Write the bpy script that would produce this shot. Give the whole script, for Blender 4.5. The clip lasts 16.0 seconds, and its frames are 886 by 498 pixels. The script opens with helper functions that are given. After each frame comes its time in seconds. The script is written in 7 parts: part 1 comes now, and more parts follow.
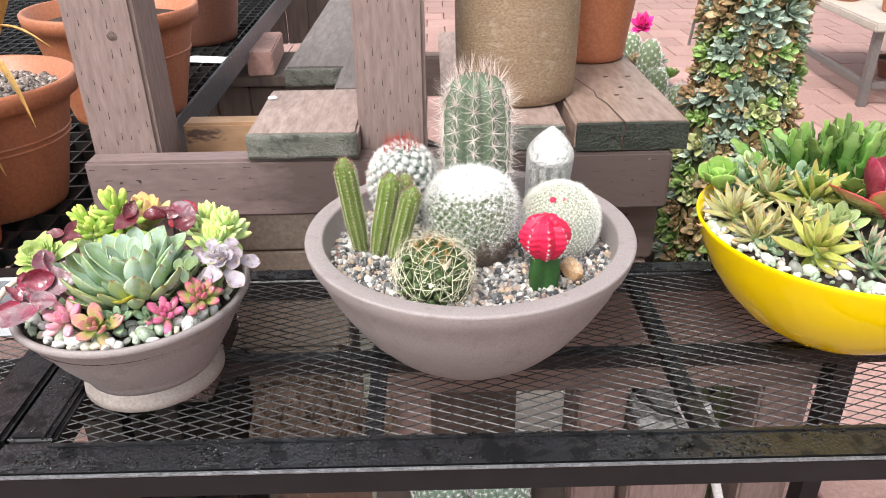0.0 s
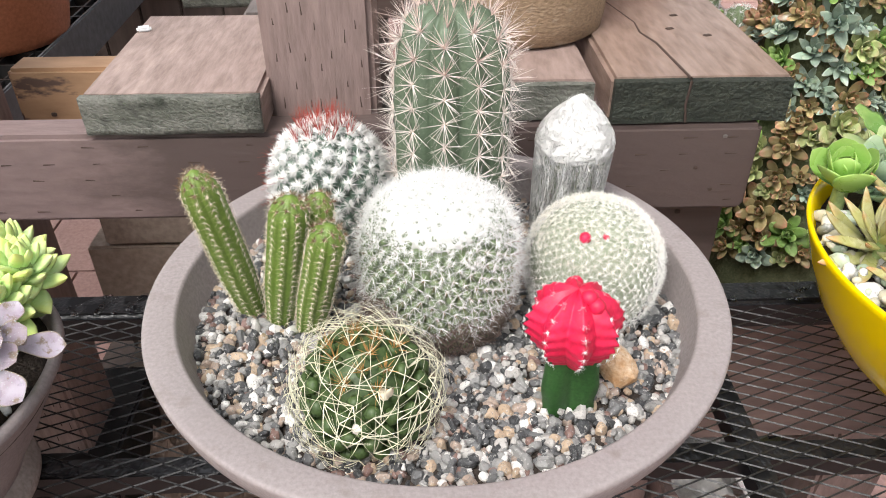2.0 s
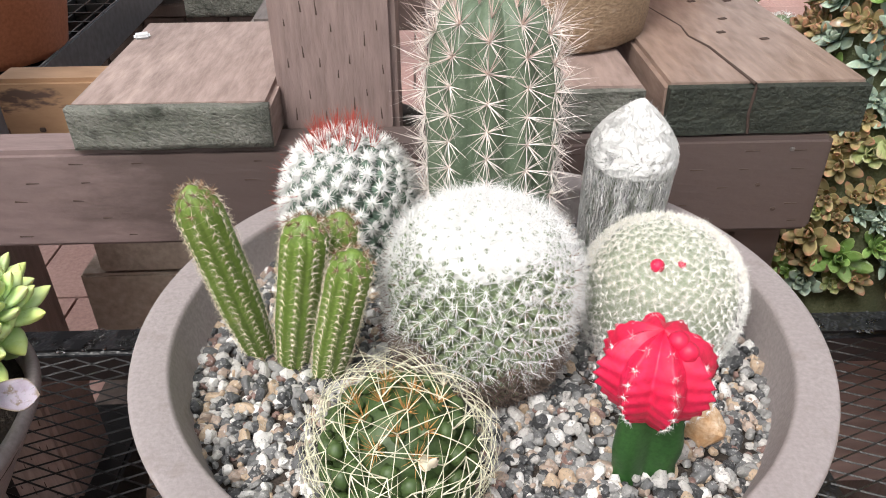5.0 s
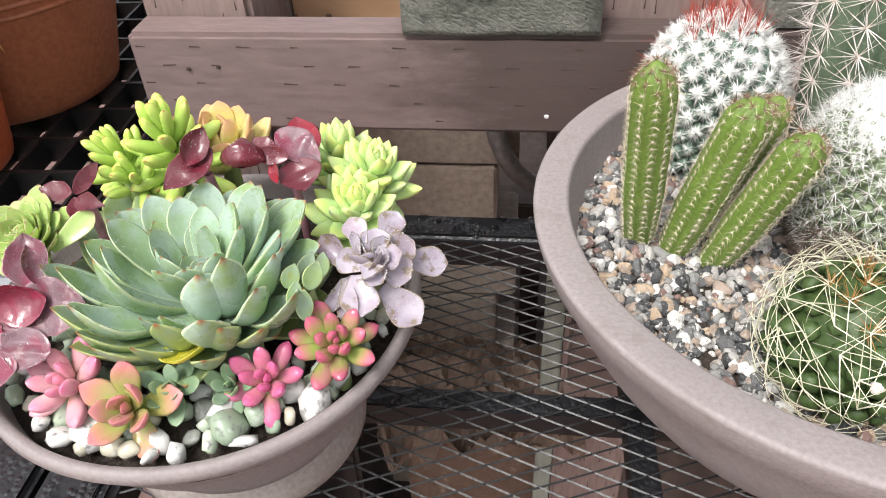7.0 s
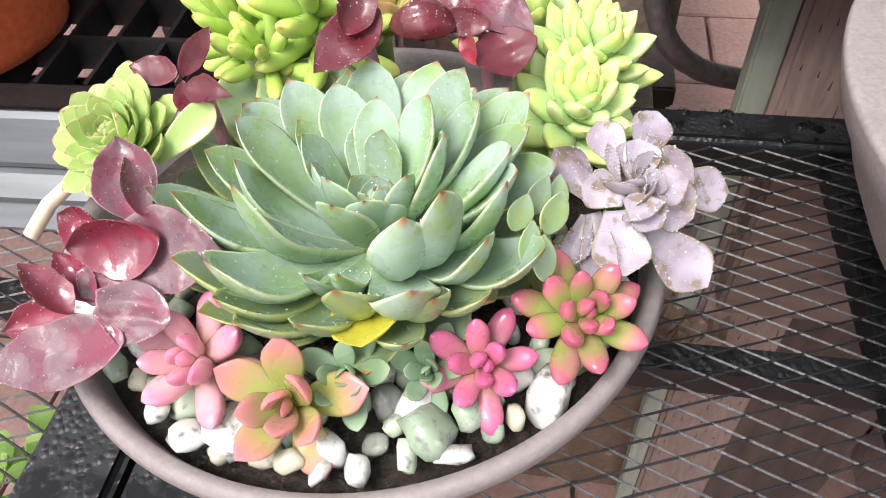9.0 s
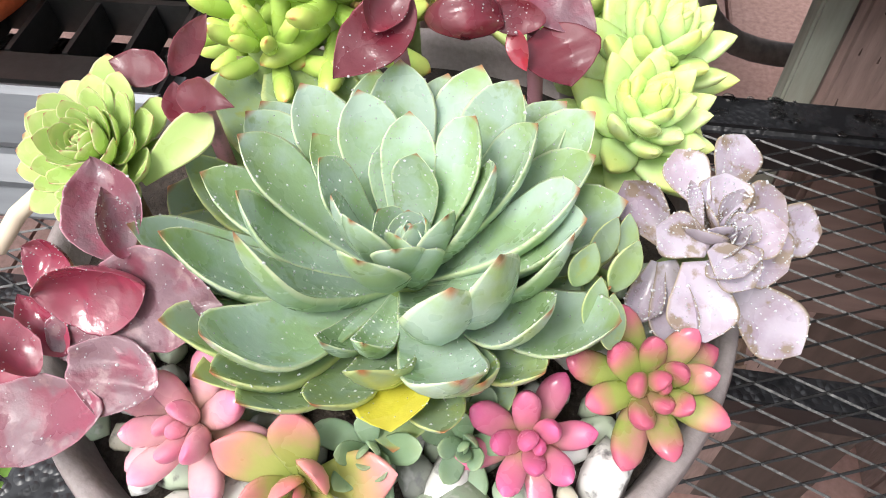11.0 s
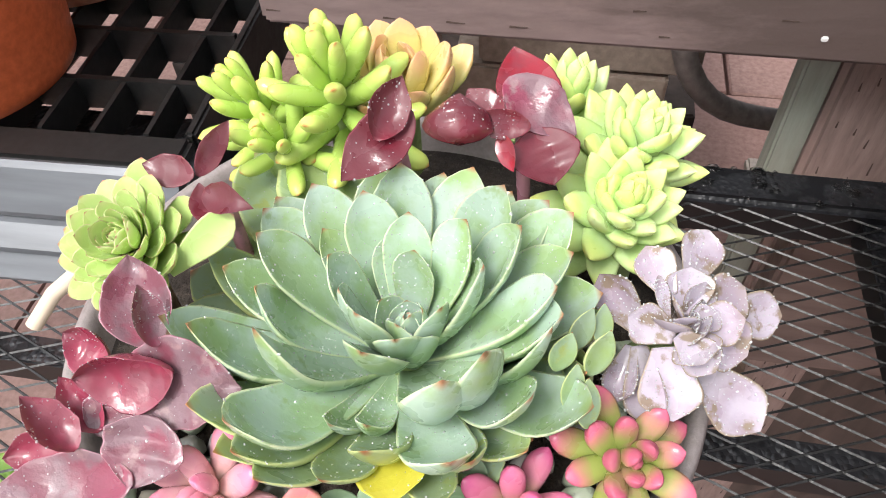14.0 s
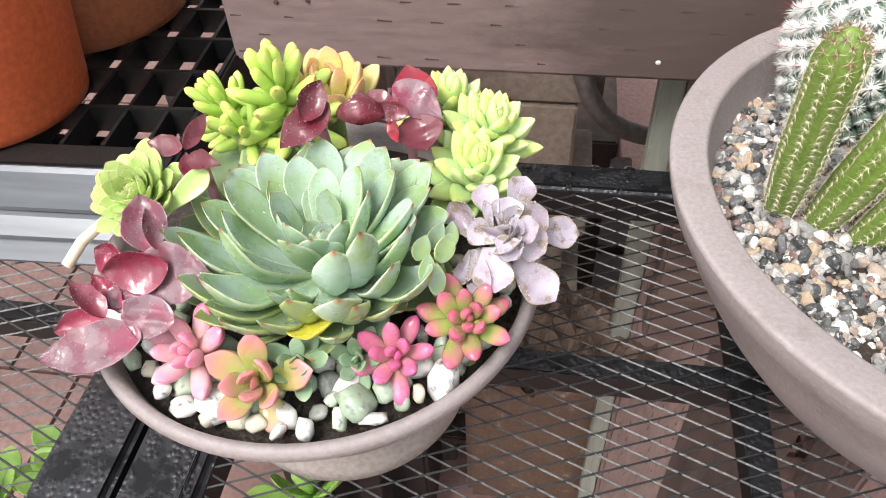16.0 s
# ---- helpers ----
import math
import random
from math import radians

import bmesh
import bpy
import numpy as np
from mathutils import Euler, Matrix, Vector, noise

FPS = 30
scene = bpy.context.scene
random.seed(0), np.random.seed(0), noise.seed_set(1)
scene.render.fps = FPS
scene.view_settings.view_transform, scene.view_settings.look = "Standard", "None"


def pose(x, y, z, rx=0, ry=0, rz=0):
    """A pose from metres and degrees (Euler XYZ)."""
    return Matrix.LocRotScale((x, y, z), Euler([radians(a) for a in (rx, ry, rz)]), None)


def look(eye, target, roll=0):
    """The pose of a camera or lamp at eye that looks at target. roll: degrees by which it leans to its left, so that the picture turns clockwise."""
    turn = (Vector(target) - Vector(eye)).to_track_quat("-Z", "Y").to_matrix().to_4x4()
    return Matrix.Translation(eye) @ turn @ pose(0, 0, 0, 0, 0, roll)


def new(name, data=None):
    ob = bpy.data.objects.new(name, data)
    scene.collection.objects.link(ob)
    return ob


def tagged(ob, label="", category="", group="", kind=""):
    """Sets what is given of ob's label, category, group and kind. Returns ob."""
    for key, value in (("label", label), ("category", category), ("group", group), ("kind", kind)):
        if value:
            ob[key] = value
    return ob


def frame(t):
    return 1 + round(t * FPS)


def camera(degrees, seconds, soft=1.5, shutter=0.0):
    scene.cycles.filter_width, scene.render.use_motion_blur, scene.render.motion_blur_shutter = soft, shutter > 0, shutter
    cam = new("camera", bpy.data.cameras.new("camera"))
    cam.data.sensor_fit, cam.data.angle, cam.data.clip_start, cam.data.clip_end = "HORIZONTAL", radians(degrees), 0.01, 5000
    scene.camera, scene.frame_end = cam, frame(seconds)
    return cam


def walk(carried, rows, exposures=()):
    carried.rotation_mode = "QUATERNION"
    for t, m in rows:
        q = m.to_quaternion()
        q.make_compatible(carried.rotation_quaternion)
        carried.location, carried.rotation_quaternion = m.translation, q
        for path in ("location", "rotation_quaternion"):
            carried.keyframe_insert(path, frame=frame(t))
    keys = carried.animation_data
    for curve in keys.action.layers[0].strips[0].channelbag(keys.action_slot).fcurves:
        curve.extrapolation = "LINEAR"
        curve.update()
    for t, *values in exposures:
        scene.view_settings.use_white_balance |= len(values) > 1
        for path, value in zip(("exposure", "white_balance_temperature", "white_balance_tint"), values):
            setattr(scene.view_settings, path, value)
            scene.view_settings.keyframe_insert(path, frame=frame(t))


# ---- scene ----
cam = camera(61.6, 16.0, 1.0)
PATH = [
    (0, (0.036, 0.193, 1.31), (0.055, 1.959, 0.371), -0.9),
    (0.5, (0.026, 0.237, 1.304), (0.047, 1.98, 0.322), -0.9),
    (1, (0.049, 0.34, 1.291), (0.072, 2.053, 0.258), -0.9),
    (1.5, (0.069, 0.461, 1.264), (0.101, 2.139, 0.175), -0.7),
    (2, (0.067, 0.557, 1.229), (0.115, 2.198, 0.086), -0.2),
    (2.5, (0.047, 0.607, 1.202), (0.11, 2.22, 0.021), 0.2),
    (3, (0.039, 0.621, 1.192), (0.109, 2.227, 0.001), 0.4),
    (3.2, (0.039, 0.624, 1.189), (0.108, 2.234, 0.005), 0.4),
    (5.3, (0.049, 0.616, 1.191), (0.076, 2.294, 0.104), -0.8),
    (5.5, (0.042, 0.612, 1.189), (0.057, 2.281, 0.086), -0.8),
    (6, (0.002, 0.603, 1.189), (-0.032, 2.233, 0.03), -1.1),
    (6.5, (-0.058, 0.6, 1.187), (-0.176, 2.182, -0.031), -1.7),
    (7, (-0.117, 0.6, 1.183), (-0.323, 2.132, -0.086), -2.8),
    (7.5, (-0.158, 0.606, 1.177), (-0.418, 2.076, -0.154), -3.4),
    (8, (-0.184, 0.625, 1.161), (-0.463, 2.043, -0.221), -3.8),
    (8.2, (-0.196, 0.642, 1.151), (-0.475, 2.036, -0.256), -4.0),
    (10.3, (-0.232, 0.737, 1.094), (-0.482, 1.922, -0.498), -3.3),
    (10.5, (-0.235, 0.739, 1.094), (-0.48, 1.923, -0.498), -3.0),
    (11, (-0.244, 0.746, 1.104), (-0.487, 1.928, -0.492), -2.6),
    (11.5, (-0.247, 0.755, 1.114), (-0.489, 1.939, -0.479), -2.3),
    (12, (-0.246, 0.758, 1.122), (-0.499, 1.966, -0.451), -2.4),
    (12.5, (-0.245, 0.758, 1.127), (-0.507, 1.984, -0.431), -2.6),
    (13, (-0.243, 0.754, 1.131), (-0.513, 1.995, -0.414), -2.9),
    (13.5, (-0.241, 0.753, 1.131), (-0.511, 2.005, -0.405), -3.0),
    (14, (-0.239, 0.743, 1.134), (-0.51, 2.002, -0.395), -3.0),
    (14.5, (-0.233, 0.721, 1.143), (-0.507, 1.995, -0.374), -3.0),
    (15, (-0.228, 0.692, 1.153), (-0.504, 1.984, -0.349), -3.0),
    (15.5, (-0.21, 0.657, 1.172), (-0.486, 1.983, -0.299), -3.2),
    (16, (-0.175, 0.629, 1.189), (-0.434, 2.003, -0.241), -3.2),
]
EXPOSURES = [(0.0, 0.96), (3.0, 0.66), (5.5, 0.66), (7.0, 0.78), (8.0, 0.89), (10.5, 0.88), (16.0, 0.98)]
walk(cam, [(t, look(eye, target, roll)) for t, eye, target, roll in PATH], EXPOSURES)

# ---- light ----
world = bpy.data.worlds.new("world")
scene.world = world
world.use_nodes = True
wn, wl = world.node_tree.nodes, world.node_tree.links
sky = wn.new("ShaderNodeTexSky")
sky.sky_type, sky.sun_disc = "NISHITA", False
sky.sun_elevation, sky.sun_rotation = radians(58), radians(215)
sky.air_density, sky.dust_density, sky.ozone_density = 1.0, 4.0, 1.0
soft_sky = wn.new("ShaderNodeHueSaturation")
soft_sky.inputs["Saturation"].default_value = 0.25
wl.new(sky.outputs["Color"], soft_sky.inputs["Color"])
wl.new(soft_sky.outputs["Color"], wn["Background"].inputs["Color"])
wn["Background"].inputs["Strength"].default_value = 0.15
sun_data = bpy.data.lights.new("sun", "SUN")
sun_data.energy, sun_data.angle, sun_data.color = 1.5, radians(22), (1.0, 0.975, 0.95)
sun = new("sun", sun_data)
sun.matrix_world = look((-1.7, -2.4, 4.9), (0, 0, 0))


# ---- materials ----
def nodes_of(name):
    m = bpy.data.materials.new(name)
    m.use_nodes = True
    nt = m.node_tree
    return m, nt.nodes, nt.links, nt.nodes["Principled BSDF"]


def rgb(c):
    return (c[0], c[1], c[2], 1.0)


def mix(nodes, links, fac, a, b, mode="MIX"):
    n = nodes.new("ShaderNodeMix")
    n.data_type, n.blend_type = "RGBA", mode
    for sock, v in ((n.inputs[0], fac), (n.inputs[6], a), (n.inputs[7], b)):
        if isinstance(v, (int, float)):
            sock.default_value = v
        elif isinstance(v, tuple):
            sock.default_value = rgb(v)
        else:
            links.new(v, sock)
    return n.outputs[2]


def noise_at(nodes, links, scale, detail=4.0, stretch=(1, 1, 1), rough=0.55, turn=0.0):
    geo = nodes.new("ShaderNodeNewGeometry")
    mp = nodes.new("ShaderNodeMapping")
    mp.inputs["Scale"].default_value = stretch
    if turn:
        # lean the pattern in the upright plane before stretching it
        pre = nodes.new("ShaderNodeMapping")
        pre.inputs["Rotation"].default_value = (0, radians(turn), 0)
        links.new(geo.outputs["Position"], pre.inputs["Vector"])
        links.new(pre.outputs["Vector"], mp.inputs["Vector"])
    else:
        links.new(geo.outputs["Position"], mp.inputs["Vector"])
    n = nodes.new("ShaderNodeTexNoise")
    n.inputs["Scale"].default_value, n.inputs["Detail"].default_value = scale, detail
    n.inputs["Roughness"].default_value = rough
    links.new(mp.outputs["Vector"], n.inputs["Vector"])
    return n.outputs["Fac"]


def ramp(nodes, links, fac, lo, hi):
    n = nodes.new("ShaderNodeMapRange")
    n.inputs["From Min"].default_value, n.inputs["From Max"].default_value = lo, hi
    links.new(fac, n.inputs["Value"])
    return n.outputs["Result"]


def bumped(nodes, links, bsdf, height, strength, dist=0.002):
    b = nodes.new("ShaderNodeBump")
    b.inputs["Strength"].default_value, b.inputs["Distance"].default_value = strength, dist
    links.new(height, b.inputs["Height"])
    links.new(b.outputs["Normal"], bsdf.inputs["Normal"])


def surface(name, c1, c2, big=6.0, fine=120.0, rough=(0.5, 0.8), bump=0.3, metal=0.0, stretch=(1, 1, 1),
            c3=None, c3_at=(0.6, 0.72), c3_scale=14.0, vary=0.0, island=False, dist=0.002, turn=0.0, grit=0.72):
    """Two colours mixed by a broad and a fine noise, stains in a third, gloss and relief from the fine noise."""
    m, n, l, b = nodes_of(name)
    broad = ramp(n, l, noise_at(n, l, big, 5, stretch, 0.55, turn), 0.3, 0.7)
    grain = noise_at(n, l, fine, 5, stretch, 0.55, turn)
    col = mix(n, l, broad, c1, c2)
    col = mix(n, l, ramp(n, l, grain, 0.3, 0.75), col, tuple(grit * x for x in c1))
    if c3:
        stain = ramp(n, l, noise_at(n, l, c3_scale, 6, stretch, 0.65, turn), *c3_at)
        col = mix(n, l, stain, col, c3)
    if vary:
        if island:
            r = n.new("ShaderNodeNewGeometry").outputs["Random Per Island"]
        else:
            r = n.new("ShaderNodeObjectInfo").outputs["Random"]
        hs = n.new("ShaderNodeHueSaturation")
        l.new(col, hs.inputs["Color"])
        vr = n.new("ShaderNodeMapRange")
        vr.inputs["To Min"].default_value, vr.inputs["To Max"].default_value = 1 - vary, 1 + vary
        l.new(r, vr.inputs["Value"])
        l.new(vr.outputs["Result"], hs.inputs["Value"])
        col = hs.outputs["Color"]
    l.new(col, b.inputs["Base Color"])
    rr = n.new("ShaderNodeMapRange")
    rr.inputs["To Min"].default_value, rr.inputs["To Max"].default_value = rough
    l.new(grain, rr.inputs["Value"])
    l.new(rr.outputs["Result"], b.inputs["Roughness"])
    b.inputs["Metallic"].default_value = metal
    bumped(n, l, b, grain, bump, dist)
    return m


def wet_metal(name, base, drop_scale=260.0, strength=0.5):
    """Black powder coat under rain: crowded low beads with dry runs between them on the faces that look up, smooth below."""
    m, n, l, b = nodes_of(name)
    geo = n.new("ShaderNodeNewGeometry")
    sep = n.new("ShaderNodeSeparateXYZ")
    l.new(geo.outputs["True Normal"], sep.inputs[0])
    v = n.new("ShaderNodeTexVoronoi")
    v.inputs["Scale"].default_value = drop_scale
    l.new(geo.outputs["Position"], v.inputs["Vector"])
    bead = ramp(n, l, v.outputs["Distance"], 0.62, 0.12)
    patch = ramp(n, l, noise_at(n, l, 34, 4), 0.40, 0.47)
    wet = n.new("ShaderNodeMath")
    wet.operation = "MULTIPLY"
    l.new(patch, wet.inputs[0])
    l.new(ramp(n, l, sep.outputs["Z"], 0.5, 0.9), wet.inputs[1])
    height = n.new("ShaderNodeMath")
    height.operation = "MULTIPLY"
    l.new(bead, height.inputs[0])
    l.new(wet.outputs[0], height.inputs[1])
    dry = mix(n, l, ramp(n, l, noise_at(n, l, 40, 5), 0.35, 0.7), base, tuple(1.7 * x for x in base))
    l.new(mix(n, l, wet.outputs[0], dry, tuple(2.2 * x for x in base)), b.inputs["Base Color"])
    rr = n.new("ShaderNodeMapRange")
    rr.inputs["To Min"].default_value, rr.inputs["To Max"].default_value = 0.42, 0.3
    l.new(wet.outputs[0], rr.inputs["Value"])
    l.new(rr.outputs["Result"], b.inputs["Roughness"])
    sp = n.new("ShaderNodeMapRange")
    sp.inputs["To Min"].default_value, sp.inputs["To Max"].default_value = 0.28, 0.75
    l.new(wet.outputs[0], sp.inputs["Value"])
    l.new(sp.outputs["Result"], b.inputs["Specular IOR Level"])
    bumped(n, l, b, height.outputs[0], strength, 0.0022)
    return m


def leaf_surface(name, base, mid, tip, edge=None, edge_at=(0.36, 0.5), tip_at=(0.72, 1.0), rough=0.42, bloom=None, sss=0.12,
                 vary=0.12, bump=0.3, spots=None, gloss=0.4, bloom_at=(0.42, 0.75), dot=None, spot_at=(0.6, 0.68)):
    """A succulent leaf: colour runs from base to tip along the leaf, the margin can be tinted, a pale bloom lies in patches."""
    m, n, l, b = nodes_of(name)
    uv = n.new("ShaderNodeUVMap")
    sep = n.new("ShaderNodeSeparateXYZ")
    l.new(uv.outputs["UV"], sep.inputs[0])
    col = mix(n, l, ramp(n, l, sep.outputs["Y"], 0.0, 0.5), base, mid)
    mottle = noise_at(n, l, 180, 4)
    t = n.new("ShaderNodeMath")
    t.operation = "MULTIPLY_ADD"
    l.new(mottle, t.inputs[0])
    t.inputs[1].default_value = 0.25
    l.new(sep.outputs["Y"], t.inputs[2])
    col = mix(n, l, ramp(n, l, t.outputs[0], tip_at[0] + 0.12, tip_at[1] + 0.12), col, tip)
    if bloom:
        col = mix(n, l, ramp(n, l, noise_at(n, l, 55, 5), *bloom_at), col, bloom)
    if edge:
        d = n.new("ShaderNodeMath")
        d.operation = "SUBTRACT"
        l.new(sep.outputs["X"], d.inputs[0])
        d.inputs[1].default_value = 0.5
        a = n.new("ShaderNodeMath")
        a.operation = "ABSOLUTE"
        l.new(d.outputs[0], a.inputs[0])
        col = mix(n, l, ramp(n, l, a.outputs[0], *edge_at), col, edge)
    if spots:
        col = mix(n, l, ramp(n, l, noise_at(n, l, 120, 5), *spot_at), col, spots)
    if dot:
        col = mix(n, l, ramp(n, l, sep.outputs["Y"], 0.965, 0.992), col, dot)
    hs = n.new("ShaderNodeHueSaturation")
    info = n.new("ShaderNodeObjectInfo")
    vr = n.new("ShaderNodeMapRange")
    vr.inputs["To Min"].default_value, vr.inputs["To Max"].default_value = 1 - vary, 1 + vary
    l.new(info.outputs["Random"], vr.inputs["Value"])
    l.new(vr.outputs["Result"], hs.inputs["Value"])
    l.new(col, hs.inputs["Color"])
    l.new(hs.outputs["Color"], b.inputs["Base Color"])
    rr = n.new("ShaderNodeMapRange")
    rr.inputs["To Min"].default_value, rr.inputs["To Max"].default_value = rough + 0.16, max(0.1, rough - 0.22)
    l.new(ramp(n, l, noise_at(n, l, 70, 3), 0.47, 0.56), rr.inputs["Value"])
    l.new(rr.outputs["Result"], b.inputs["Roughness"])
    b.inputs["Specular IOR Level"].default_value = gloss
    b.inputs["Subsurface Weight"].default_value = sss
    b.inputs["Subsurface Scale"].default_value = 0.004
    b.inputs["Subsurface Radius"].default_value = (1.0, 0.8, 0.4)
    bumped(n, l, b, noise_at(n, l, 330, 3), bump * 0.45, 0.0008)
    return m


def plain(name, c, rough=0.5, vary=0.1, metal=0.0):
    """Fine things (spines, hairs): a colour that varies from strand to strand."""
    m, n, l, b = nodes_of(name)
    geo = n.new("ShaderNodeNewGeometry")
    hs = n.new("ShaderNodeHueSaturation")
    hs.inputs["Color"].default_value = rgb(c)
    vr = n.new("ShaderNodeMapRange")
    vr.inputs["To Min"].default_value, vr.inputs["To Max"].default_value = 1 - vary, 1 + vary
    l.new(geo.outputs["Random Per Island"], vr.inputs["Value"])
    l.new(vr.outputs["Result"], hs.inputs["Value"])
    l.new(hs.outputs["Color"], b.inputs["Base Color"])
    b.inputs["Roughness"].default_value, b.inputs["Metallic"].default_value = rough, metal
    return m


def pebbles(name, colours, fine=900.0, rough=0.55):
    """Gravel: each stone takes its own colour, with speckle."""
    m, n, l, b = nodes_of(name)
    geo = n.new("ShaderNodeNewGeometry")
    cr = n.new("ShaderNodeValToRGB")
    cr.color_ramp.interpolation = "CONSTANT"
    el = cr.color_ramp.elements
    for i, (at, c) in enumerate(colours):
        e = el[i] if i < 2 else el.new(at)
        e.position, e.color = at, rgb(c)
    l.new(geo.outputs["Random Per Island"], cr.inputs["Fac"])
    speck = noise_at(n, l, fine, 3)
    col = mix(n, l, ramp(n, l, speck, 0.56, 0.72), cr.outputs["Color"], (0.16, 0.16, 0.16))
    col = mix(n, l, ramp(n, l, noise_at(n, l, fine * 0.6, 3), 0.6, 0.75), col, (0.6, 0.59, 0.56))
    l.new(col, b.inputs["Base Color"])
    b.inputs["Roughness"].default_value = rough
    bumped(n, l, b, speck, 0.35, 0.0008)
    return m


M = {}
M["concrete"] = surface("grey_concrete", (0.29, 0.25, 0.245), (0.335, 0.292, 0.286), 14, 420, (0.5, 0.75), 0.32, c3=(0.215, 0.18, 0.17), c3_at=(0.56, 0.72), c3_scale=48, dist=0.0012, grit=0.82)
M["concrete_foot"] = surface("pale_worn_concrete", (0.34, 0.285, 0.255), (0.42, 0.365, 0.335), 30, 300, (0.7, 0.9), 0.3, c3=(0.3, 0.25, 0.22), dist=0.001)
M["black_metal"] = wet_metal("wet_black_metal", (0.0055, 0.0058, 0.0068), 240.0, 0.33)
M["mesh_metal"] = surface("black_mesh_metal", (0.012, 0.012, 0.0125), (0.03, 0.03, 0.0305), 40, 300, (0.28, 0.42), 0.2)
M["mesh_metal"].node_tree.nodes["Principled BSDF"].inputs["Specular IOR Level"].default_value = 0.4
M["wood_y"] = surface("brown_painted_board", (0.31, 0.22, 0.19), (0.42, 0.315, 0.275), 8, 130, (0.45, 0.7), 1.0, stretch=(1, 0.22, 1), c3=(0.24, 0.17, 0.145), c3_at=(0.58, 0.72), c3_scale=26, grit=0.6)
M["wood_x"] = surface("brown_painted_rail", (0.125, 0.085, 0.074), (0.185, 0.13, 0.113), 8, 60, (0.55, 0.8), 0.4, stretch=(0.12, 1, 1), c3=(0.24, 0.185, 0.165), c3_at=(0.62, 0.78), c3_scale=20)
def damp_rail():
    """The rail's paint with a ragged damp stain that spreads along it from the boards laid on top."""
    m = surface("brown_painted_rail_damp", (0.195, 0.138, 0.13), (0.25, 0.183, 0.174), 8, 130, (0.5, 0.75), 0.45, stretch=(0.3, 1, 1), c3=(0.16, 0.108, 0.094), c3_at=(0.6, 0.78), c3_scale=20, grit=0.84)
    n, l = m.node_tree.nodes, m.node_tree.links
    b = n["Principled BSDF"]
    dry = b.inputs["Base Color"].links[0].from_socket
    sep = n.new("ShaderNodeSeparateXYZ")
    l.new(n.new("ShaderNodeNewGeometry").outputs["Position"], sep.inputs[0])
    add = n.new("ShaderNodeMath")
    add.operation = "MULTIPLY_ADD"
    l.new(noise_at(n, l, 14, 6, (0.6, 1, 1.6), 0.7), add.inputs[0])
    add.inputs[1].default_value = 0.28
    l.new(sep.outputs["X"], add.inputs[2])
    l.new(mix(n, l, ramp(n, l, add.outputs[0], -0.09, -0.01), dry, (0.085, 0.06, 0.054)), b.inputs["Base Color"])
    return m


M["rail_damp"] = damp_rail()
M["wood_z"] = surface("brown_painted_post", (0.25, 0.175, 0.157), (0.31, 0.228, 0.205), 7, 150, (0.5, 0.75), 0.8, stretch=(1, 1, 0.18), c3=(0.17, 0.11, 0.09), c3_at=(0.62, 0.8))
M["wood_wet"] = surface("wet_brown_board", (0.26, 0.178, 0.14), (0.38, 0.275, 0.225), 8, 130, (0.28, 0.55), 0.8, stretch=(1, 0.2, 1), c3=(0.17, 0.11, 0.085), c3_at=(0.56, 0.7), c3_scale=30, grit=0.66)
M["wood_grey"] = surface("weathered_grey_board", (0.15, 0.125, 0.115), (0.21, 0.178, 0.165), 8, 140, (0.6, 0.85), 1.0, stretch=(1, 0.16, 1), c3=(0.13, 0.105, 0.095), c3_at=(0.58, 0.72), c3_scale=22)
M["end_grain"] = surface("green_grey_end_grain", (0.16, 0.165, 0.135), (0.29, 0.285, 0.25), 60, 480, (0.75, 0.95), 1.0, stretch=(0.6, 1, 1.1), c3=(0.05, 0.055, 0.042), c3_at=(0.52, 0.7), c3_scale=70, turn=-28, dist=0.004)
M["end_dark"] = surface("dark_green_end_grain", (0.018, 0.024, 0.016), (0.05, 0.055, 0.04), 50, 260, (0.6, 0.9), 1.0, stretch=(1, 1, 1.2), c3=(0.11, 0.115, 0.09), c3_at=(0.66, 0.78), c3_scale=120, dist=0.004)
M["fresh_wood"] = surface("orange_bare_wood", (0.38, 0.22, 0.12), (0.46, 0.29, 0.17), 8, 60, (0.5, 0.75), 0.3, stretch=(0.35, 1, 1), c3=(0.1, 0.06, 0.045), c3_at=(0.54, 0.58), c3_scale=16)
M["wood_dark"] = surface("dark_brown_timber", (0.06, 0.042, 0.035), (0.1, 0.07, 0.058), 8, 60, (0.6, 0.85), 0.4, stretch=(1, 1, 0.12))
M["knot"] = surface("timber_knot", (0.07, 0.045, 0.036), (0.19, 0.13, 0.105), 220, 500, (0.6, 0.85), 0.5)
M["dark_slit"] = plain("dark_slit", (0.06, 0.038, 0.03), 0.9)
M["terracotta"] = surface("orange_terracotta_plastic", (0.44, 0.15, 0.07), (0.5, 0.185, 0.095), 10, 200, (0.35, 0.55), 0.08, c3=(0.30, 0.10, 0.05), c3_at=(0.6, 0.8))
M["brown_pot"] = surface("brown_terracotta", (0.16, 0.06, 0.035), (0.2, 0.08, 0.05), 10, 200, (0.4, 0.6), 0.1)
M["stoneware"] = surface("tan_stoneware", (0.32, 0.212, 0.128), (0.41, 0.293, 0.188), 22, 330, (0.5, 0.75), 1.0, stretch=(0.7, 0.7, 1.5), c3=(0.45, 0.36, 0.27), c3_at=(0.56, 0.72), c3_scale=40, grit=0.55)
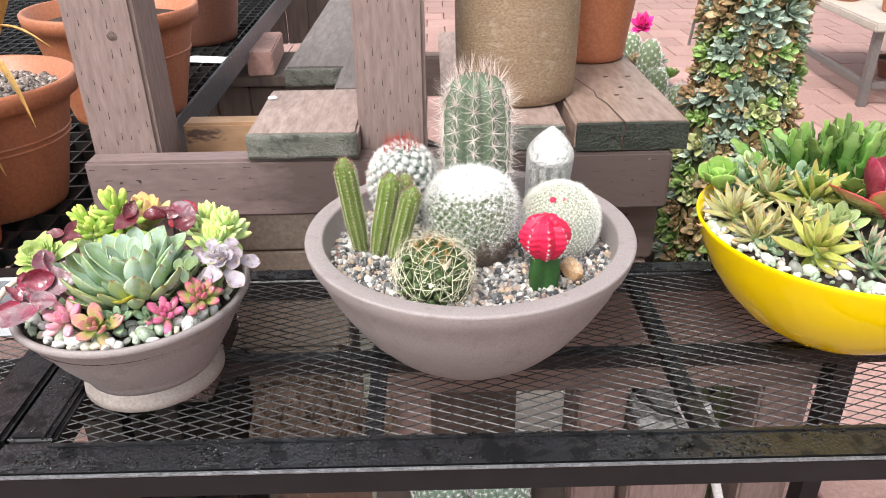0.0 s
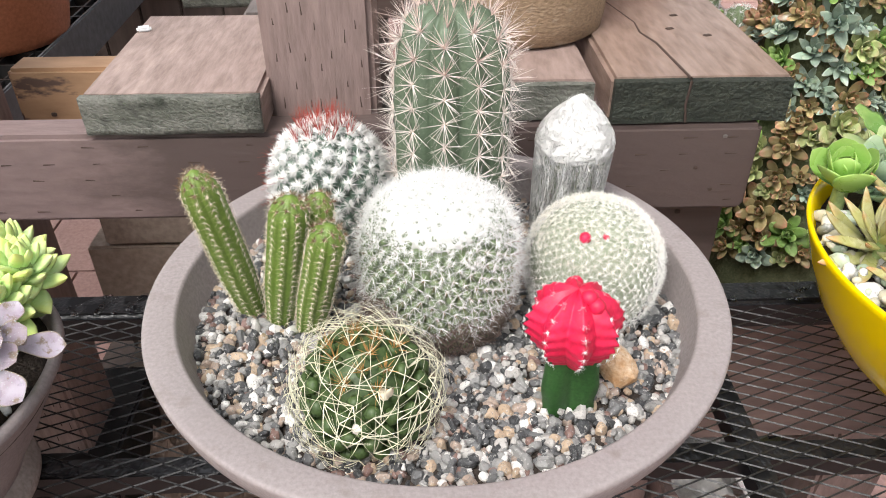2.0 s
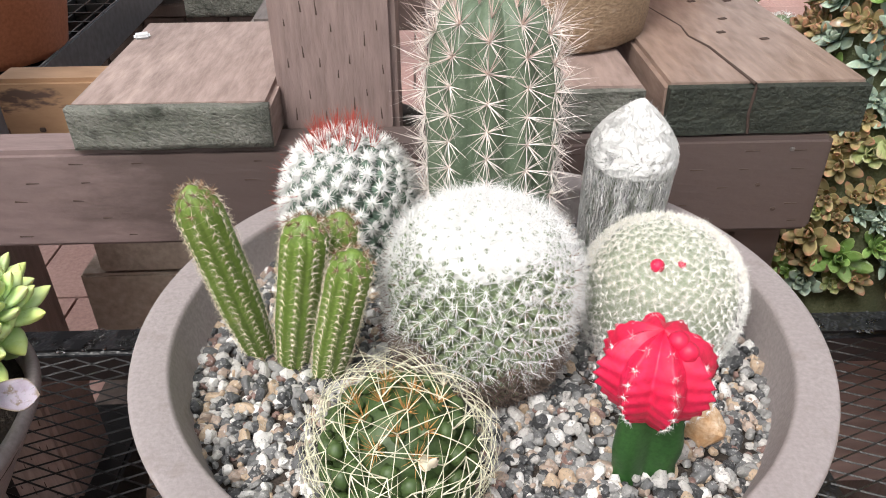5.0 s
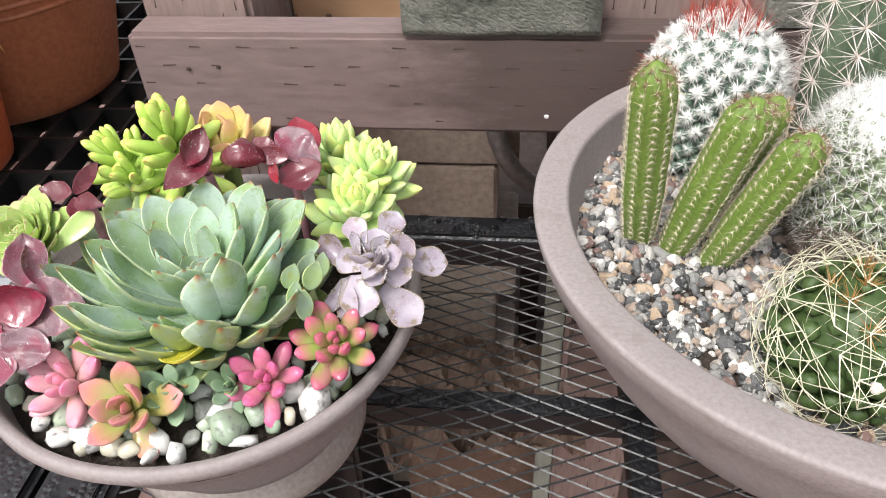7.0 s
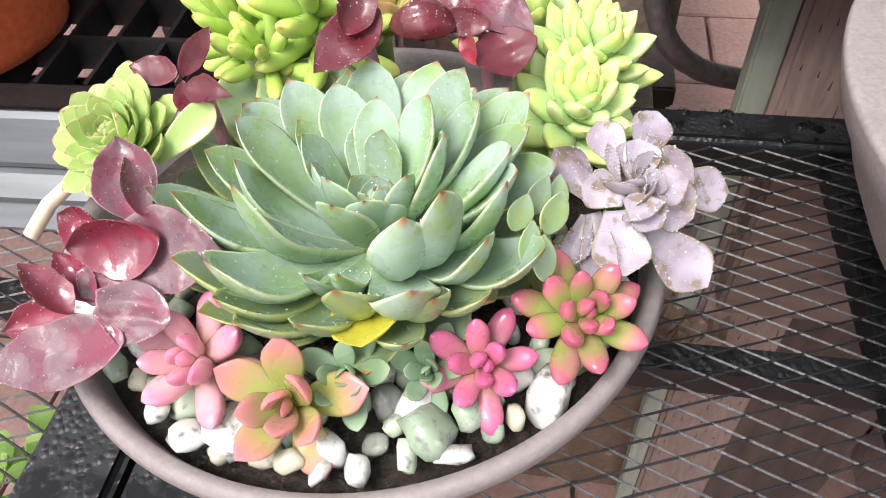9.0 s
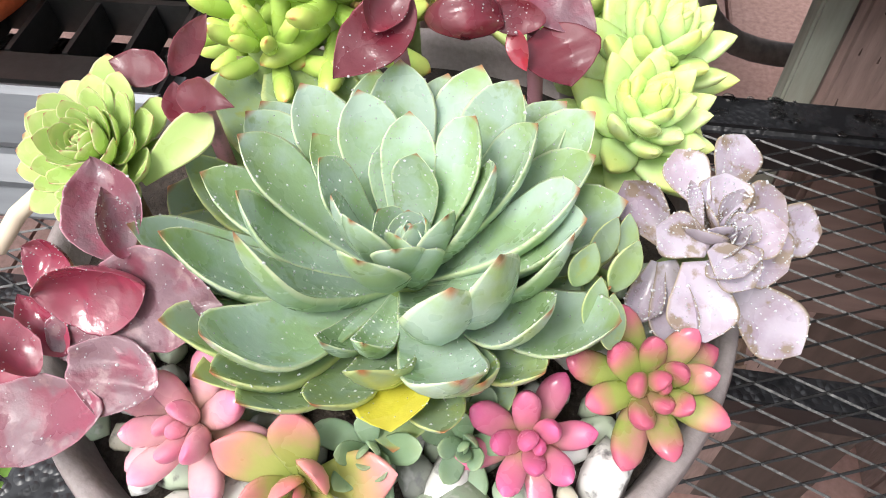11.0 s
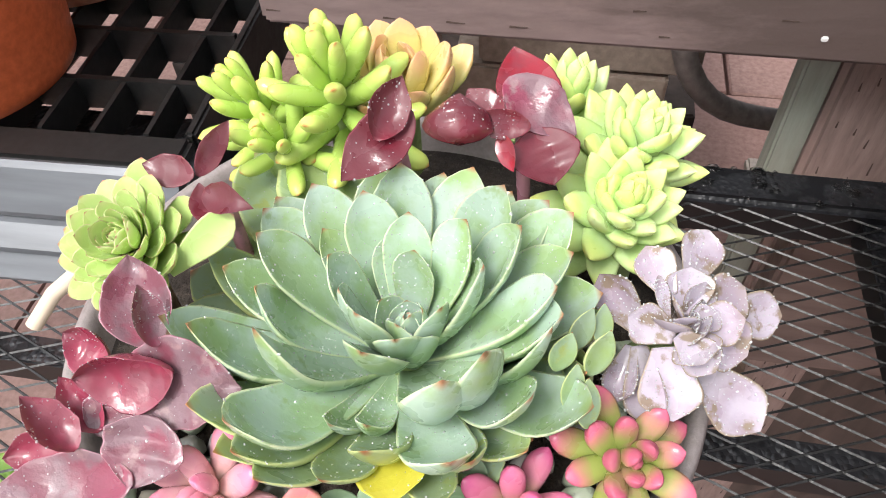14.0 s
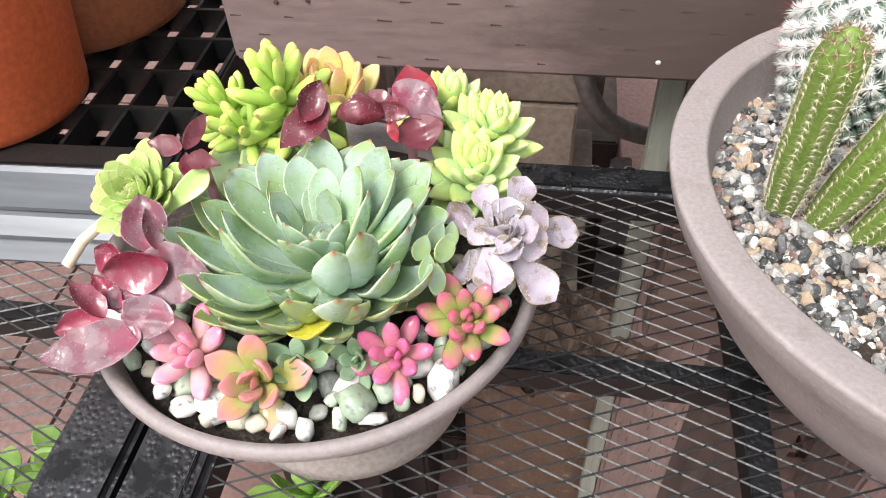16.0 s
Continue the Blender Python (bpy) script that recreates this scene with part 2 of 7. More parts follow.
def glaze(name, c1, c2):
    m, n, l, b = nodes_of(name)
    l.new(mix(n, l, ramp(n, l, noise_at(n, l, 6, 4), 0.3, 0.7), c1, c2), b.inputs["Base Color"])
    rr = n.new("ShaderNodeMapRange")
    rr.inputs["To Min"].default_value, rr.inputs["To Max"].default_value = 0.07, 0.16
    l.new(noise_at(n, l, 40, 4), rr.inputs["Value"])
    l.new(rr.outputs["Result"], b.inputs["Roughness"])
    b.inputs["Specular IOR Level"].default_value = 0.32
    bumped(n, l, b, noise_at(n, l, 30, 3), 0.05, 0.001)
    return m


M["yellow_glaze"] = glaze("yellow_glazed_ceramic", (0.84, 0.58, 0.0), (0.88, 0.63, 0.0))
M["soil"] = surface("dark_soil", (0.035, 0.026, 0.02), (0.07, 0.05, 0.038), 40, 300, (0.8, 1.0), 1.0, c3=(0.16, 0.13, 0.1), c3_at=(0.6, 0.7), c3_scale=200, dist=0.004)
M["gravel"] = pebbles("grey_gravel", [(0.0, (0.045, 0.046, 0.048)), (0.2, (0.115, 0.115, 0.115)), (0.36, (0.25, 0.245, 0.235)), (0.54, (0.42, 0.40, 0.375)),
                                     (0.68, (0.36, 0.28, 0.225)), (0.78, (0.66, 0.64, 0.61)), (0.88, (0.44, 0.33, 0.23)), (0.955, (0.2, 0.12, 0.1))])
M["white_peb"] = pebbles("pale_pebbles", [(0.0, (0.46, 0.53, 0.40)), (0.25, (0.30, 0.37, 0.27)), (0.42, (0.52, 0.49, 0.38)), (0.58, (0.24, 0.25, 0.22)), (0.7, (0.70, 0.69, 0.66))], 200, 0.25)
M["alu"] = surface("dull_aluminium", (0.12, 0.128, 0.14), (0.165, 0.175, 0.19), 8, 80, (0.28, 0.42), 0.1, metal=0.3, stretch=(0.1, 1, 1))
M["black_plastic"] = surface("black_plastic", (0.012, 0.012, 0.012), (0.022, 0.022, 0.022), 20, 150, (0.3, 0.5), 0.1)
M["paver"] = surface("pink_clay_paver", (0.37, 0.215, 0.185), (0.45, 0.28, 0.245), 5, 90, (0.55, 0.85), 0.3, c3=(0.26, 0.15, 0.13), c3_at=(0.58, 0.75), vary=0.14)
M["joint"] = surface("sandy_joint", (0.25, 0.2, 0.17), (0.32, 0.26, 0.22), 5, 120, (0.8, 0.95), 0.4)
M["block"] = surface("tan_concrete_block", (0.3, 0.24, 0.195), (0.4, 0.325, 0.27), 9, 120, (0.75, 0.95), 0.5, vary=0.12)
M["white_top"] = surface("off_white_tabletop", (0.46, 0.41, 0.35), (0.56, 0.51, 0.45), 7, 120, (0.5, 0.7), 0.1)
M["grey_metal"] = surface("grey_metal", (0.16, 0.145, 0.135), (0.22, 0.2, 0.19), 9, 140, (0.4, 0.6), 0.1, metal=0.3)
M["paper"] = surface("white_paper", (0.74, 0.74, 0.74), (0.8, 0.8, 0.8), 9, 140, (0.6, 0.8), 0.05)


# ---- building helpers ----
def mesh_from(name, verts, faces, smooth=True, uvs=None):
    me = bpy.data.meshes.new(name)
    me.from_pydata([tuple(v) for v in verts], [], [tuple(f) for f in faces])
    if uvs is not None:
        lay = me.uv_layers.new(name="UVMap")
        idx = np.empty(len(me.loops), dtype=np.int32)
        me.loops.foreach_get("vertex_index", idx)
        lay.data.foreach_set("uv", np.asarray(uvs, dtype=np.float32)[idx].ravel())
    me.polygons.foreach_set("use_smooth", [smooth] * len(me.polygons))
    me.update()
    return me


def made(name, me, material, parent=None, label="", m=None):
    """One mesh object, under a thing or a part when one is given."""
    if material is not None and not me.materials:
        me.materials.append(material)
    ob = new(name, me)
    if parent is not None:
        ob.parent = parent
    if m is not None:
        ob.matrix_basis = m
    return tagged(ob, label)


def part(name, bm, material, parent, label="", smooth=False, m=None):
    me = bpy.data.meshes.new(name)
    bm.to_mesh(me)
    bm.free()
    me.polygons.foreach_set("use_smooth", [smooth] * len(me.polygons))
    return made(name, me, material, parent, label, m)


def thing(name, label, category, at=(0, 0, 0), rot=(0, 0, 0), group="", kind=""):
    ob = new(name)
    ob.empty_display_size = 0.02
    ob.matrix_basis = pose(*at, *rot)
    return tagged(ob, label, category, group, kind)


def box(x0, x1, y0, y1, z0, z1, bevel=0.0, seg=2):
    bm = bmesh.new()
    bmesh.ops.create_cube(bm, size=1.0, matrix=Matrix.LocRotScale(((x0 + x1) / 2, (y0 + y1) / 2, (z0 + z1) / 2), None, (x1 - x0, y1 - y0, z1 - z0)))
    if bevel:
        bmesh.ops.bevel(bm, geom=bm.edges[:], offset=bevel, segments=seg, affect="EDGES")
    return bm


def lathe(profile, n=64, wobble=0.0, seed=0, cap=True):
    """Turn (radius, height) pairs round z; a little unevenness makes it hand-made."""
    rnd = np.random.RandomState(seed)
    ph = rnd.rand(4) * 6.28
    verts, faces = [], []
    for r, z in profile:
        for i in range(n):
            a = 2 * math.pi * i / n
            k = 1 + wobble * (math.sin(2 * a + ph[0]) + 0.6 * math.sin(3 * a + ph[1] + z * 20) + 0.4 * math.sin(5 * a + ph[2]))
            verts.append((r * k * math.cos(a), r * k * math.sin(a), z))
    for j in range(len(profile) - 1):
        for i in range(n):
            faces.append((j * n + i, j * n + (i + 1) % n, (j + 1) * n + (i + 1) % n, (j + 1) * n + i))
    if cap:
        faces.append(tuple(range(n - 1, -1, -1)))
        faces.append(tuple((len(profile) - 1) * n + i for i in range(n)))
    return verts, faces


def spikes(pos, direc, length, radius, sides=3):
    """Straight tapering spines, one little pyramid each."""
    pos, direc = np.asarray(pos, float), np.asarray(direc, float)
    n = len(pos)
    length, radius = np.broadcast_to(length, n)[:, None], np.broadcast_to(radius, n)[:, None]
    direc = direc / np.linalg.norm(direc, axis=1, keepdims=True)
    ref = np.where(np.abs(direc[:, 2:3]) < 0.9, np.array([[0, 0, 1.0]]), np.array([[1.0, 0, 0]]))
    u = np.cross(direc, ref)
    u /= np.linalg.norm(u, axis=1, keepdims=True)
    v = np.cross(direc, u)
    vs = [pos + radius * (math.cos(a) * u + math.sin(a) * v) for a in [2 * math.pi * k / sides for k in range(sides)]] + [pos + direc * length]
    verts = np.stack(vs, 1).reshape(-1, 3)
    base = np.arange(n)[:, None] * (sides + 1)
    faces = np.concatenate([base + np.array([[k, (k + 1) % sides, sides]]) for k in range(sides)])
    return verts, faces


def strands(paths, radius, sides=3, taper=True):
    """Curved hairs or spines: paths is (n, k, 3)."""
    p = np.asarray(paths, float)
    n, k, _ = p.shape
    tan = np.gradient(p, axis=1)
    tan /= np.linalg.norm(tan, axis=2, keepdims=True) + 1e-12
    ref = np.zeros_like(tan)
    ref[..., 2] = 1
    ref[np.abs(tan[..., 2]) > 0.9] = (1, 0, 0)
    u = np.cross(tan, ref)
    u /= np.linalg.norm(u, axis=2, keepdims=True) + 1e-12
    v = np.cross(tan, u)
    r = np.linspace(1, 0.15 if taper else 1, k)[None, :, None] * np.broadcast_to(radius, n)[:, None, None]
    ring = np.stack([p + r * (math.cos(2 * math.pi * s / sides) * u + math.sin(2 * math.pi * s / sides) * v) for s in range(sides)], 2)
    verts = ring.reshape(-1, 3)
    idx = np.arange(n * k * sides).reshape(n, k, sides)
    nxt = np.roll(idx, -1, axis=2)
    faces = np.stack([idx[:, :-1], nxt[:, :-1], nxt[:, 1:], idx[:, 1:]], -1).reshape(-1, 4)
    return verts, faces


def joined(chunks):
    """Several (verts, faces) lists as one."""
    vs, fs, off = [], [], 0
    for v, f in chunks:
        vs.extend(tuple(x) for x in v)
        fs.extend(tuple(int(i) + off for i in face) for face in f)
        off += len(v)
    return vs, fs


def tube(points, radius, n=8):
    return strands([points], [radius], n, False)


# ---- large structure ----
TOP = 0.781

def weathered_board(name, label, x0, x1, y0, y1, z0, z1, material, grain=None, axis="y", bevel=0.004):
    """A sawn board with worn edges; the sawn end that faces the walk is a part of its own."""
    t = thing(name, label, "board", ((x0 + x1) / 2, (y0 + y1) / 2, z0), kind="")
    cx, cy = (x0 + x1) / 2, (y0 + y1) / 2
    e = 0.004 if grain else 0.0
    bm = box(x0 - cx, x1 - cx, y0 - cy + e, y1 - cy, 0, z1 - z0, bevel)
    part("plank", bm, material, t)
    if grain:
        bm = box(x0 - cx + 0.002, x1 - cx - 0.002, y0 - cy, y0 - cy + e + 0.004, 0.002, z1 - z0 - 0.002)
        bmesh.ops.subdivide_edges(bm, edges=bm.edges[:], cuts=5, use_grid_fill=True)
        for v in bm.verts:
            q = noise.noise(v.co * 60)
            v.co.y += 0.0025 * q if v.co.y < y0 - cy + 0.002 else 0
            v.co.z += 0.0012 * noise.noise(v.co * 90 + Vector((3, 1, 7)))
        part("sawn_end", bm, grain, t, "green-grey weathered end grain")
    return t


def slits(rows, face):
    """Short dark incisions of treated lumber on one face: (centre, direction, length) boxes."""
    vs, fs = [], []
    for c, d, ln in rows:
        c, d, up = Vector(c), Vector(d), Vector(face)
        s = d.cross(up).normalized() * 0.0006
        h = d * ln / 2
        o = len(vs)
        for a, b2 in ((-1, -1), (1, -1), (1, 1), (-1, 1)):
            vs.append(c + h * a + s * b2 * (1.0 if a < 0 else 0.3) + up * 0.0004)
        fs.append((o, o + 1, o + 2, o + 3))
        for a, b2 in ((-1, -1), (1, -1), (1, 1), (-1, 1)):
            vs.append(c + h * a * 0.9 + s * b2 * 0.8 - up * 0.002)
        for k in range(4):
            fs.append((o + k, o + 4 + k, o + 4 + (k + 1) % 4, o + (k + 1) % 4))
    return vs, fs


rng = random.Random(5)


def post(name, label, x0, x1, y0, y1, z0, z1, marks=True, lean=0.0, knots=()):
    t = thing(name, label, "post", ((x0 + x1) / 2, (y0 + y1) / 2, z0), (0, lean, 0))
    w, d, h = (x1 - x0) / 2, (y1 - y0) / 2, z1 - z0
    part("timber", box(-w, w, -d, d, 0, h, 0.005), M["wood_z"], t)
    if marks:
        rows = []
        for i in range(7):
            x = -w + 0.012 + i * (2 * w - 0.024) / 6
            z = 0.2 + (0.017 if i % 2 else 0)
            while z < h - 0.02:
                if rng.random() < 0.85:
                    rows.append(((x + rng.uniform(-0.002, 0.002), -d, z), (rng.uniform(-0.08, 0.08), 0, 1), rng.uniform(0.005, 0.012)))
                z += rng.uniform(0.03, 0.042)
        v, f = slits(rows, (0, -1, 0))
        made("incision_marks", mesh_from("incision_marks", v, f, False), M["dark_slit"], t)["kind"] = "stuff"
        for q, z in knots:
            v, f = lathe([(0.0072, 0.0), (0.0068, 0.0006), (0.0056, 0.0001), (0.0050, 0.0006), (0.0032, 0.0001), (0.0026, 0.0006), (0.0005, 0.0005)], 18, 0.06, int(90 * z), False)
            made("knot", mesh_from("knot", v, f), M["knot"], t, "dark timber knot", m=pose(q * w, -d + 0.0002, z, 90, 0, 0) @ Matrix.Diagonal((1.0, 0.8, 1.0, 1.0)))
    return t


# ground
ground = made("ground", mesh_from("ground", [(-60, -60, -0.03), (60, -60, -0.03), (60, 60, -0.03), (-60, 60, -0.03)], [(0, 1, 2, 3)], False), M["joint"])
tagged(ground, "sandy bed of joints under the clay paving", "ground", kind="structure")

# wooden staging behind the bench
weathered_board("rail", "brown painted timber staging rail with incisions and a damp stain", -0.43, 0.357, 1.125, 1.163, 0.871, 0.9545, M["rail_damp"])
post("post", "brown painted square timber post with knots and incisions", -0.432, -0.340, 1.166, 1.256, 0.0, 1.75, knots=((-0.5, 1.165), (0.3, 1.11)))
post("post", "brown painted square timber post behind the cactus bowl", -0.066, 0.027, 1.166, 1.256, 0.0, 1.75)
batten = thing("batten", "pale green-grey weathered batten beside the staging post", "board", (-0.0775, 1.181, 0.0))
part("strip", box(-0.0105, 0.0105, -0.010, 0.010, 0.0, 0.868, 0.002), surface("pale_green_paint", (0.3, 0.32, 0.27), (0.4, 0.41, 0.35), 20, 120, (0.6, 0.85), 0.4, stretch=(1, 1, 0.15), c3=(0.2, 0.16, 0.13), c3_at=(0.6, 0.72)), batten)
# short boards laid across the rail
left_board = thing("board", "weathered brown deck board with a lapped notch and green-grey sawn end", "board", (-0.137, 1.123, 0.9550))
for outline, mat_ in (([(-0.074, 0.004), (0.073, 0.004), (0.0725, 0.2125), (-0.078, 0.2125)], M["wood_y"]),
                      ([(0.018, 0.2135), (0.0725, 0.2135), (0.070, 1.1), (-0.085, 1.1), (-0.082, 0.352), (0.016, 0.352)], M["wood_grey"])):
    bm = bmesh.new()
    f = bm.faces.new([bm.verts.new((x, y, 0.0)) for x, y in outline])
    ex = bmesh.ops.extrude_face_region(bm, geom=[f])
    bmesh.ops.translate(bm, verts=[g for g in ex["geom"] if isinstance(g, bmesh.types.BMVert)], vec=(0, 0, 0.034))
    bmesh.ops.recalc_face_normals(bm, faces=bm.faces[:])
    bmesh.ops.bevel(bm, geom=[e for e in bm.edges if all(v.co.z > 0.032 for v in e.verts)], offset=0.004, segments=2, affect="EDGES")
    part("plank", bm, mat_, left_board)


def sawn_end(parent, x0, x1, y, z0, z1):
    bm = box(x0, x1, y, y + 0.008, z0, z1)
    bmesh.ops.subdivide_edges(bm, edges=bm.edges[:], cuts=6, use_grid_fill=True)
    for v in bm.verts:
        if v.co.y < y + 0.001:
            v.co.y += 0.003 * noise.noise(v.co * 55)
        v.co.z += 0.0015 * noise.noise(v.co * 80 + Vector((3, 1, 7)))
    part("sawn_end", bm, M["end_grain"], parent, "green-grey weathered end grain", True)


sawn_end(left_board, -0.073, 0.072, 0.0, 0.001, 0.033)
sawn_end(left_board, -0.081, 0.014, 0.346, 0.001, 0.031)
part("chip", box(-0.004, 0.010, -0.006, 0.006, 0, 0.004, 0.0018), M["paper"], left_board, "white fallen petal-like chip", m=pose(-0.070, 0.163, 0.0337, 0, 0, 20))

right_board = weathered_board("board", "brown painted deck board with a long split and dark sawn end", 0.224, 0.376, 1.128, 1.74, 0.9550, 0.995, M["wood_wet"], M["end_dark"])
crack = [(-0.012, -0.304), (-0.018, -0.22), (-0.026, -0.19), (-0.024, -0.16), (-0.04, -0.08), (-0.055, 0.07)]
v, f = strands([[(x, y, 0.04) for x, y in crack]], [0.0016], 4, True)
made("split", mesh_from("split", v, f), M["dark_slit"], right_board)
v, f = tube([(-0.012, -0.3062, 0.039), (-0.0135, -0.3062, 0.018), (-0.011, -0.3062, 0.002)], 0.0012, 4)
made("split", mesh_from("split", v, f), M["dark_slit"], right_board)
for x, y in ((0.005, -0.18), (0.035, -0.20), (0.02, -0.14), (0.01, -0.08), (0.045, -0.08)):
    part("nail_hole", box(-0.004, 0.004, -0.0025, 0.0025, -0.001, 0.0008, 0.0006), M["dark_slit"], right_board, m=pose(x, y, 0.04, 0, 0, 20))
weathered_board("board", "grey-brown deck board under the stoneware pot", 0.05, 0.213, 1.137, 1.74, 0.9550, 0.99, M["wood_y"], M["end_grain"])
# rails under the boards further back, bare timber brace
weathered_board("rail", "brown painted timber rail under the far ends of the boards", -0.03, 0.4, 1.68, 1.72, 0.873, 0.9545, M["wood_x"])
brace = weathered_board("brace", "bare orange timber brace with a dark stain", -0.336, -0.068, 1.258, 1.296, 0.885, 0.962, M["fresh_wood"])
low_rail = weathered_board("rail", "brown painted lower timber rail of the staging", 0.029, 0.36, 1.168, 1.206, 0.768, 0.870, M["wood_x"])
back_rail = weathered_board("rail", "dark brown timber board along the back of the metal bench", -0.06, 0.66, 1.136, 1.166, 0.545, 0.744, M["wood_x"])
post("post", "brown painted staging leg beside the succulent tower", 0.272, 0.352, 1.209, 1.3, 0.0, 0.955, False)
for ob, spots_ in ((back_rail, ((-0.3, -0.016, 0.06), (-0.29, -0.016, 0.14), (0.02, -0.016, 0.1), (0.3, -0.016, 0.06), (0.31, -0.016, 0.15))), (low_rail, ((0.14, -0.02, 0.03), (0.12, -0.02, 0.075), (-0.12, -0.02, 0.05))), (brace, ((-0.1, -0.02, 0.03), (0.09, -0.02, 0.05)))):
    for x, y, z in spots_:
        part("nail", box(x - 0.0026, x + 0.0026, y - 0.001, y + 0.003, z - 0.002, z + 0.002, 0.0008), M["dark_slit"], ob)
# marks on the front rail
rows = []
for i in range(5):
    x = -0.42 + (0.02 if i % 2 else 0)
    while x < 0.35:
        if rng.random() < 0.75:
            rows.append(((x, 1.125, 0.882 + i * 0.0155), (1, 0, rng.uniform(-0.05, 0.05)), rng.uniform(0.006, 0.012)))
        x += rng.uniform(0.034, 0.046)
v, f = slits(rows, (0, -1, 0))
front_rail = bpy.data.objects["rail"]
mk = made("incision_marks", mesh_from("incision_marks", v, f, False), M["dark_slit"], front_rail, m=front_rail.matrix_basis.inverted())
mk["kind"] = "stuff"
for x, z in ((-0.1, 0.888), (0.325, 0.945), (0.305, 0.915), (0.322, 0.893), (-0.385, 0.925), (-0.36, 0.927)):
    part("nail", box(-0.0018, 0.0018, -0.0014, 0.001, -0.0015, 0.0015, 0.0006), M["paper"] if x == -0.1 else M["grey_metal"] if x == 0.325 else M["dark_slit"], front_rail,
         m=front_rail.matrix_basis.inverted() @ pose(x, 1.125, z))

# Pale half-metal tone paints the sky's glint along the bench's front corner.
M["wet_edge"] = surface("pale_edge_glint", (0.16, 0.165, 0.175), (0.42, 0.43, 0.45), 60, 300, (0.2, 0.4), 0.5, metal=0.5)


# ---- black metal bench with expanded mesh ----
def metal_bench(label, x0, x1, y0, y1, legs, cross):
    t = thing("metal_bench", label, "bench", (x0, y0, 0))
    w, d, bar = x1 - x0, y1 - y0, 0.051
    blk = M["black_metal"]
    def rail_bar(name, a0, a1, b0, b1):
        bm = box(a0, a1, b0, b1, TOP - 0.032, TOP + 0.003, 0.0045, 3)
        part(name, bm, blk, t)
    rail_bar("front_bar", 0, w, 0, bar)
    rail_bar("back_bar", 0, w, d - 0.034, d)
    rail_bar("side_bar", 0, bar, bar + 0.001, d - 0.035)
    rail_bar("side_bar", w - bar, w, bar + 0.001, d - 0.035)
    part("wet_edge", box(0.001, w - 0.001, -0.0012, 0.0026, TOP - 0.0012, TOP + 0.0034, 0.0016, 2), M["wet_edge"], t, "wet front corner with its sky glint painted pale")
    # raised lips along the inner edge and a groove line
    part("lip", box(0.05, w - 0.05, bar - 0.012, bar - 0.0095, TOP + 0.003, TOP + 0.0052, 0.0008), blk, t)
    part("lip", box(bar - 0.012, bar - 0.0095, 0.05, d - 0.05, TOP + 0.003, TOP + 0.0052, 0.0008), blk, t)
    part("long_bar", box(bar, w - bar, 0.19, 0.208, TOP - 0.028, TOP - 0.006, 0.001), blk, t)
    for x in cross:
        part("cross_bar", box(x - x0 - 0.009, x - x0 + 0.009, bar, d - 0.034, TOP - 0.026, TOP - 0.0055, 0.001), blk, t)
    for lx, ly in legs:
        part("leg", box(lx - x0 - 0.017, lx - x0 + 0.017, ly - y0 - 0.017, ly - y0 + 0.017, 0, TOP - 0.033, 0.002), blk, t)
    # expanded mesh: rows of zigzag strands meeting at knuckles
    px, py = 0.0334, 0.0134
    a = []
    ny = int((d - 0.06) / (py / 2))
    nx = int((w - 2 * bar + 0.02) / (px / 2))
    for j in range(0, ny, 2):
        yb = bar - 0.006 + j * py / 2
        for s in (0, 1):
            for i in range(nx):
                xa, xb = bar - 0.006 + i * px / 2, bar - 0.006 + (i + 1) * px / 2
                up = (i + s) % 2
                ya, y2 = (yb, yb + py / 2) if up else (yb + py / 2, yb)
                off = 0.0 if s == 0 else py / 2
                a.append((xa, ya + off, xb, y2 + off))
    a = np.array(a)
    p0 = np.c_[a[:, 0], a[:, 1], np.full(len(a), TOP - 0.0035)]
    p1 = np.c_[a[:, 2], a[:, 3], np.full(len(a), TOP - 0.0035)]
    dr = (p1 - p0) / np.linalg.norm(p1 - p0, axis=1, keepdims=True)
    # each strand is a flat web turned towards the front edge
    nrm = np.array([[0, -0.62, 0.78]]) - dr * (dr @ np.array([0, -0.62, 0.78]))[:, None]
    nrm /= np.linalg.norm(nrm, axis=1, keepdims=True)
    wd = np.cross(dr, nrm) * 0.00062
    nrm = nrm * 0.0004
    ring = [wd + nrm, -wd + nrm, -wd - nrm, wd - nrm]
    ext = dr * 0.0012
    verts = np.stack([p0 - ext + r for r in ring] + [p1 + ext + r for r in ring], 1).reshape(-1, 3)
    base = np.arange(len(a))[:, None] * 8
    faces = np.concatenate([base + np.array([[k, (k + 1) % 4, 4 + (k + 1) % 4, 4 + k]]) for k in range(4)])
    mesh = made("mesh_panel", mesh_from("mesh_panel", verts, faces, False), M["mesh_metal"], t, "expanded diamond mesh")
    mesh["kind"] = "stuff"
    return t

bench = metal_bench("black powder-coated metal bench with expanded mesh top, wet with rain", -0.412, 0.95, 0.731, 1.132, [(-0.38, 0.76), (0.648, 1.1), (0.92, 0.76), (-0.38, 1.1), (0.92, 1.1)], (-0.034, 0.316, 0.64))
metal_bench("second black metal mesh bench pushed against the first", -1.5, -0.416, 0.731, 1.132, [(-0.47, 0.76), (-0.47, 1.1), (-1.45, 0.76), (-1.45, 1.1)], (-0.9,))

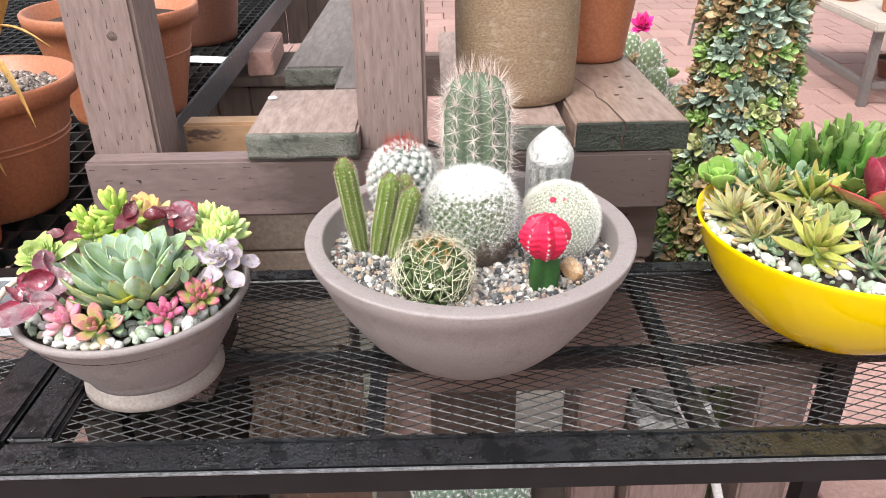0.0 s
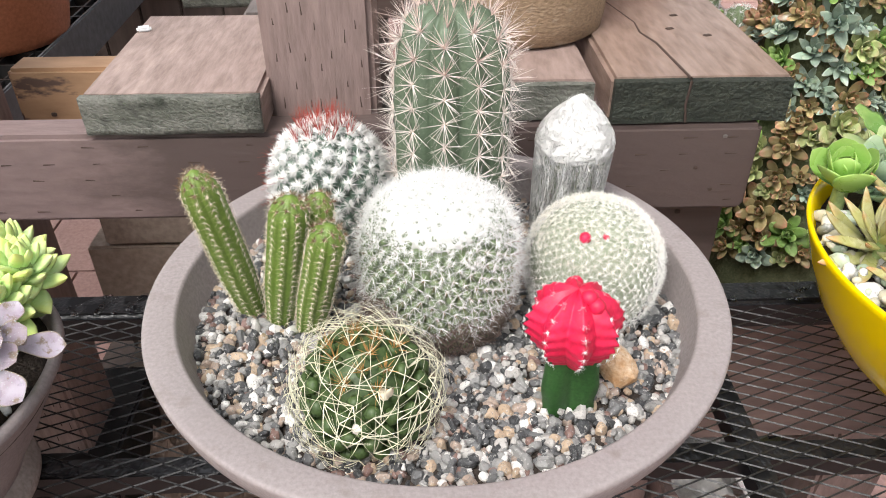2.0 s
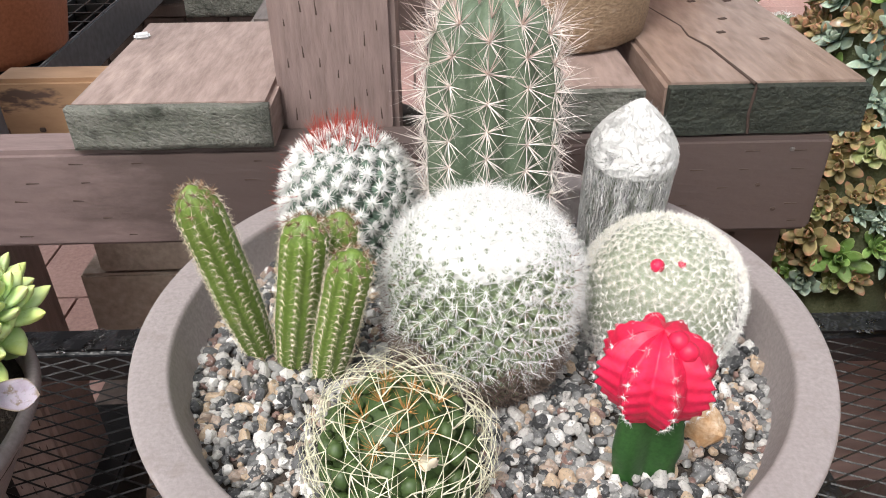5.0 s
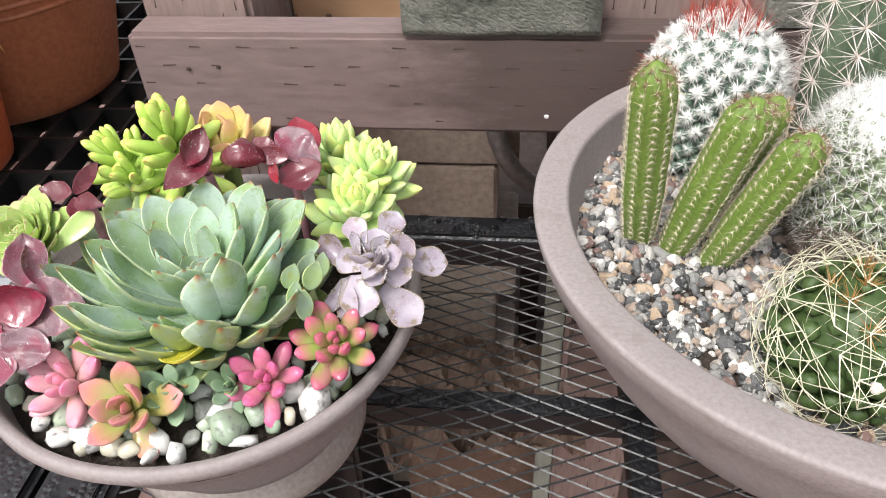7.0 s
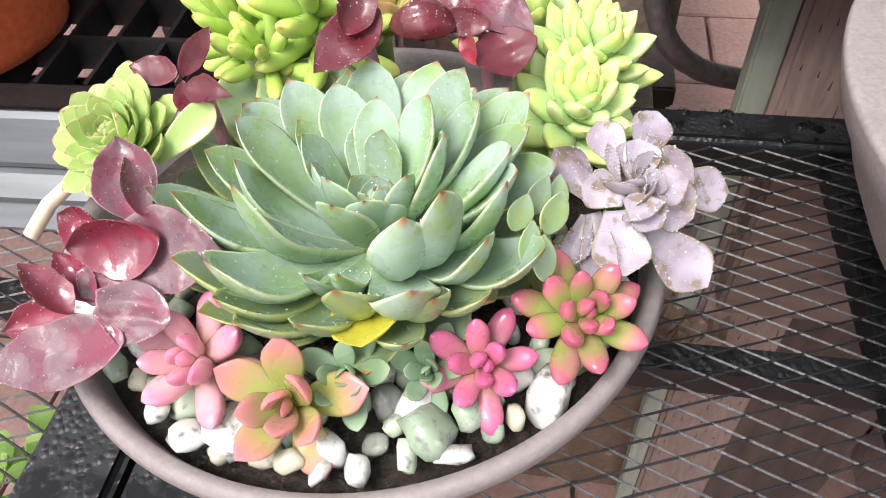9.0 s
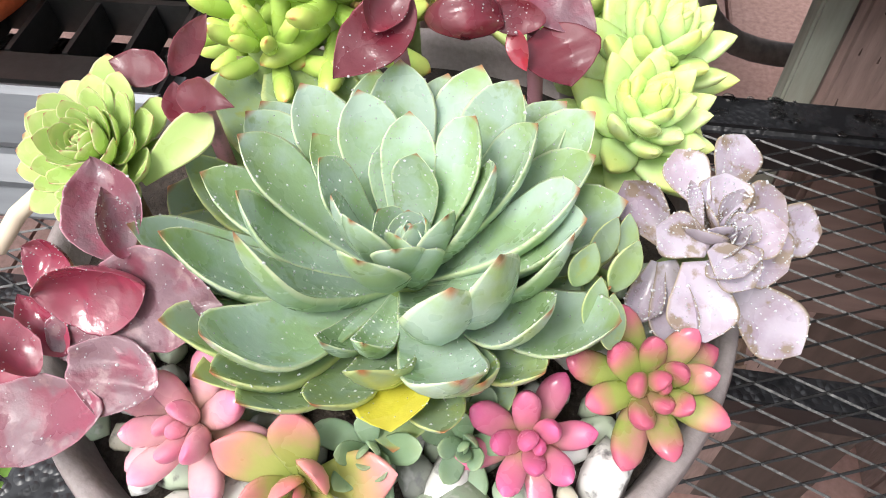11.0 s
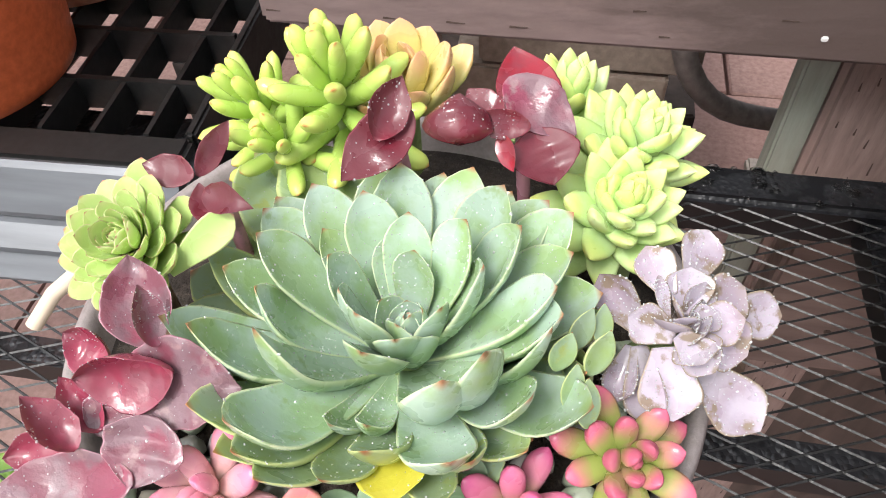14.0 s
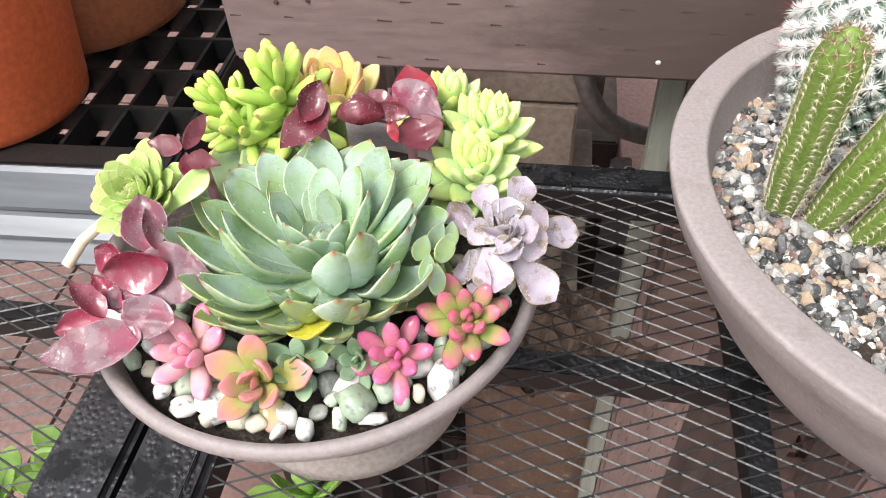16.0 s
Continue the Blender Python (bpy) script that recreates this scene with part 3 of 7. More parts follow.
# rain drops standing on the front and side bars
ico = bmesh.new()
bmesh.ops.create_icosphere(ico, subdivisions=1, radius=1.0)
ico_v = np.array([v.co[:] for v in ico.verts])
ico_f = np.array([[v.index for v in f.verts] for f in ico.faces])
ico2 = bmesh.new()
bmesh.ops.create_icosphere(ico2, subdivisions=2, radius=1.0)
ico2_v = np.array([v.co[:] for v in ico2.verts])
ico2_f = np.array([[v.index for v in f.verts] for f in ico2.faces])


def scatter(base_v, base_f, centres, scales, seed, jag=0.0):
    """Many small lumps as one mesh: each turned, stretched and dented by chance."""
    r = np.random.RandomState(seed)
    n = len(centres)
    q = r.normal(size=(n, 4))
    q /= np.linalg.norm(q, axis=1, keepdims=True)
    w, x, y, z = q.T
    R = np.stack([1 - 2 * (y * y + z * z), 2 * (x * y - z * w), 2 * (x * z + y * w), 2 * (x * y + z * w), 1 - 2 * (x * x + z * z), 2 * (y * z - x * w),
                  2 * (x * z - y * w), 2 * (y * z + x * w), 1 - 2 * (x * x + y * y)], 1).reshape(n, 3, 3)
    v = base_v[None] * (1 + jag * r.uniform(-1, 1, (n, len(base_v), 1))) * np.asarray(scales)[:, None, :]
    v = np.einsum("nij,nkj->nki", R, v) + np.asarray(centres)[:, None, :]
    f = (base_f[None] + (np.arange(n) * len(base_v))[:, None, None]).reshape(-1, base_f.shape[1])
    return v.reshape(-1, 3), f


water, wnod, wlnk, wb = nodes_of("rain_water")
wb.inputs["Base Color"].default_value = (0.9, 0.92, 0.93, 1)
wb.inputs["Roughness"].default_value, wb.inputs["IOR"].default_value, wb.inputs["Transmission Weight"].default_value = 0.22, 1.33, 1.0
# Whitish half-clear body: the beads' bright glints are put into the colour.
pale_bead_water, _n, _l, wb = nodes_of("pale_bead_water")
wb.inputs["Base Color"].default_value = (0.9, 0.92, 0.93, 1)
wb.inputs["Roughness"].default_value, wb.inputs["IOR"].default_value, wb.inputs["Alpha"].default_value = 0.08, 1.45, 0.42
r = np.random.RandomState(3)
cen, sca = [], []
for i in range(2600):
    if r.rand() < 0.72:
        x, y = r.uniform(-0.408, 0.8), r.uniform(0.737, 0.777)
    elif r.rand() < 0.2:
        x, y = r.uniform(-0.408, -0.366), r.uniform(0.737, 0.98)
    else:
        x, y = r.uniform(-0.408, 0.8), r.uniform(1.101, 1.129)
    if noise.noise(Vector((x * 14, y * 30, 0.3))) < -0.3 or noise.noise(Vector((x * 90, y * 90, 1.3))) < -0.15:
        continue
    s = 0.0011 + 0.0040 * r.rand() ** 2.6
    cen.append((x, y, TOP + 0.003)), sca.append((s, s * r.uniform(0.8, 1.4), s))
cen, sca = np.array(cen), np.array(sca)
v, f = scatter(ico2_v, ico2_f, cen, sca, 4, 0.06)
v[:, 2] = TOP + 0.0028 + np.maximum(0, v[:, 2] - TOP - 0.003) * 0.42
dr = made("rain_drops", mesh_from("rain_drops", v, f), water)
tagged(dr, "clear rain drops standing on the black bench frame", "water drops", kind="stuff")

# ---- concrete cactus bowl ----
BX, BY, RIM = 0.0744, 0.9472, 0.9354
GR = 0.911
bowl = thing("bowl_planter", "wide grey-brown concrete bowl planter on the mesh bench", "planter", (BX, BY, TOP + 0.001))
H = RIM - TOP - 0.001
prof = [(0.062, 0.0), (0.075, 0.0015), (0.092, 0.010), (0.112, 0.027), (0.132, 0.050), (0.151, 0.079), (0.165, 0.105), (0.174, 0.128), (0.1795, H - 0.018), (0.1825, H - 0.008), (0.1832, H - 0.0035), (0.1834, H - 0.0022),
        (0.1828, H - 0.0006), (0.1818, H), (0.1805, H + 0.0001), (0.1655, H + 0.0001), (0.1642, H - 0.0004), (0.1632, H - 0.002), (0.1628, H - 0.004), (0.1608, H - 0.012), (0.152, 0.11), (0.14, 0.09), (0.05, 0.06)]
v, f = lathe([(q * 1.0075, z) for q, z in prof], 120, 0.0016, 2)
made("bowl", mesh_from("bowl", v, f), M["concrete"], bowl)
v, f = lathe([(0.159, 0.1), (0.1585, GR - TOP - 0.006), (0.1, GR - TOP - 0.004), (0.02, GR - TOP - 0.004)], 48)
made("soil", mesh_from("soil", v, f), M["soil"], bowl, "gritty dark soil")
r = np.random.RandomState(11)
cen, sca = [], []
for i in range(9000):
    a, q = r.uniform(0, 6.283), 0.1595 * math.sqrt(r.rand())
    s = 0.0016 + 0.0026 * r.rand() ** 1.8
    bump_z = 0.004 * noise.noise(Vector((q * math.cos(a) * 25, q * math.sin(a) * 25, 0)))
    lift = 0.004 * max(0, (q - 0.1) / 0.06) * -1
    cen.append((BX + q * math.cos(a), BY + q * math.sin(a), GR + bump_z + lift + r.uniform(-0.003, 0.0015)))
    sca.append((s * r.uniform(0.8, 1.5), s * r.uniform(0.7, 1.1), s * r.uniform(0.55, 0.95)))
blocky_v = np.sign(ico2_v) * np.abs(ico2_v) ** 0.72
v, f = scatter(blocky_v, ico2_f, cen, sca, 12, 0.15)
tagged(made("gravel", mesh_from("gravel", v, f, False), M["gravel"]), "mixed grey, white and tan gravel filling the cactus bowl", "gravel", kind="stuff")
big_stone = scatter(np.sign(ico2_v) * np.abs(ico2_v) ** 0.75, ico2_f, [(0.1800, 0.8780, 0.9180)], [(0.0135, 0.0105, 0.0105)], 23, 0.07)
M["tan_stone"] = surface("tan_orange_stone", (0.66, 0.36, 0.16), (0.82, 0.72, 0.55), 110, 500, (0.5, 0.8), 0.5, c3=(0.7, 0.62, 0.52), c3_scale=90)
tagged(made("stone", mesh_from("stone", *big_stone, False), M["tan_stone"]), "tan and orange quartz stone on the gravel", "stone")


# ---- cacti ----
def turned(body, n=48):
    return lathe(body, n, 0, 0, True)


def ribbed(r_of, h, ribs, depth, n=0, m=28, sharp=1.0, twist=0.0):
    """A ribbed cactus body: r_of(s) is the radius along the height, ribs crests round it."""
    n = n or ribs * 8
    verts, faces = [], []
    for j in range(m + 1):
        s = j / m
        z = h * s
        for i in range(n):
            a = 2 * math.pi * i / n + twist * s
            c = abs(math.cos(ribs * (a - twist * s) / 2)) ** sharp
            rr = r_of(s) * (1 - depth * (1 - c))
            verts.append((rr * math.cos(a), rr * math.sin(a), z))
    for j in range(m):
        for i in range(n):
            faces.append((j * n + i, j * n + (i + 1) % n, (j + 1) * n + (i + 1) % n, (j + 1) * n + i))
    verts.append((0, 0, h))
    for i in range(n):
        faces.append((m * n + i, m * n + (i + 1) % n, len(verts) - 1))
    return verts, faces


def dome(s, bottom=0.75, power=2.6, belly=0.45):
    """Radius share of a squat globe from base (s=0) to crown (s=1)."""
    if s < belly:
        return bottom + (1 - bottom) * math.sin(math.pi / 2 * s / belly)
    return max(0.0, 1 - ((s - belly) / (1 - belly)) ** power) ** (1 / power) if s < 1 else 0.0


def areoles(r, h, n, shape, lo=0.04, turn=2.39996):
    """Points in a spiral over a globe, with outward normals: (pos, normal, share of height)."""
    out = []
    ss = np.linspace(0, 1, 200)
    rad = np.array([shape(s) for s in ss]) * r
    ds = np.hypot(np.diff(rad), np.diff(ss) * h)
    area = np.r_[0, np.cumsum(ds * (rad[1:] + rad[:-1]) / 2)]
    for i in range(n):
        q = area[-1] * (1 - (i + 0.5) / n)
        s = float(np.interp(q, area, ss))
        if s < lo:
            continue
        rr = shape(s) * r
        e = 0.01
        dr_ = (shape(min(1, s + e)) - shape(max(0, s - e))) * r
        dz = (min(1, s + e) - max(0, s - e)) * h
        a = i * turn
        nrm = Vector((dz * math.cos(a), dz * math.sin(a), -dr_)).normalized()
        out.append((Vector((rr * math.cos(a), rr * math.sin(a), s * h)), nrm, s))
    return out


def star(points, count, length, spread, seed, jitter=0.2, radius=0.0003, up=0.0, lift=0.0):
    """Radial spines round each areole: spread 1 lies flat on the body, 0 stands straight out."""
    r = random.Random(seed)
    pos, dirs, lens = [], [], []
    for p, nrm, s in points:
        t1 = nrm.orthogonal().normalized()
        t2 = nrm.cross(t1)
        ph = r.uniform(0, 6.28)
        for k in range(count):
            a = ph + 2 * math.pi * (k + r.uniform(-0.3, 0.3)) / count
            d = nrm * (1 - spread) + (t1 * math.cos(a) + t2 * math.sin(a)) * spread
            d = d + Vector((0, 0, up)) + Vector([r.uniform(-1, 1) for _ in range(3)]) * jitter
            pos.append(p + nrm * lift), dirs.append(d), lens.append(length * r.uniform(0.75, 1.2))
    return spikes(pos, dirs, np.array(lens), radius)


def tubercles(points, size, tall=0.8, seed=1):
    """A body's warts, each a small pointed lump along the normal."""
    vs, fs = [], []
    for p, nrm, s in points:
        q = nrm.to_track_quat("Z", "Y").to_matrix()
        k = size * (0.55 + 0.45 * math.sin(math.pi * min(1, (1 - s) * 2.2 + 0.12) / 2))
        o = len(vs)
        for v3 in ico_v:
            vs.append(p + q @ Vector((v3[0] * k, v3[1] * k, v3[2] * k * tall)))
        fs.extend((face + o).tolist() for face in ico_f)
    return vs, fs


def wool(points, size, seed, count=12):
    """Tufts of short soft hair."""
    return star(points, int(count * 1.7), size * 1.5, 0.55, seed, 0.4, size * 0.09)


def body_surface(name, c1, c2, **kw):
    return surface(name, c1, c2, 60, 500, (0.4, 0.6), 0.15, dist=0.0006, **kw)


M["c_tall"] = body_surface("blue_green_cactus", (0.10, 0.145, 0.088), (0.15, 0.195, 0.125), c3=(0.2, 0.23, 0.17), c3_scale=120)
M["c_ball"] = body_surface("pale_green_cactus", (0.17, 0.23, 0.11), (0.24, 0.30, 0.165))
M["c_dark"] = body_surface("dark_green_cactus", (0.05, 0.092, 0.024), (0.09, 0.14, 0.04))
M["c_mid"] = body_surface("blue_grey_cactus", (0.14, 0.22, 0.16), (0.22, 0.31, 0.24))
M["c_col"] = body_surface("bright_green_cactus", (0.13, 0.21, 0.03), (0.19, 0.285, 0.052), c3=(0.27, 0.31, 0.08), c3_scale=50)
M["c_stock"] = body_surface("grafting_stock_green", (0.02, 0.075, 0.015), (0.035, 0.11, 0.022))
M["c_red"] = surface("moon_cactus_red", (0.64, 0.006, 0.05), (0.74, 0.02, 0.095), 50, 400, (0.4, 0.6), 0.2, dist=0.0006)
M["spine_white"] = plain("white_spine", (0.84, 0.83, 0.81), 0.5, 0.12)
M["spine_cream"] = plain("cream_spine", (0.78, 0.7, 0.54), 0.5, 0.2)
M["spine_pink"] = plain("pinkish_spine", (0.8, 0.72, 0.67), 0.5, 0.2)
M["spine_red"] = plain("red_spine", (0.36, 0.05, 0.03), 0.45, 0.4)
M["spine_brown"] = plain("brown_spine", (0.2, 0.11, 0.06), 0.6, 0.3)
M["wool"] = plain("white_wool", (0.86, 0.85, 0.82), 0.95, 0.06)


def cactus(name, label, at, rot=(0, 0, 0)):
    return thing(name, label, "cactus", at, rot, group="cacti in the concrete bowl")


# big white globe
c = cactus("cactus", "squat white-spined globe cactus with a dense white crown", (0.0750, 0.9380, GR - 0.006), (3, 0, 0))
Rb, Hb = 0.0462, 0.098
shape = lambda s: dome(s, 0.74, 2.9, 0.55)
v, f = turned([(Rb * 0.93 * shape(s), Hb * 0.985 * s) for s in np.linspace(0, 0.995, 30)], 56)
made("body", mesh_from("body", v, f), M["c_ball"], c)
pts = areoles(Rb, Hb, 640, shape)
v, f = tubercles(pts, 0.0034, 0.9)
made("tubercles", mesh_from("tubercles", v, f), M["c_ball"], c)["kind"] = "stuff"
low = [p for p in pts if p[2] < 0.40 + 0.16 * noise.noise(p[0] * 50)]
high = [p for p in pts if p[2] >= 0.34 + 0.16 * noise.noise(p[0] * 50)]
v, f = star(high, 15, 0.0098, 0.52, 1, 0.36, 0.00015, lift=0.0025)
made("spines", mesh_from("spines", v, f, False), M["spine_white"], c)["kind"] = "stuff"
v, f = star(low, 26, 0.0105, 0.68, 2, 0.25, 0.00034, lift=0.003)
made("old_spines", mesh_from("old_spines", v, f, False), plain("dry_brown_spine", (0.17, 0.125, 0.1), 0.7, 0.5), c, "dry brown old spines")["kind"] = "stuff"
mids = [p for p in high if p[2] < 0.86]
v, f = star(mids, 2, 0.005, 0.3, 3, 0.1, 0.0002, lift=0.004)
made("central_spines", mesh_from("central_spines", v, f, False), M["spine_brown"], c)["kind"] = "stuff"
v, f = wool(high, 0.0011, 4, 6)
made("wool", mesh_from("wool", v, f), M["wool"], c)["kind"] = "stuff"
crown = [p for p in areoles(Rb * 1.02, Hb * 1.01, 3200, shape) if p[2] > 0.965 - 0.30 * rng.random() ** 2.0]
rim_in = lambda s: 0.90 + 0.135 * min(1, max(0, (s - 0.88) / 0.07))
felt_v, felt_f = turned([(Rb * shape(s) * rim_in(s), Hb * (s + 0.012 * min(1, (s - 0.88) / 0.07))) for s in np.linspace(0.88, 0.999, 22)], 120)
felt = [(x * k, y * k, z + 0.0022 * noise.noise(Vector((x, y, z)) * 260)) for x, y, z in felt_v for k in (1 + 0.05 * noise.noise(Vector((x, y, z)) * 220),)]
v, f = joined([(felt, felt_f), wool(crown, 0.0024, 5, 6), star(crown, 6, 0.0052, 0.6, 6, 0.3, 0.0002, lift=0.002)])
made("crown", mesh_from("crown", v, f), M["wool"], c, "dense white woolly crown")["kind"] = "stuff"

# small globe with a red fruit
c = cactus("cactus", "round cream-spined globe cactus with a small red fruit", (0.1775, 0.9520, GR - 0.006))
Rb, Hb = 0.0435, 0.078
shape2 = lambda s: dome(s, 0.78, 2.15, 0.45)
v, f = turned([(Rb * 0.95 * shape2(s), Hb * 0.985 * s) for s in np.linspace(0, 0.995, 30)], 56)
made("body", mesh_from("body", v, f), body_surface("pale_sage_cactus", (0.30, 0.345, 0.235), (0.41, 0.445, 0.335)), c)
pts = [(p + Vector([rng.uniform(-0.0007, 0.0007) for _ in range(3)]), n_, s) for p, n_, s in areoles(Rb, Hb, 1100, shape2)]
v, f = star(pts, 16, 0.0046, 0.6, 7, 0.45, 0.00014, lift=0.0008)
made("spines", mesh_from("spines", v, f, False), plain("cream_white_spine", (0.84, 0.82, 0.78), 0.5, 0.12), c)["kind"] = "stuff"
v, f = star([p for p in pts if p[2] > 0.7], 12, 0.0045, 0.6, 8, 0.35, 0.00014, lift=0.001)
made("crown_spines", mesh_from("crown_spines", v, f, False), plain("cream_pale_spine", (0.82, 0.78, 0.69), 0.6, 0.1), c)["kind"] = "stuff"
for px_, py_, pz_, k in ((-0.013, -0.023, 0.071, 0.0038), (0.0, -0.022, 0.0705, 0.0024)):
    v, f = scatter(ico2_v, ico2_f, [(px_, py_, pz_)], [(k, k, k * 0.9)], 3, 0.02)
    made("fruit", mesh_from("fruit", v, f), M["c_red"], c, "small red fruit")

# tall barrel cactus
c = cactus("cactus", "tall blue-green ribbed cactus with long pale star spines", (0.0865, 1.0210, GR - 0.006), (-3, 0, 0))
Rb, Hb = 0.040, 0.184
shape3 = lambda s: dome(s, 0.9, 3.2, 0.55) * (0.93 if s < 0.1 else 1)
v, f = ribbed(lambda s: Rb * shape3(s * 0.995), Hb, 11, 0.2, 132, 36, 0.8)
made("body", mesh_from("body", v, f), M["c_tall"], c)
pts = []
for k in range(11):
    a = 2 * math.pi * k / 11
    for j in range(11):
        s = 0.05 + 0.93 * (j + (0.45 if k % 2 else 0)) / 11
        if s > 0.985:
            continue
        rr = Rb * shape3(s)
        slope = (shape3(min(1, s + 0.02)) - shape3(s)) * Rb / (0.02 * Hb)
        nrm = Vector((math.cos(a), math.sin(a), -slope)).normalized()
        pts.append((Vector((rr * math.cos(a), rr * math.sin(a), s * Hb)), nrm, s))
v, f = star(pts, 16, 0.0185, 0.74, 11, 0.2, 0.00031)
made("spines", mesh_from("spines", v, f, False), M["spine_pink"], c)["kind"] = "stuff"
v, f = star(pts, 3, 0.021, 0.35, 12, 0.2, 0.00036)
made("central_spines", mesh_from("central_spines", v, f, False), M["spine_pink"], c)["kind"] = "stuff"
top = [p for p in areoles(Rb, Hb, 260, shape3) if p[2] > 0.95]
v, f = joined([star([p for p in pts if p[2] > 0.8], 9, 0.024, 0.45, 13, 0.35, 0.00034, up=0.4), star(top, 7, 0.027, 0.35, 113, 0.4, 0.00034, up=0.8)])
made("crown_spines", mesh_from("crown_spines", v, f, False), plain("brownish_pink_spine", (0.6, 0.47, 0.42), 0.5, 0.35), c)["kind"] = "stuff"
v, f = wool(pts, 0.0022, 14)
made("areole_wool", mesh_from("areole_wool", v, f), plain("tan_wool", (0.45, 0.37, 0.3), 0.9, 0.2), c)["kind"] = "stuff"

# red-crowned globe
c = cactus("cactus", "round white-woolled globe cactus crowned with red spines", (0.0025, 1.0350, GR - 0.006), (0, -4, 0))
Rb, Hb = 0.0372, 0.094
shape4 = lambda s: dome(s, 0.72, 2.2, 0.5)
v, f = turned([(Rb * 0.93 * shape4(s), Hb * 0.98 * s) for s in np.linspace(0, 0.995, 30)], 56)
made("body", mesh_from("body", v, f), M["c_mid"], c)
pts = areoles(Rb, Hb, 230, shape4)
v, f = tubercles(pts, 0.0058, 1.05)
made("tubercles", mesh_from("tubercles", v, f), M["c_mid"], c)["kind"] = "stuff"
v, f = wool([(p + n_ * 0.0035 + Vector((0, 0, 0.0012)), n_, s) for p, n_, s in pts], 0.0046, 15, 22)
v2, f2 = wool([(p + n_ * 0.004, n_, s) for p, n_, s in pts if s > 0.5], 0.0056, 115, 26)
v, f = joined([(v, f), (v2, f2)])
made("wool", mesh_from("wool", v, f), M["wool"], c)["kind"] = "stuff"
v, f = star(pts, 7, 0.0042, 0.8, 16, 0.16, 0.0002, lift=0.004)
made("spines", mesh_from("spines", v, f, False), M["spine_white"], c)["kind"] = "stuff"
v, f = joined([star([p for p in pts if p[2] > 0.94], 22, 0.0195, 0.35, 17, 0.35, 0.00034, up=0.9), star([p for p in pts if 0.45 < p[2] <= 0.9 and p[0].x < -0.022], 2, 0.0135, 0.2, 18, 0.25, 0.00024, lift=0.004)])
made("red_spines", mesh_from("red_spines", v, f, False), M["spine_red"], c, "long dark red spines")["kind"] = "stuff"
crown = [p for p in areoles(Rb, Hb, 700, shape4) if p[2] > 0.8]
v, f = wool(crown, 0.0034, 19, 14)
made("crown", mesh_from("crown", v, f), M["wool"], c)["kind"] = "stuff"


# dry tuft between the globes
r = random.Random(44)
paths = []
for k in range(90):
    a, q = r.uniform(0, 6.28), r.uniform(0, 0.010)
    x, y, h_ = q * math.cos(a), q * math.sin(a), r.uniform(0.030, 0.062)
    paths.append([(x, y, 0.0), (x * 1.4, y * 1.4, h_ * 0.5), (x * 2.0 + r.uniform(-0.006, 0.006), y * 2.0 + r.uniform(-0.004, 0.004), h_)])
v, f = strands(paths, np.full(len(paths), 0.0007))
tuft = thing("dry_tuft", "dry orange-brown tuft of old stems between the globe cacti", "plant", (0.047, 1.062, GR - 0.004))
made("stalk_bundle", mesh_from("stalk_bundle", v, f), plain("rust_brown_stalk", (0.34, 0.16, 0.07), 0.7, 0.4), tuft)["kind"] = "stuff"

# finger cacti
M["spine_tan"] = plain("tan_short_spine", (0.74, 0.64, 0.48), 0.5, 0.3)


def finger(base, tip, rad, seed, label):
    base, tip = Vector(base), Vector(tip)
    ax = tip - base
    c = cactus("cactus", label, base, tuple(math.degrees(x) for x in ax.to_track_quat("Z", "Y").to_euler()))
    h = ax.length
    sh = lambda s: (0.72 + 0.28 * min(1, s / 0.35)) * (1 - max(0, (s - 0.86) / 0.14) ** 2.4 * 0.85)
    v, f = ribbed(lambda s: rad * sh(s), h, 10, 0.1, 80, 26, 0.8)
    made("body", mesh_from("body", v, f), M["c_col"], c)
    pts = []
    for k in range(10):
        a = 2 * math.pi * k / 10
        nn = int(h / 0.0047)
        for j in range(nn):
            s = (j + (0.5 if k % 2 else 0)) / nn
            rr = rad * sh(s)
            up_ = max(0, (s - 0.84) / 0.16) * 1.6
            pts.append((Vector((rr * math.cos(a), rr * math.sin(a), s * h)), Vector((math.cos(a), math.sin(a), up_)).normalized(), s))
    v, f = star(pts, 9, 0.0040, 0.65, seed, 0.25, 0.00013)
    made("spines", mesh_from("spines", v, f, False), M["spine_tan"], c)["kind"] = "stuff"
    v, f = wool(pts, 0.0009, seed + 1, 7)
    made("areole_wool", mesh_from("areole_wool", v, f), M["spine_white"], c)["kind"] = "stuff"
    v, f = star([p for p in pts if p[2] > 0.92], 12, 0.0044, 0.5, seed + 2, 0.4, 0.00022)
    made("crown_spines", mesh_from("crown_spines", v, f, False), M["spine_brown"], c, "reddish-brown crown spines")["kind"] = "stuff"
    return c

finger((-0.0485, 0.9490, GR - 0.008), (-0.0590, 0.9170, 1.0330), 0.0112, 30, "bright green finger cactus leaning outwards")
finger((-0.0310, 0.9410, GR - 0.008), (-0.0090, 0.9220, 1.0130), 0.0118, 34, "bright green finger cactus with white dotted ribs")
finger((-0.0110, 0.9300, GR - 0.008), (0.0140, 0.9050, 1.0040), 0.0110, 38, "short bright green finger cactus")

finger((-0.0190, 0.9560, GR - 0.008), (0.0060, 0.9370, 1.0060), 0.0100, 42, "bright green finger cactus behind its neighbours")

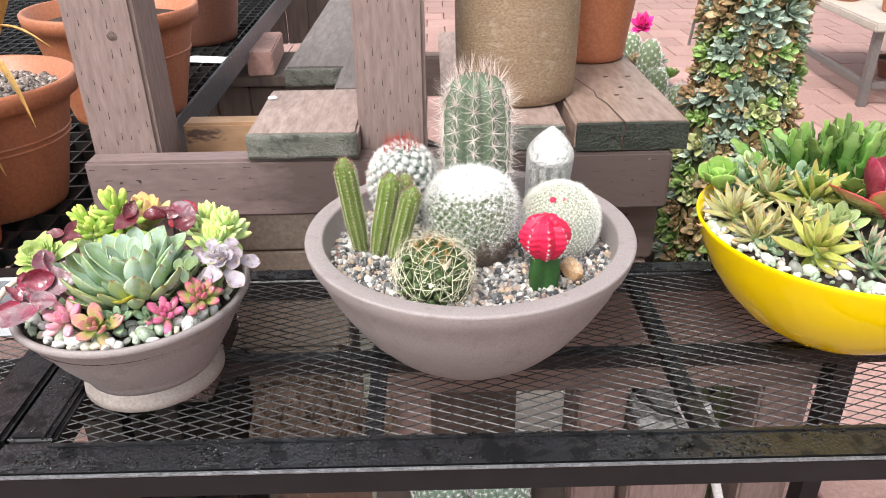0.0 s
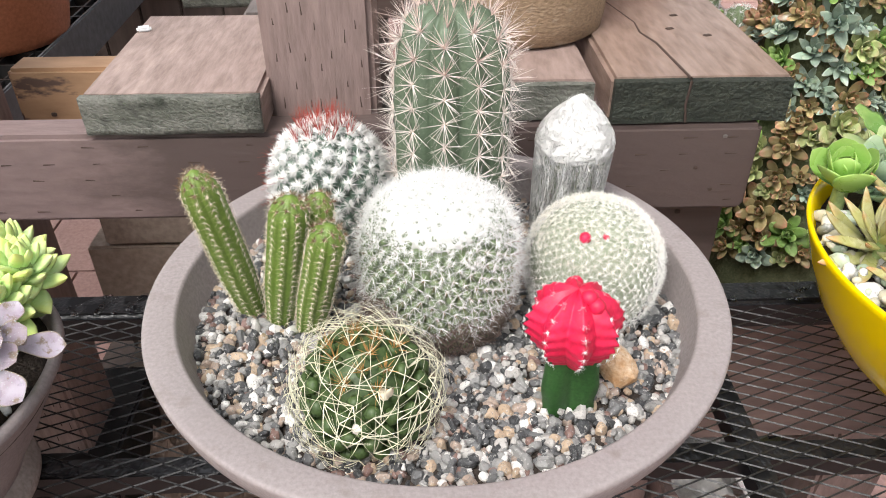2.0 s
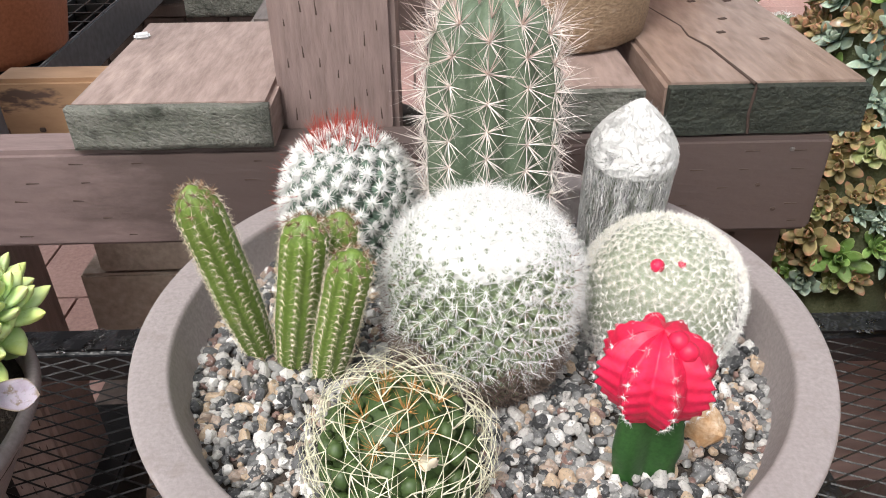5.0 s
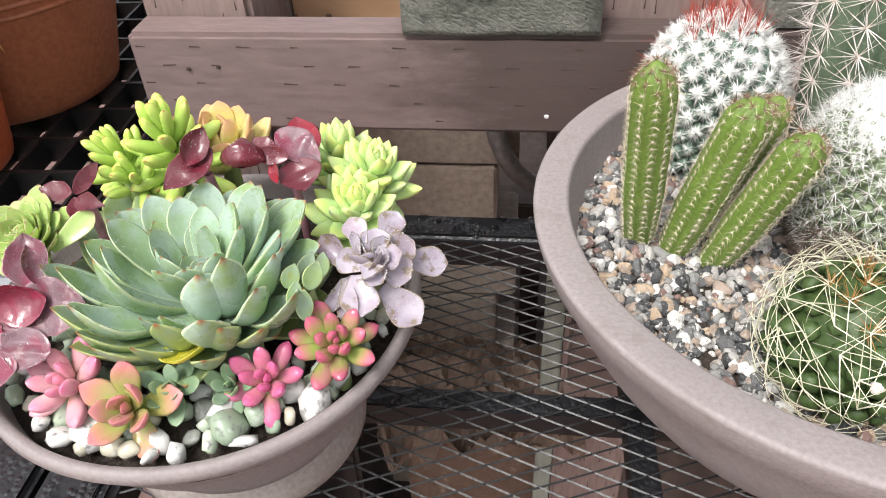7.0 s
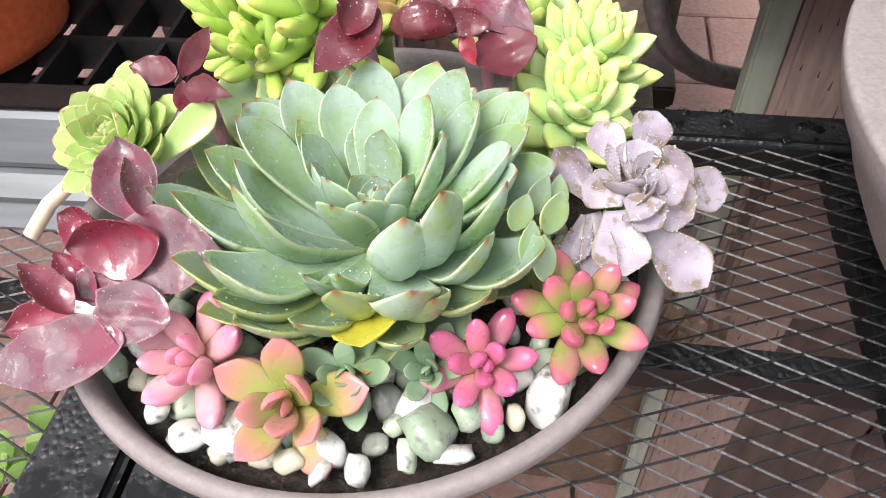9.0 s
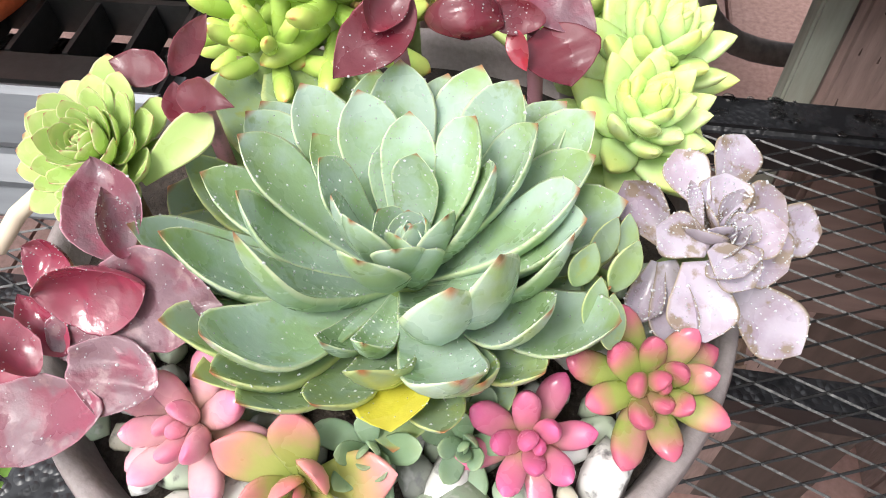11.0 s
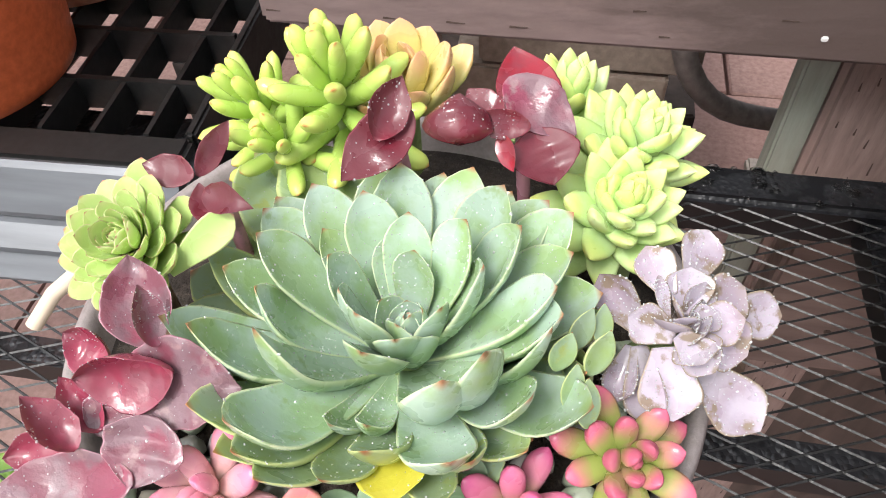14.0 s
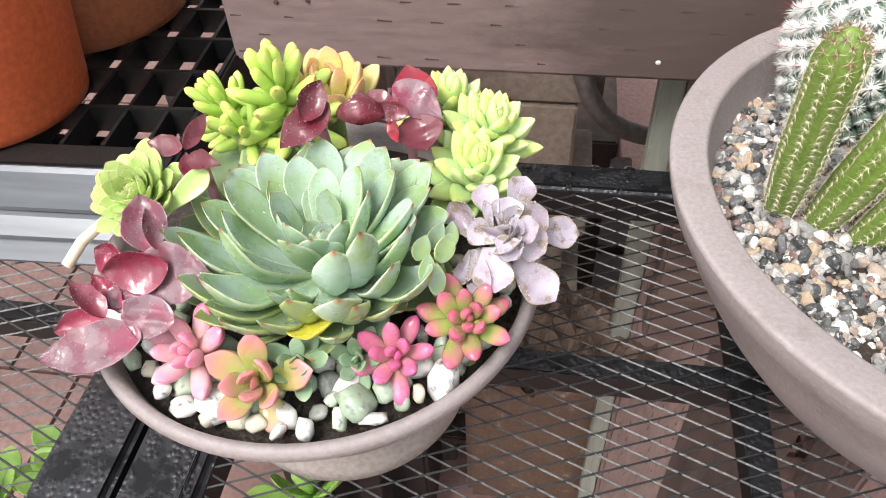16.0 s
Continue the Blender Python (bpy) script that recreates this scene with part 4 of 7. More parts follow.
# bird's-nest cactus
c = cactus("cactus", "dark green globe cactus wrapped in long curling cream spines", (0.0330, 0.8580, GR - 0.010), (15, 0, 0))
Rb, Hb = 0.0335, 0.068
shape5 = lambda s: dome(s, 0.8, 2.1, 0.42)
v, f = turned([(Rb * 0.9 * shape5(s), Hb * 0.97 * s) for s in np.linspace(0, 0.995, 30)], 48)
made("body", mesh_from("body", v, f), M["c_dark"], c)
pts = areoles(Rb, Hb, 110, shape5)
v, f = tubercles(pts, 0.0058, 0.75)
made("tubercles", mesh_from("tubercles", v, f), M["c_dark"], c)["kind"] = "stuff"
r = random.Random(50)
paths = []
for p, nrm, s in pts:
    t1 = nrm.orthogonal().normalized()
    t2 = nrm.cross(t1)
    for k in range(4):
        a = r.uniform(0, 6.28)
        tdir = t1 * math.cos(a) + t2 * math.sin(a) + Vector((0, 0, 0.25))
        ln = r.uniform(0.018, 0.038)
        start = p + nrm * 0.0055
        pth = []
        for q in np.linspace(0, 1, 7):
            lift_ = 0.006 * math.sin(math.pi * q * 0.9) + 0.002 * q
            flat = start + tdir * ln * q
            rel = Vector((flat.x, flat.y, flat.z - Hb * 0.45))
            want = Rb * 1.12 + lift_
            pth.append(rel.normalized() * max(rel.length * 0.55 + want * 0.45, Rb * 1.02) + Vector((0, 0, Hb * 0.45)))
        paths.append([x[:] for x in pth])
v, f = strands(paths, np.full(len(paths), 0.00035))
made("curling_spines", mesh_from("curling_spines", v, f), plain("pale_curling_spine", (0.78, 0.74, 0.56), 0.5, 0.25), c, "long curling cream spines")["kind"] = "stuff"
v, f = star([p for p in pts if p[2] > 0.9], 18, 0.012, 0.5, 51, 0.35, 0.0004, up=0.4)
made("crown_spines", mesh_from("crown_spines", v, f, False), plain("orange_spine", (0.45, 0.24, 0.08), 0.6, 0.3), c, "orange-brown young spines")["kind"] = "stuff"
for x, y, z, k in ((-0.002, -0.031, 0.047, 0.003),):
    v, f = scatter(ico2_v, ico2_f, [(x, y, z)], [(k, k, k)], 5, 0.15)
    made("dry_bud", mesh_from("dry_bud", v, f), M["spine_pink"], c, "dry pinkish bud")

v, f = strands([[(0.012, -0.020, 0.062), (0.015, -0.024, 0.070), (0.017, -0.027, 0.080)]], [0.0034], 8, True)
made("dry_stub", mesh_from("dry_stub", v, f), M["spine_cream"], c, "dry tan flower stub")

# woolly column
c = cactus("cactus", "short column cactus veiled in white hair with a white woolly cap", (0.1735, 1.0420, GR - 0.006), (3, 2, 0))
Rb, Hb = 0.0262, 0.118
sh6 = lambda s: (0.9 + 0.1 * min(1, s / 0.6)) * (1 if s < 0.70 else max(0.02, 1 - ((s - 0.70) / 0.30) ** 1.7 * 0.93))
v, f = ribbed(lambda s: Rb * 0.94 * sh6(s), Hb * 0.97, 13, 0.24, 104, 28, 0.7)
made("body", mesh_from("body", v, f), body_surface("grey_green_hairy_cactus", (0.30, 0.35, 0.23), (0.42, 0.46, 0.34)), c)
r = random.Random(60)
paths = []
for k in range(2200):
    a, s = round(r.uniform(0, 13)) * 6.283 / 13 + r.uniform(-0.09, 0.09), r.uniform(0.03, 0.74)
    pth, aa = [], a
    for q in range(7):
        aa += r.uniform(-0.10, 0.10)
        ss = min(0.98, max(0.0, s + 0.02 * q * r.choice((-1, 1)) + r.uniform(-0.015, 0.015)))
        rr = Rb * sh6(ss) * r.uniform(0.98, 1.08)
        pth.append((rr * math.cos(aa), rr * math.sin(aa), ss * Hb))
    paths.append(pth)
v, f = strands(paths, np.full(len(paths), 0.00038))
made("hair", mesh_from("hair", v, f), M["spine_white"], c, "fine white hair")["kind"] = "stuff"
paths = []
for k in range(900):
    a, s = r.uniform(0, 6.28), 1.0 - 0.34 * r.random() ** 1.3
    pth, aa = [], a
    for q in range(6):
        aa += r.uniform(-0.3, 0.3)
        ss = min(1.0, max(0.64, s + r.uniform(-0.03, 0.03)))
        rr = Rb * 1.05 * sh6(ss) * r.uniform(0.99, 1.06)
        pth.append((rr * math.cos(aa), rr * math.sin(aa), ss * Hb))
    paths.append(pth)
cap_pts = [p for p in areoles(Rb * 1.0, Hb, 900, sh6) if p[2] > 0.70 + 0.06 * noise.noise(p[0] * 90)]
cap_body = turned([(Rb * 1.05 * sh6(s), Hb * s) for s in np.linspace(0.655, 0.999, 30)], 72)
cap_body = ([(x * k, y * k, z + 0.0012 * noise.noise(Vector((x, y, z)) * 240)) for x, y, z in cap_body[0] for k in (1 + 0.07 * noise.noise(Vector((x, y, z * 2.2)) * 170),)], cap_body[1])
v, f = joined([cap_body, strands(paths, np.full(len(paths), 0.00016)), star(cap_pts, 5, 0.0035, 0.7, 61, 0.5, 0.00014)])
made("woolly_cap", mesh_from("woolly_cap", v, f), plain("off_white_wool", (0.74, 0.73, 0.71), 0.95, 0.1), c, "dense white woolly cap")["kind"] = "stuff"

# grafted moon cactus
c = cactus("moon_cactus", "red grafted moon cactus on a green three-winged stock", (0.1465, 0.8600, GR - 0.016))
vs, fs = [], []
for j in range(13):
    s = j / 12
    z = 0.056 * s
    k = (1.0 - 0.12 * math.sin(math.pi * s)) * (1 - 0.25 * max(0, s - 0.8) / 0.2)
    for i in range(48):
        a = 2 * math.pi * i / 48
        w = abs(math.cos(1.5 * (a + 0.45))) ** 2.0
        rr = k * (0.0098 + 0.0098 * w) * (1 + 0.06 * math.sin(s * 14) * w)
        vs.append((rr * math.cos(a), rr * math.sin(a), z))
for j in range(12):
    for i in range(48):
        fs.append((j * 48 + i, j * 48 + (i + 1) % 48, (j + 1) * 48 + (i + 1) % 48, (j + 1) * 48 + i))
fs.append(tuple(12 * 48 + i for i in range(48)))
made("stock", mesh_from("stock", vs, fs), M["c_stock"], c, "dark green three-winged stem")
vs, fs = [], []
NR, N, MJ = 8, 160, 40
Rm, Hm = 0.0265, 0.045
for j in range(MJ + 1):
    s = j / MJ
    prof_r = Rm * dome(s, 0.5, 2.0, 0.5)
    for i in range(N):
        a = 2 * math.pi * i / N
        side = abs(((a / 6.28319 * NR) % 1.0) - 0.5) * 2
        crest = 1 - (1 - side) ** 0.85
        scal = 0.045 * crest ** 5 * math.sin(s * 50 + 2.0 * round(NR * a / 6.283)) + 0.014 * math.sin(s * 42 + 1.9 * noise.noise(Vector((math.cos(a) * 3, math.sin(a) * 3, s * 4))))
        rr = prof_r * (1 - 0.26 * (1 - crest) + scal)
        vs.append((rr * math.cos(a), rr * math.sin(a), 0.050 + Hm * s + 0.0015 * crest * s))
for j in range(MJ):
    for i in range(N):
        fs.append((j * N + i, j * N + (i + 1) % N, (j + 1) * N + (i + 1) % N, (j + 1) * N + i))
fs.append(tuple(range(N - 1, -1, -1)))
head = made("head", mesh_from("head", vs, fs), M["c_red"], c, "red ribbed grafted head")
pts = []
for k in range(NR):
    a = 2 * math.pi * k / NR
    for j in range(8):
        s = 0.1 + 0.84 * j / 7
        rr = Rm * dome(s, 0.5, 2.0, 0.5) * 1.02
        pts.append((Vector((rr * math.cos(a), rr * math.sin(a), 0.050 + Hm * s)), Vector((math.cos(a), math.sin(a), (s - 0.5) * 2)).normalized(), s))
v, f = joined([wool(pts, 0.0013, 70), star(pts, 7, 0.0036, 0.6, 71, 0.2, 0.00013)])
made("spines", mesh_from("spines", v, f), M["spine_white"], c)["kind"] = "stuff"
r = np.random.RandomState(8)
off = []
for k in range(3):
    a, e_ = r.uniform(0, 6.28), r.uniform(0.5, 1.2)
    off.append((0.019 * math.cos(a) * math.cos(e_), 0.019 * math.sin(a) * math.cos(e_), 0.078 + 0.017 * math.sin(e_)))
for k, o in enumerate(off):
    q = r.uniform(0.0035, 0.0065)
    v, f = scatter(ico2_v, ico2_f, [o], [(q, q, q)], 9 + k, 0.06)
    made("offset", mesh_from("offset", v, f), M["c_red"], head, "small red offset")


# ---- succulent pot ----
PX, PY, PRIM = -0.2977, 0.9025, 0.8942
pot = thing("pot", "grey-brown concrete pot with a paler flared foot, planted with succulents", "planter", (PX, PY, TOP + 0.001))
HP = PRIM - TOP - 0.001
v, f = lathe([(0.0745, 0), (0.0775, 0.002), (0.0765, 0.010), (0.0725, 0.017), (0.0715, 0.0205)], 96, 0.0015, 5)
v = [(x + 0.005 * (1 - z / HP), y - 0.003 * (1 - z / HP), z) for x, y, z in v]
made("foot", mesh_from("foot", v, f), M["concrete_foot"], pot, "pale worn foot ring")
v, f = lathe([(0.0716, 0.019), (0.0732, 0.0245), (0.0775, 0.0315), (0.0865, 0.044), (0.097, 0.060), (0.107, 0.079), (0.1125, 0.089), (0.1165, 0.0945), (0.1205, 0.0995), (0.1236, 0.105), (0.1250, HP - 0.006), (0.1238, HP - 0.001),
              (0.1218, HP), (0.1185, HP - 0.001), (0.1168, HP - 0.006), (0.112, 0.085), (0.06, 0.06)], 110, 0.002, 6)
v = [(x + 0.005 * (1 - z / HP), y - 0.003 * (1 - z / HP), z) for x, y, z in v]
made("body", mesh_from("body", v, f), M["concrete"], pot)
v, f = lathe([(0.1145, 0.09), (0.1150, HP - 0.016), (0.08, HP - 0.007), (0.04, HP - 0.002), (0.01, HP)], 48)
made("soil", mesh_from("soil", v, f), M["soil"], pot, "dark potting soil")
r = np.random.RandomState(31)
cen, sca = [], []
for i in range(1500):
    a = r.uniform(3.5, 6.35)
    q = 0.1105 - 0.036 * r.rand() ** 1.2
    s = 0.0040 + 0.0062 * r.rand() ** 1.8
    if any(math.hypot(PX + q * math.cos(a) - o[0], PY + q * math.sin(a) - o[1]) < 0.8 * s + 0.0052 for o in cen):
        continue
    cen.append((PX + q * math.cos(a), PY + q * math.sin(a), PRIM - 0.0065 + r.uniform(0, 0.005)))
    sca.append((s * r.uniform(0.9, 1.45), s, s * r.uniform(0.55, 0.85)))
v, f = scatter(np.sign(ico2_v) * np.abs(ico2_v) ** 0.72, ico2_f, cen, sca, 32, 0.14)
tagged(made("pebbles", mesh_from("pebbles", v, f), M["white_peb"]), "pale white and greenish glassy pebbles on the soil", "pebbles", kind="stuff")

# leaf meshes, one unit long along x, upper face up
def leaf_mesh(name, prof, thick, bend=0.25, cup=0.25, keel=0.4, nl=13, nr=12, curl=0.0, tprof=None, crinkle=0.0):
    """prof: (share of length, half width). thick: half thickness. bend lifts the tip, cup hollows the upper face."""
    s_k, w_k = zip(*prof)
    ss = np.r_[np.linspace(0, 0.9, nl - 3), 0.95, 0.985, 1.0]
    verts, uvs, faces = [], [], []
    for s in ss:
        hw = float(np.interp(s, s_k, w_k))
        th = thick * (float(np.interp(s, *zip(*tprof))) if tprof else math.sin(math.pi * min(1, 0.22 + 0.78 * s)) ** 0.6 if s < 1 else 0)
        zc = bend * s * s + curl * max(0, s - 0.6) ** 2
        xc = s - 0.35 * bend * bend * s ** 3
        for i in range(nr):
            a = 2 * math.pi * i / nr
            y, z = math.cos(a), math.sin(a)
            zz = th * z * (1.0 if z < 0 else keel) + cup * hw * y * y
            wave = crinkle * (noise.noise(Vector((s * 4, y * 1.5, bend * 9))) + 0.5 * noise.noise(Vector((s * 9, y * 4, bend * 5)))) * min(1, s * 3) if crinkle else 0.0
            verts.append((xc, hw * y * (1 + 1.5 * wave), zc + zz - cup * hw * 0.4 + wave))
            uvs.append((0.5 + 0.5 * y, s))
    n = len(ss)
    for j in range(n - 1):
        for i in range(nr):
            faces.append((j * nr + i, j * nr + (i + 1) % nr, (j + 1) * nr + (i + 1) % nr, (j + 1) * nr + i))
    faces.append(tuple(range(nr - 1, -1, -1)))
    faces.append(tuple((n - 1) * nr + i for i in range(nr)))
    return mesh_from(name, verts, faces, True, uvs)


ECH = [(0, 0.10), (0.2, 0.145), (0.42, 0.215), (0.6, 0.262), (0.75, 0.272), (0.84, 0.238), (0.905, 0.178), (0.95, 0.105), (0.98, 0.04), (1, 0.004)]
ROUND = [(0, 0.12), (0.2, 0.19), (0.45, 0.29), (0.65, 0.34), (0.8, 0.32), (0.9, 0.22), (0.96, 0.11), (1, 0.004)]
FINGER = [(0, 0.085), (0.15, 0.11), (0.5, 0.138), (0.75, 0.142), (0.89, 0.12), (0.96, 0.075), (1, 0.004)]
SPEAR = [(0, 0.12), (0.2, 0.17), (0.45, 0.21), (0.7, 0.17), (0.85, 0.105), (0.95, 0.045), (1, 0.003)]
BROAD = [(0, 0.07), (0.12, 0.16), (0.3, 0.28), (0.48, 0.33), (0.66, 0.29), (0.82, 0.18), (0.93, 0.08), (1, 0.004)]
FAT = [(0, 0.1), (0.2, 0.18), (0.5, 0.25), (0.75, 0.24), (0.9, 0.15), (0.96, 0.08), (1, 0.004)]
OVATE = [(0, 0.06), (0.05, 0.16), (0.14, 0.27), (0.28, 0.365), (0.43, 0.4), (0.58, 0.375), (0.73, 0.29), (0.86, 0.17), (0.94, 0.08), (1, 0.004)]
FULLT = [(0, 0.7), (0.3, 1), (0.75, 0.95), (0.9, 0.65), (1, 0.02)]


def leaf_set(name, prof, thick, material, bends=(0.2, 0.3, 0.4), **kw):
    out = []
    for b_ in bends:
        me = leaf_mesh(name, prof, thick, b_, **kw)
        me.materials.append(material)
        out.append(me)
    return out


def rosette(name, label, at, tilt, R, n, meshes, elev=(82, 8), sizes=(0.22, 1.0), wide=(1.0, 1.0), seed=0, stem=None, group="succulents in the concrete pot",
            category="succulent", sag=0.25, spin=0.0, grow=0.75, part_name="leaf", bow=0.85, jit=4.0):
    """A plant of leaves in a golden-angle spiral, each leaf a part. elev: degrees above level, inner and outer."""
    r = random.Random(seed)
    t = thing(name, label, category, at, tilt, group=group)
    for i in range(n):
        q = i / max(1, n - 1)
        az = math.degrees(i * 2.39996) + spin + r.uniform(-1.6 * jit, 1.6 * jit)
        el = elev[0] + (elev[1] - elev[0]) * q ** bow + r.uniform(-jit, jit)
        ln = R * (sizes[0] + (sizes[1] - sizes[0]) * q ** grow) * r.uniform(0.92, 1.06)
        k = wide[0] + (wide[1] - wide[0]) * q
        off = Matrix.Translation((0.05 * R * q, 0, -sag * R * q))
        m = pose(0, 0, 0, 0, 0, az) @ off @ pose(0, 0, 0, r.uniform(-6, 6), -el, 0) @ Matrix.Diagonal((ln, ln * k, ln, 1))
        made(part_name, meshes[i % len(meshes)], None, t, m=m)
    if stem:
        rad, depth, mat_ = stem
        inv = Euler([radians(a) for a in tilt]).to_matrix().inverted()
        down = inv @ Vector((0, 0, -depth))
        v, f = tube([(0, 0, 0), tuple(down * 0.5), tuple(down)], rad, 8)
        made("stem", mesh_from("stem", v, f), mat_, t)
    return t


M["ech"] = leaf_surface("sage_green_leaf", (0.29, 0.405, 0.255), (0.275, 0.40, 0.215), (0.26, 0.37, 0.14), edge=(0.58, 0.66, 0.42), edge_at=(0.455, 0.495), tip_at=(0.72, 1.02), rough=0.38, bloom=(0.365, 0.475, 0.385), bloom_at=(0.40, 0.58), dot=(0.34, 0.16, 0.08), vary=0.13, spots=(0.27, 0.37, 0.2))
M["ech_old"] = leaf_surface("olive_green_leaf", (0.21, 0.31, 0.13), (0.255, 0.36, 0.13), (0.31, 0.38, 0.13), edge=(0.5, 0.56, 0.24), edge_at=(0.43, 0.49), rough=0.4, bloom=(0.29, 0.39, 0.26), bloom_at=(0.38, 0.58), spots=(0.3, 0.36, 0.12), dot=(0.34, 0.14, 0.06))
M["yellow_leaf"] = leaf_surface("yellowing_leaf", (0.45, 0.45, 0.08), (0.66, 0.6, 0.06), (0.7, 0.6, 0.08))
M["lilac"] = leaf_surface("lilac_grey_leaf", (0.32, 0.305, 0.315), (0.30, 0.238, 0.285), (0.27, 0.21, 0.20), edge=(0.25, 0.19, 0.115), edge_at=(0.42, 0.5), tip_at=(0.8, 1.1), rough=0.36, bloom=(0.40, 0.35, 0.41), bloom_at=(0.42, 0.56), spots=(0.22, 0.165, 0.125), spot_at=(0.545, 0.62), gloss=0.45, vary=0.16)
M["aeon"] = leaf_surface("apple_green_leaf", (0.36, 0.51, 0.14), (0.45, 0.59, 0.2), (0.57, 0.63, 0.27), edge=(0.64, 0.52, 0.33), edge_at=(0.46, 0.5), tip_at=(0.85, 1.0), rough=0.4, dot=(0.5, 0.2, 0.15))
M["lime"] = leaf_surface("lime_green_leaf", (0.36, 0.54, 0.17), (0.5, 0.68, 0.26), (0.68, 0.74, 0.22), edge=None, tip_at=(0.6, 1.0), rough=0.45, bloom=(0.6, 0.74, 0.42))
M["sedum"] = leaf_surface("yellow_green_leaf", (0.32, 0.48, 0.09), (0.46, 0.62, 0.14), (0.58, 0.64, 0.16), tip_at=(0.75, 1.0), rough=0.38, sss=0.12, dot=(0.55, 0.25, 0.08))
M["orange"] = leaf_surface("peach_leaf", (0.5, 0.54, 0.16), (0.68, 0.6, 0.24), (0.74, 0.4, 0.22), tip_at=(0.72, 1.0), rough=0.4)
M["purple"] = leaf_surface("purple_red_leaf", (0.17, 0.016, 0.03), (0.115, 0.017, 0.027), (0.105, 0.017, 0.026), edge=(0.2, 0.03, 0.045), edge_at=(0.47, 0.5), rough=0.36, bloom=(0.135, 0.032, 0.042), bloom_at=(0.42, 0.62), bump=0.6, sss=0.04, gloss=0.5)
M["purple_pale"] = leaf_surface("dusky_pink_leaf", (0.26, 0.035, 0.075), (0.17, 0.05, 0.072), (0.165, 0.055, 0.076), edge=(0.42, 0.2, 0.25), edge_at=(0.475, 0.5), rough=0.36, spots=(0.26, 0.15, 0.16), bloom=(0.18, 0.095, 0.115), bloom_at=(0.46, 0.54), bump=1.2, sss=0.05, gloss=0.7)
M["dusk_pink"] = leaf_surface("rosy_young_leaf", (0.42, 0.045, 0.10), (0.26, 0.026, 0.06), (0.17, 0.024, 0.042), edge=(0.3, 0.07, 0.11), edge_at=(0.465, 0.5), rough=0.32, bloom=(0.22, 0.045, 0.07), bloom_at=(0.45, 0.6), bump=0.6, sss=0.06, gloss=0.6)
M["red_wine"] = leaf_surface("wine_red_leaf", (0.26, 0.014, 0.03), (0.27, 0.015, 0.03), (0.29, 0.022, 0.038), edge=(0.2, 0.018, 0.03), edge_at=(0.46, 0.5), rough=0.36, bloom=(0.21, 0.03, 0.045), bloom_at=(0.48, 0.62), bump=0.5, sss=0.1, gloss=0.6)
M["pink"] = leaf_surface("pink_leaf", (0.48, 0.42, 0.16), (0.66, 0.33, 0.38), (0.66, 0.16, 0.29), tip_at=(0.6, 1.0), rough=0.32, bloom=(0.72, 0.46, 0.47), sss=0.05)
M["hot_pink"] = leaf_surface("hot_pink_leaf", (0.32, 0.38, 0.1), (0.55, 0.19, 0.26), (0.54, 0.1, 0.235), tip_at=(0.5, 0.95), rough=0.32, bloom=(0.64, 0.2, 0.3), bloom_at=(0.5, 0.7), sss=0.05)
M["peach_pink"] = leaf_surface("peach_and_olive_leaf", (0.26, 0.33, 0.07), (0.34, 0.33, 0.1), (0.6, 0.2, 0.21), tip_at=(0.5, 0.9), rough=0.36, bloom=(0.52, 0.24, 0.22), bloom_at=(0.5, 0.68), sss=0.05)
M["pink_green"] = leaf_surface("pink_and_green_leaf", (0.18, 0.28, 0.05), (0.27, 0.31, 0.08), (0.46, 0.10, 0.16), tip_at=(0.55, 0.9), rough=0.34, bloom=(0.48, 0.2, 0.2), bloom_at=(0.55, 0.72), sss=0.05, vary=0.2)
M["blue_green"] = leaf_surface("grey_green_leaf", (0.17, 0.26, 0.15), (0.2, 0.3, 0.17), (0.28, 0.36, 0.2), rough=0.45, bloom=(0.28, 0.38, 0.28))
M["stem_green"] = surface("green_stem", (0.3, 0.4, 0.15), (0.38, 0.46, 0.2), 60, 300, (0.5, 0.7), 0.2)
M["stem_brown"] = surface("brown_stem", (0.2, 0.13, 0.08), (0.3, 0.2, 0.12), 60, 300, (0.6, 0.8), 0.3)

ech = leaf_set("ech_leaf", ECH, 0.075, M["ech"], (0.08, 0.16, 0.24), cup=0.28, keel=0.42, nl=16, nr=16)
ech_old = leaf_set("old_leaf", ECH, 0.11, M["ech_old"], (0.12, 0.2), cup=0.25, keel=0.5, nl=15, nr=14)
ech_front = leaf_set("front_leaf", ECH, 0.085, M["ech"], (0.20, 0.28), cup=0.30, keel=0.42, nl=20, nr=16, curl=1.1)
ech_low = leaf_set("low_leaf", ECH, 0.115, M["ech_old"], (0.20, 0.30), cup=0.25, keel=0.5, nl=20, nr=16, curl=1.1)
POINTED = [(0, 0.13), (0.2, 0.2), (0.45, 0.3), (0.64, 0.345), (0.78, 0.31), (0.88, 0.2), (0.95, 0.09), (1, 0.004)]
lil_round = leaf_set("lilac_leaf", POINTED, 0.05, M["lilac"], (0.10, 0.18), cup=0.3, keel=0.5, nl=16, nr=16)
lil_fold = leaf_set("lilac_fold", POINTED, 0.05, M["lilac"], (0.15,), cup=0.75, keel=0.4, nl=16, nr=16)
aeo = leaf_set("aeonium_leaf", ROUND, 0.07, M["aeon"], (0.18, 0.3), cup=0.28, keel=0.45)
lim = leaf_set("lime_leaf", SPEAR, 0.14, M["lime"], (0.12, 0.22, 0.3), cup=0.1, keel=0.7, tprof=FULLT)
sed = leaf_set("sedum_leaf", FINGER, 0.14, M["sedum"], (0.1, 0.22), cup=0.0, keel=1.0, tprof=FULLT)
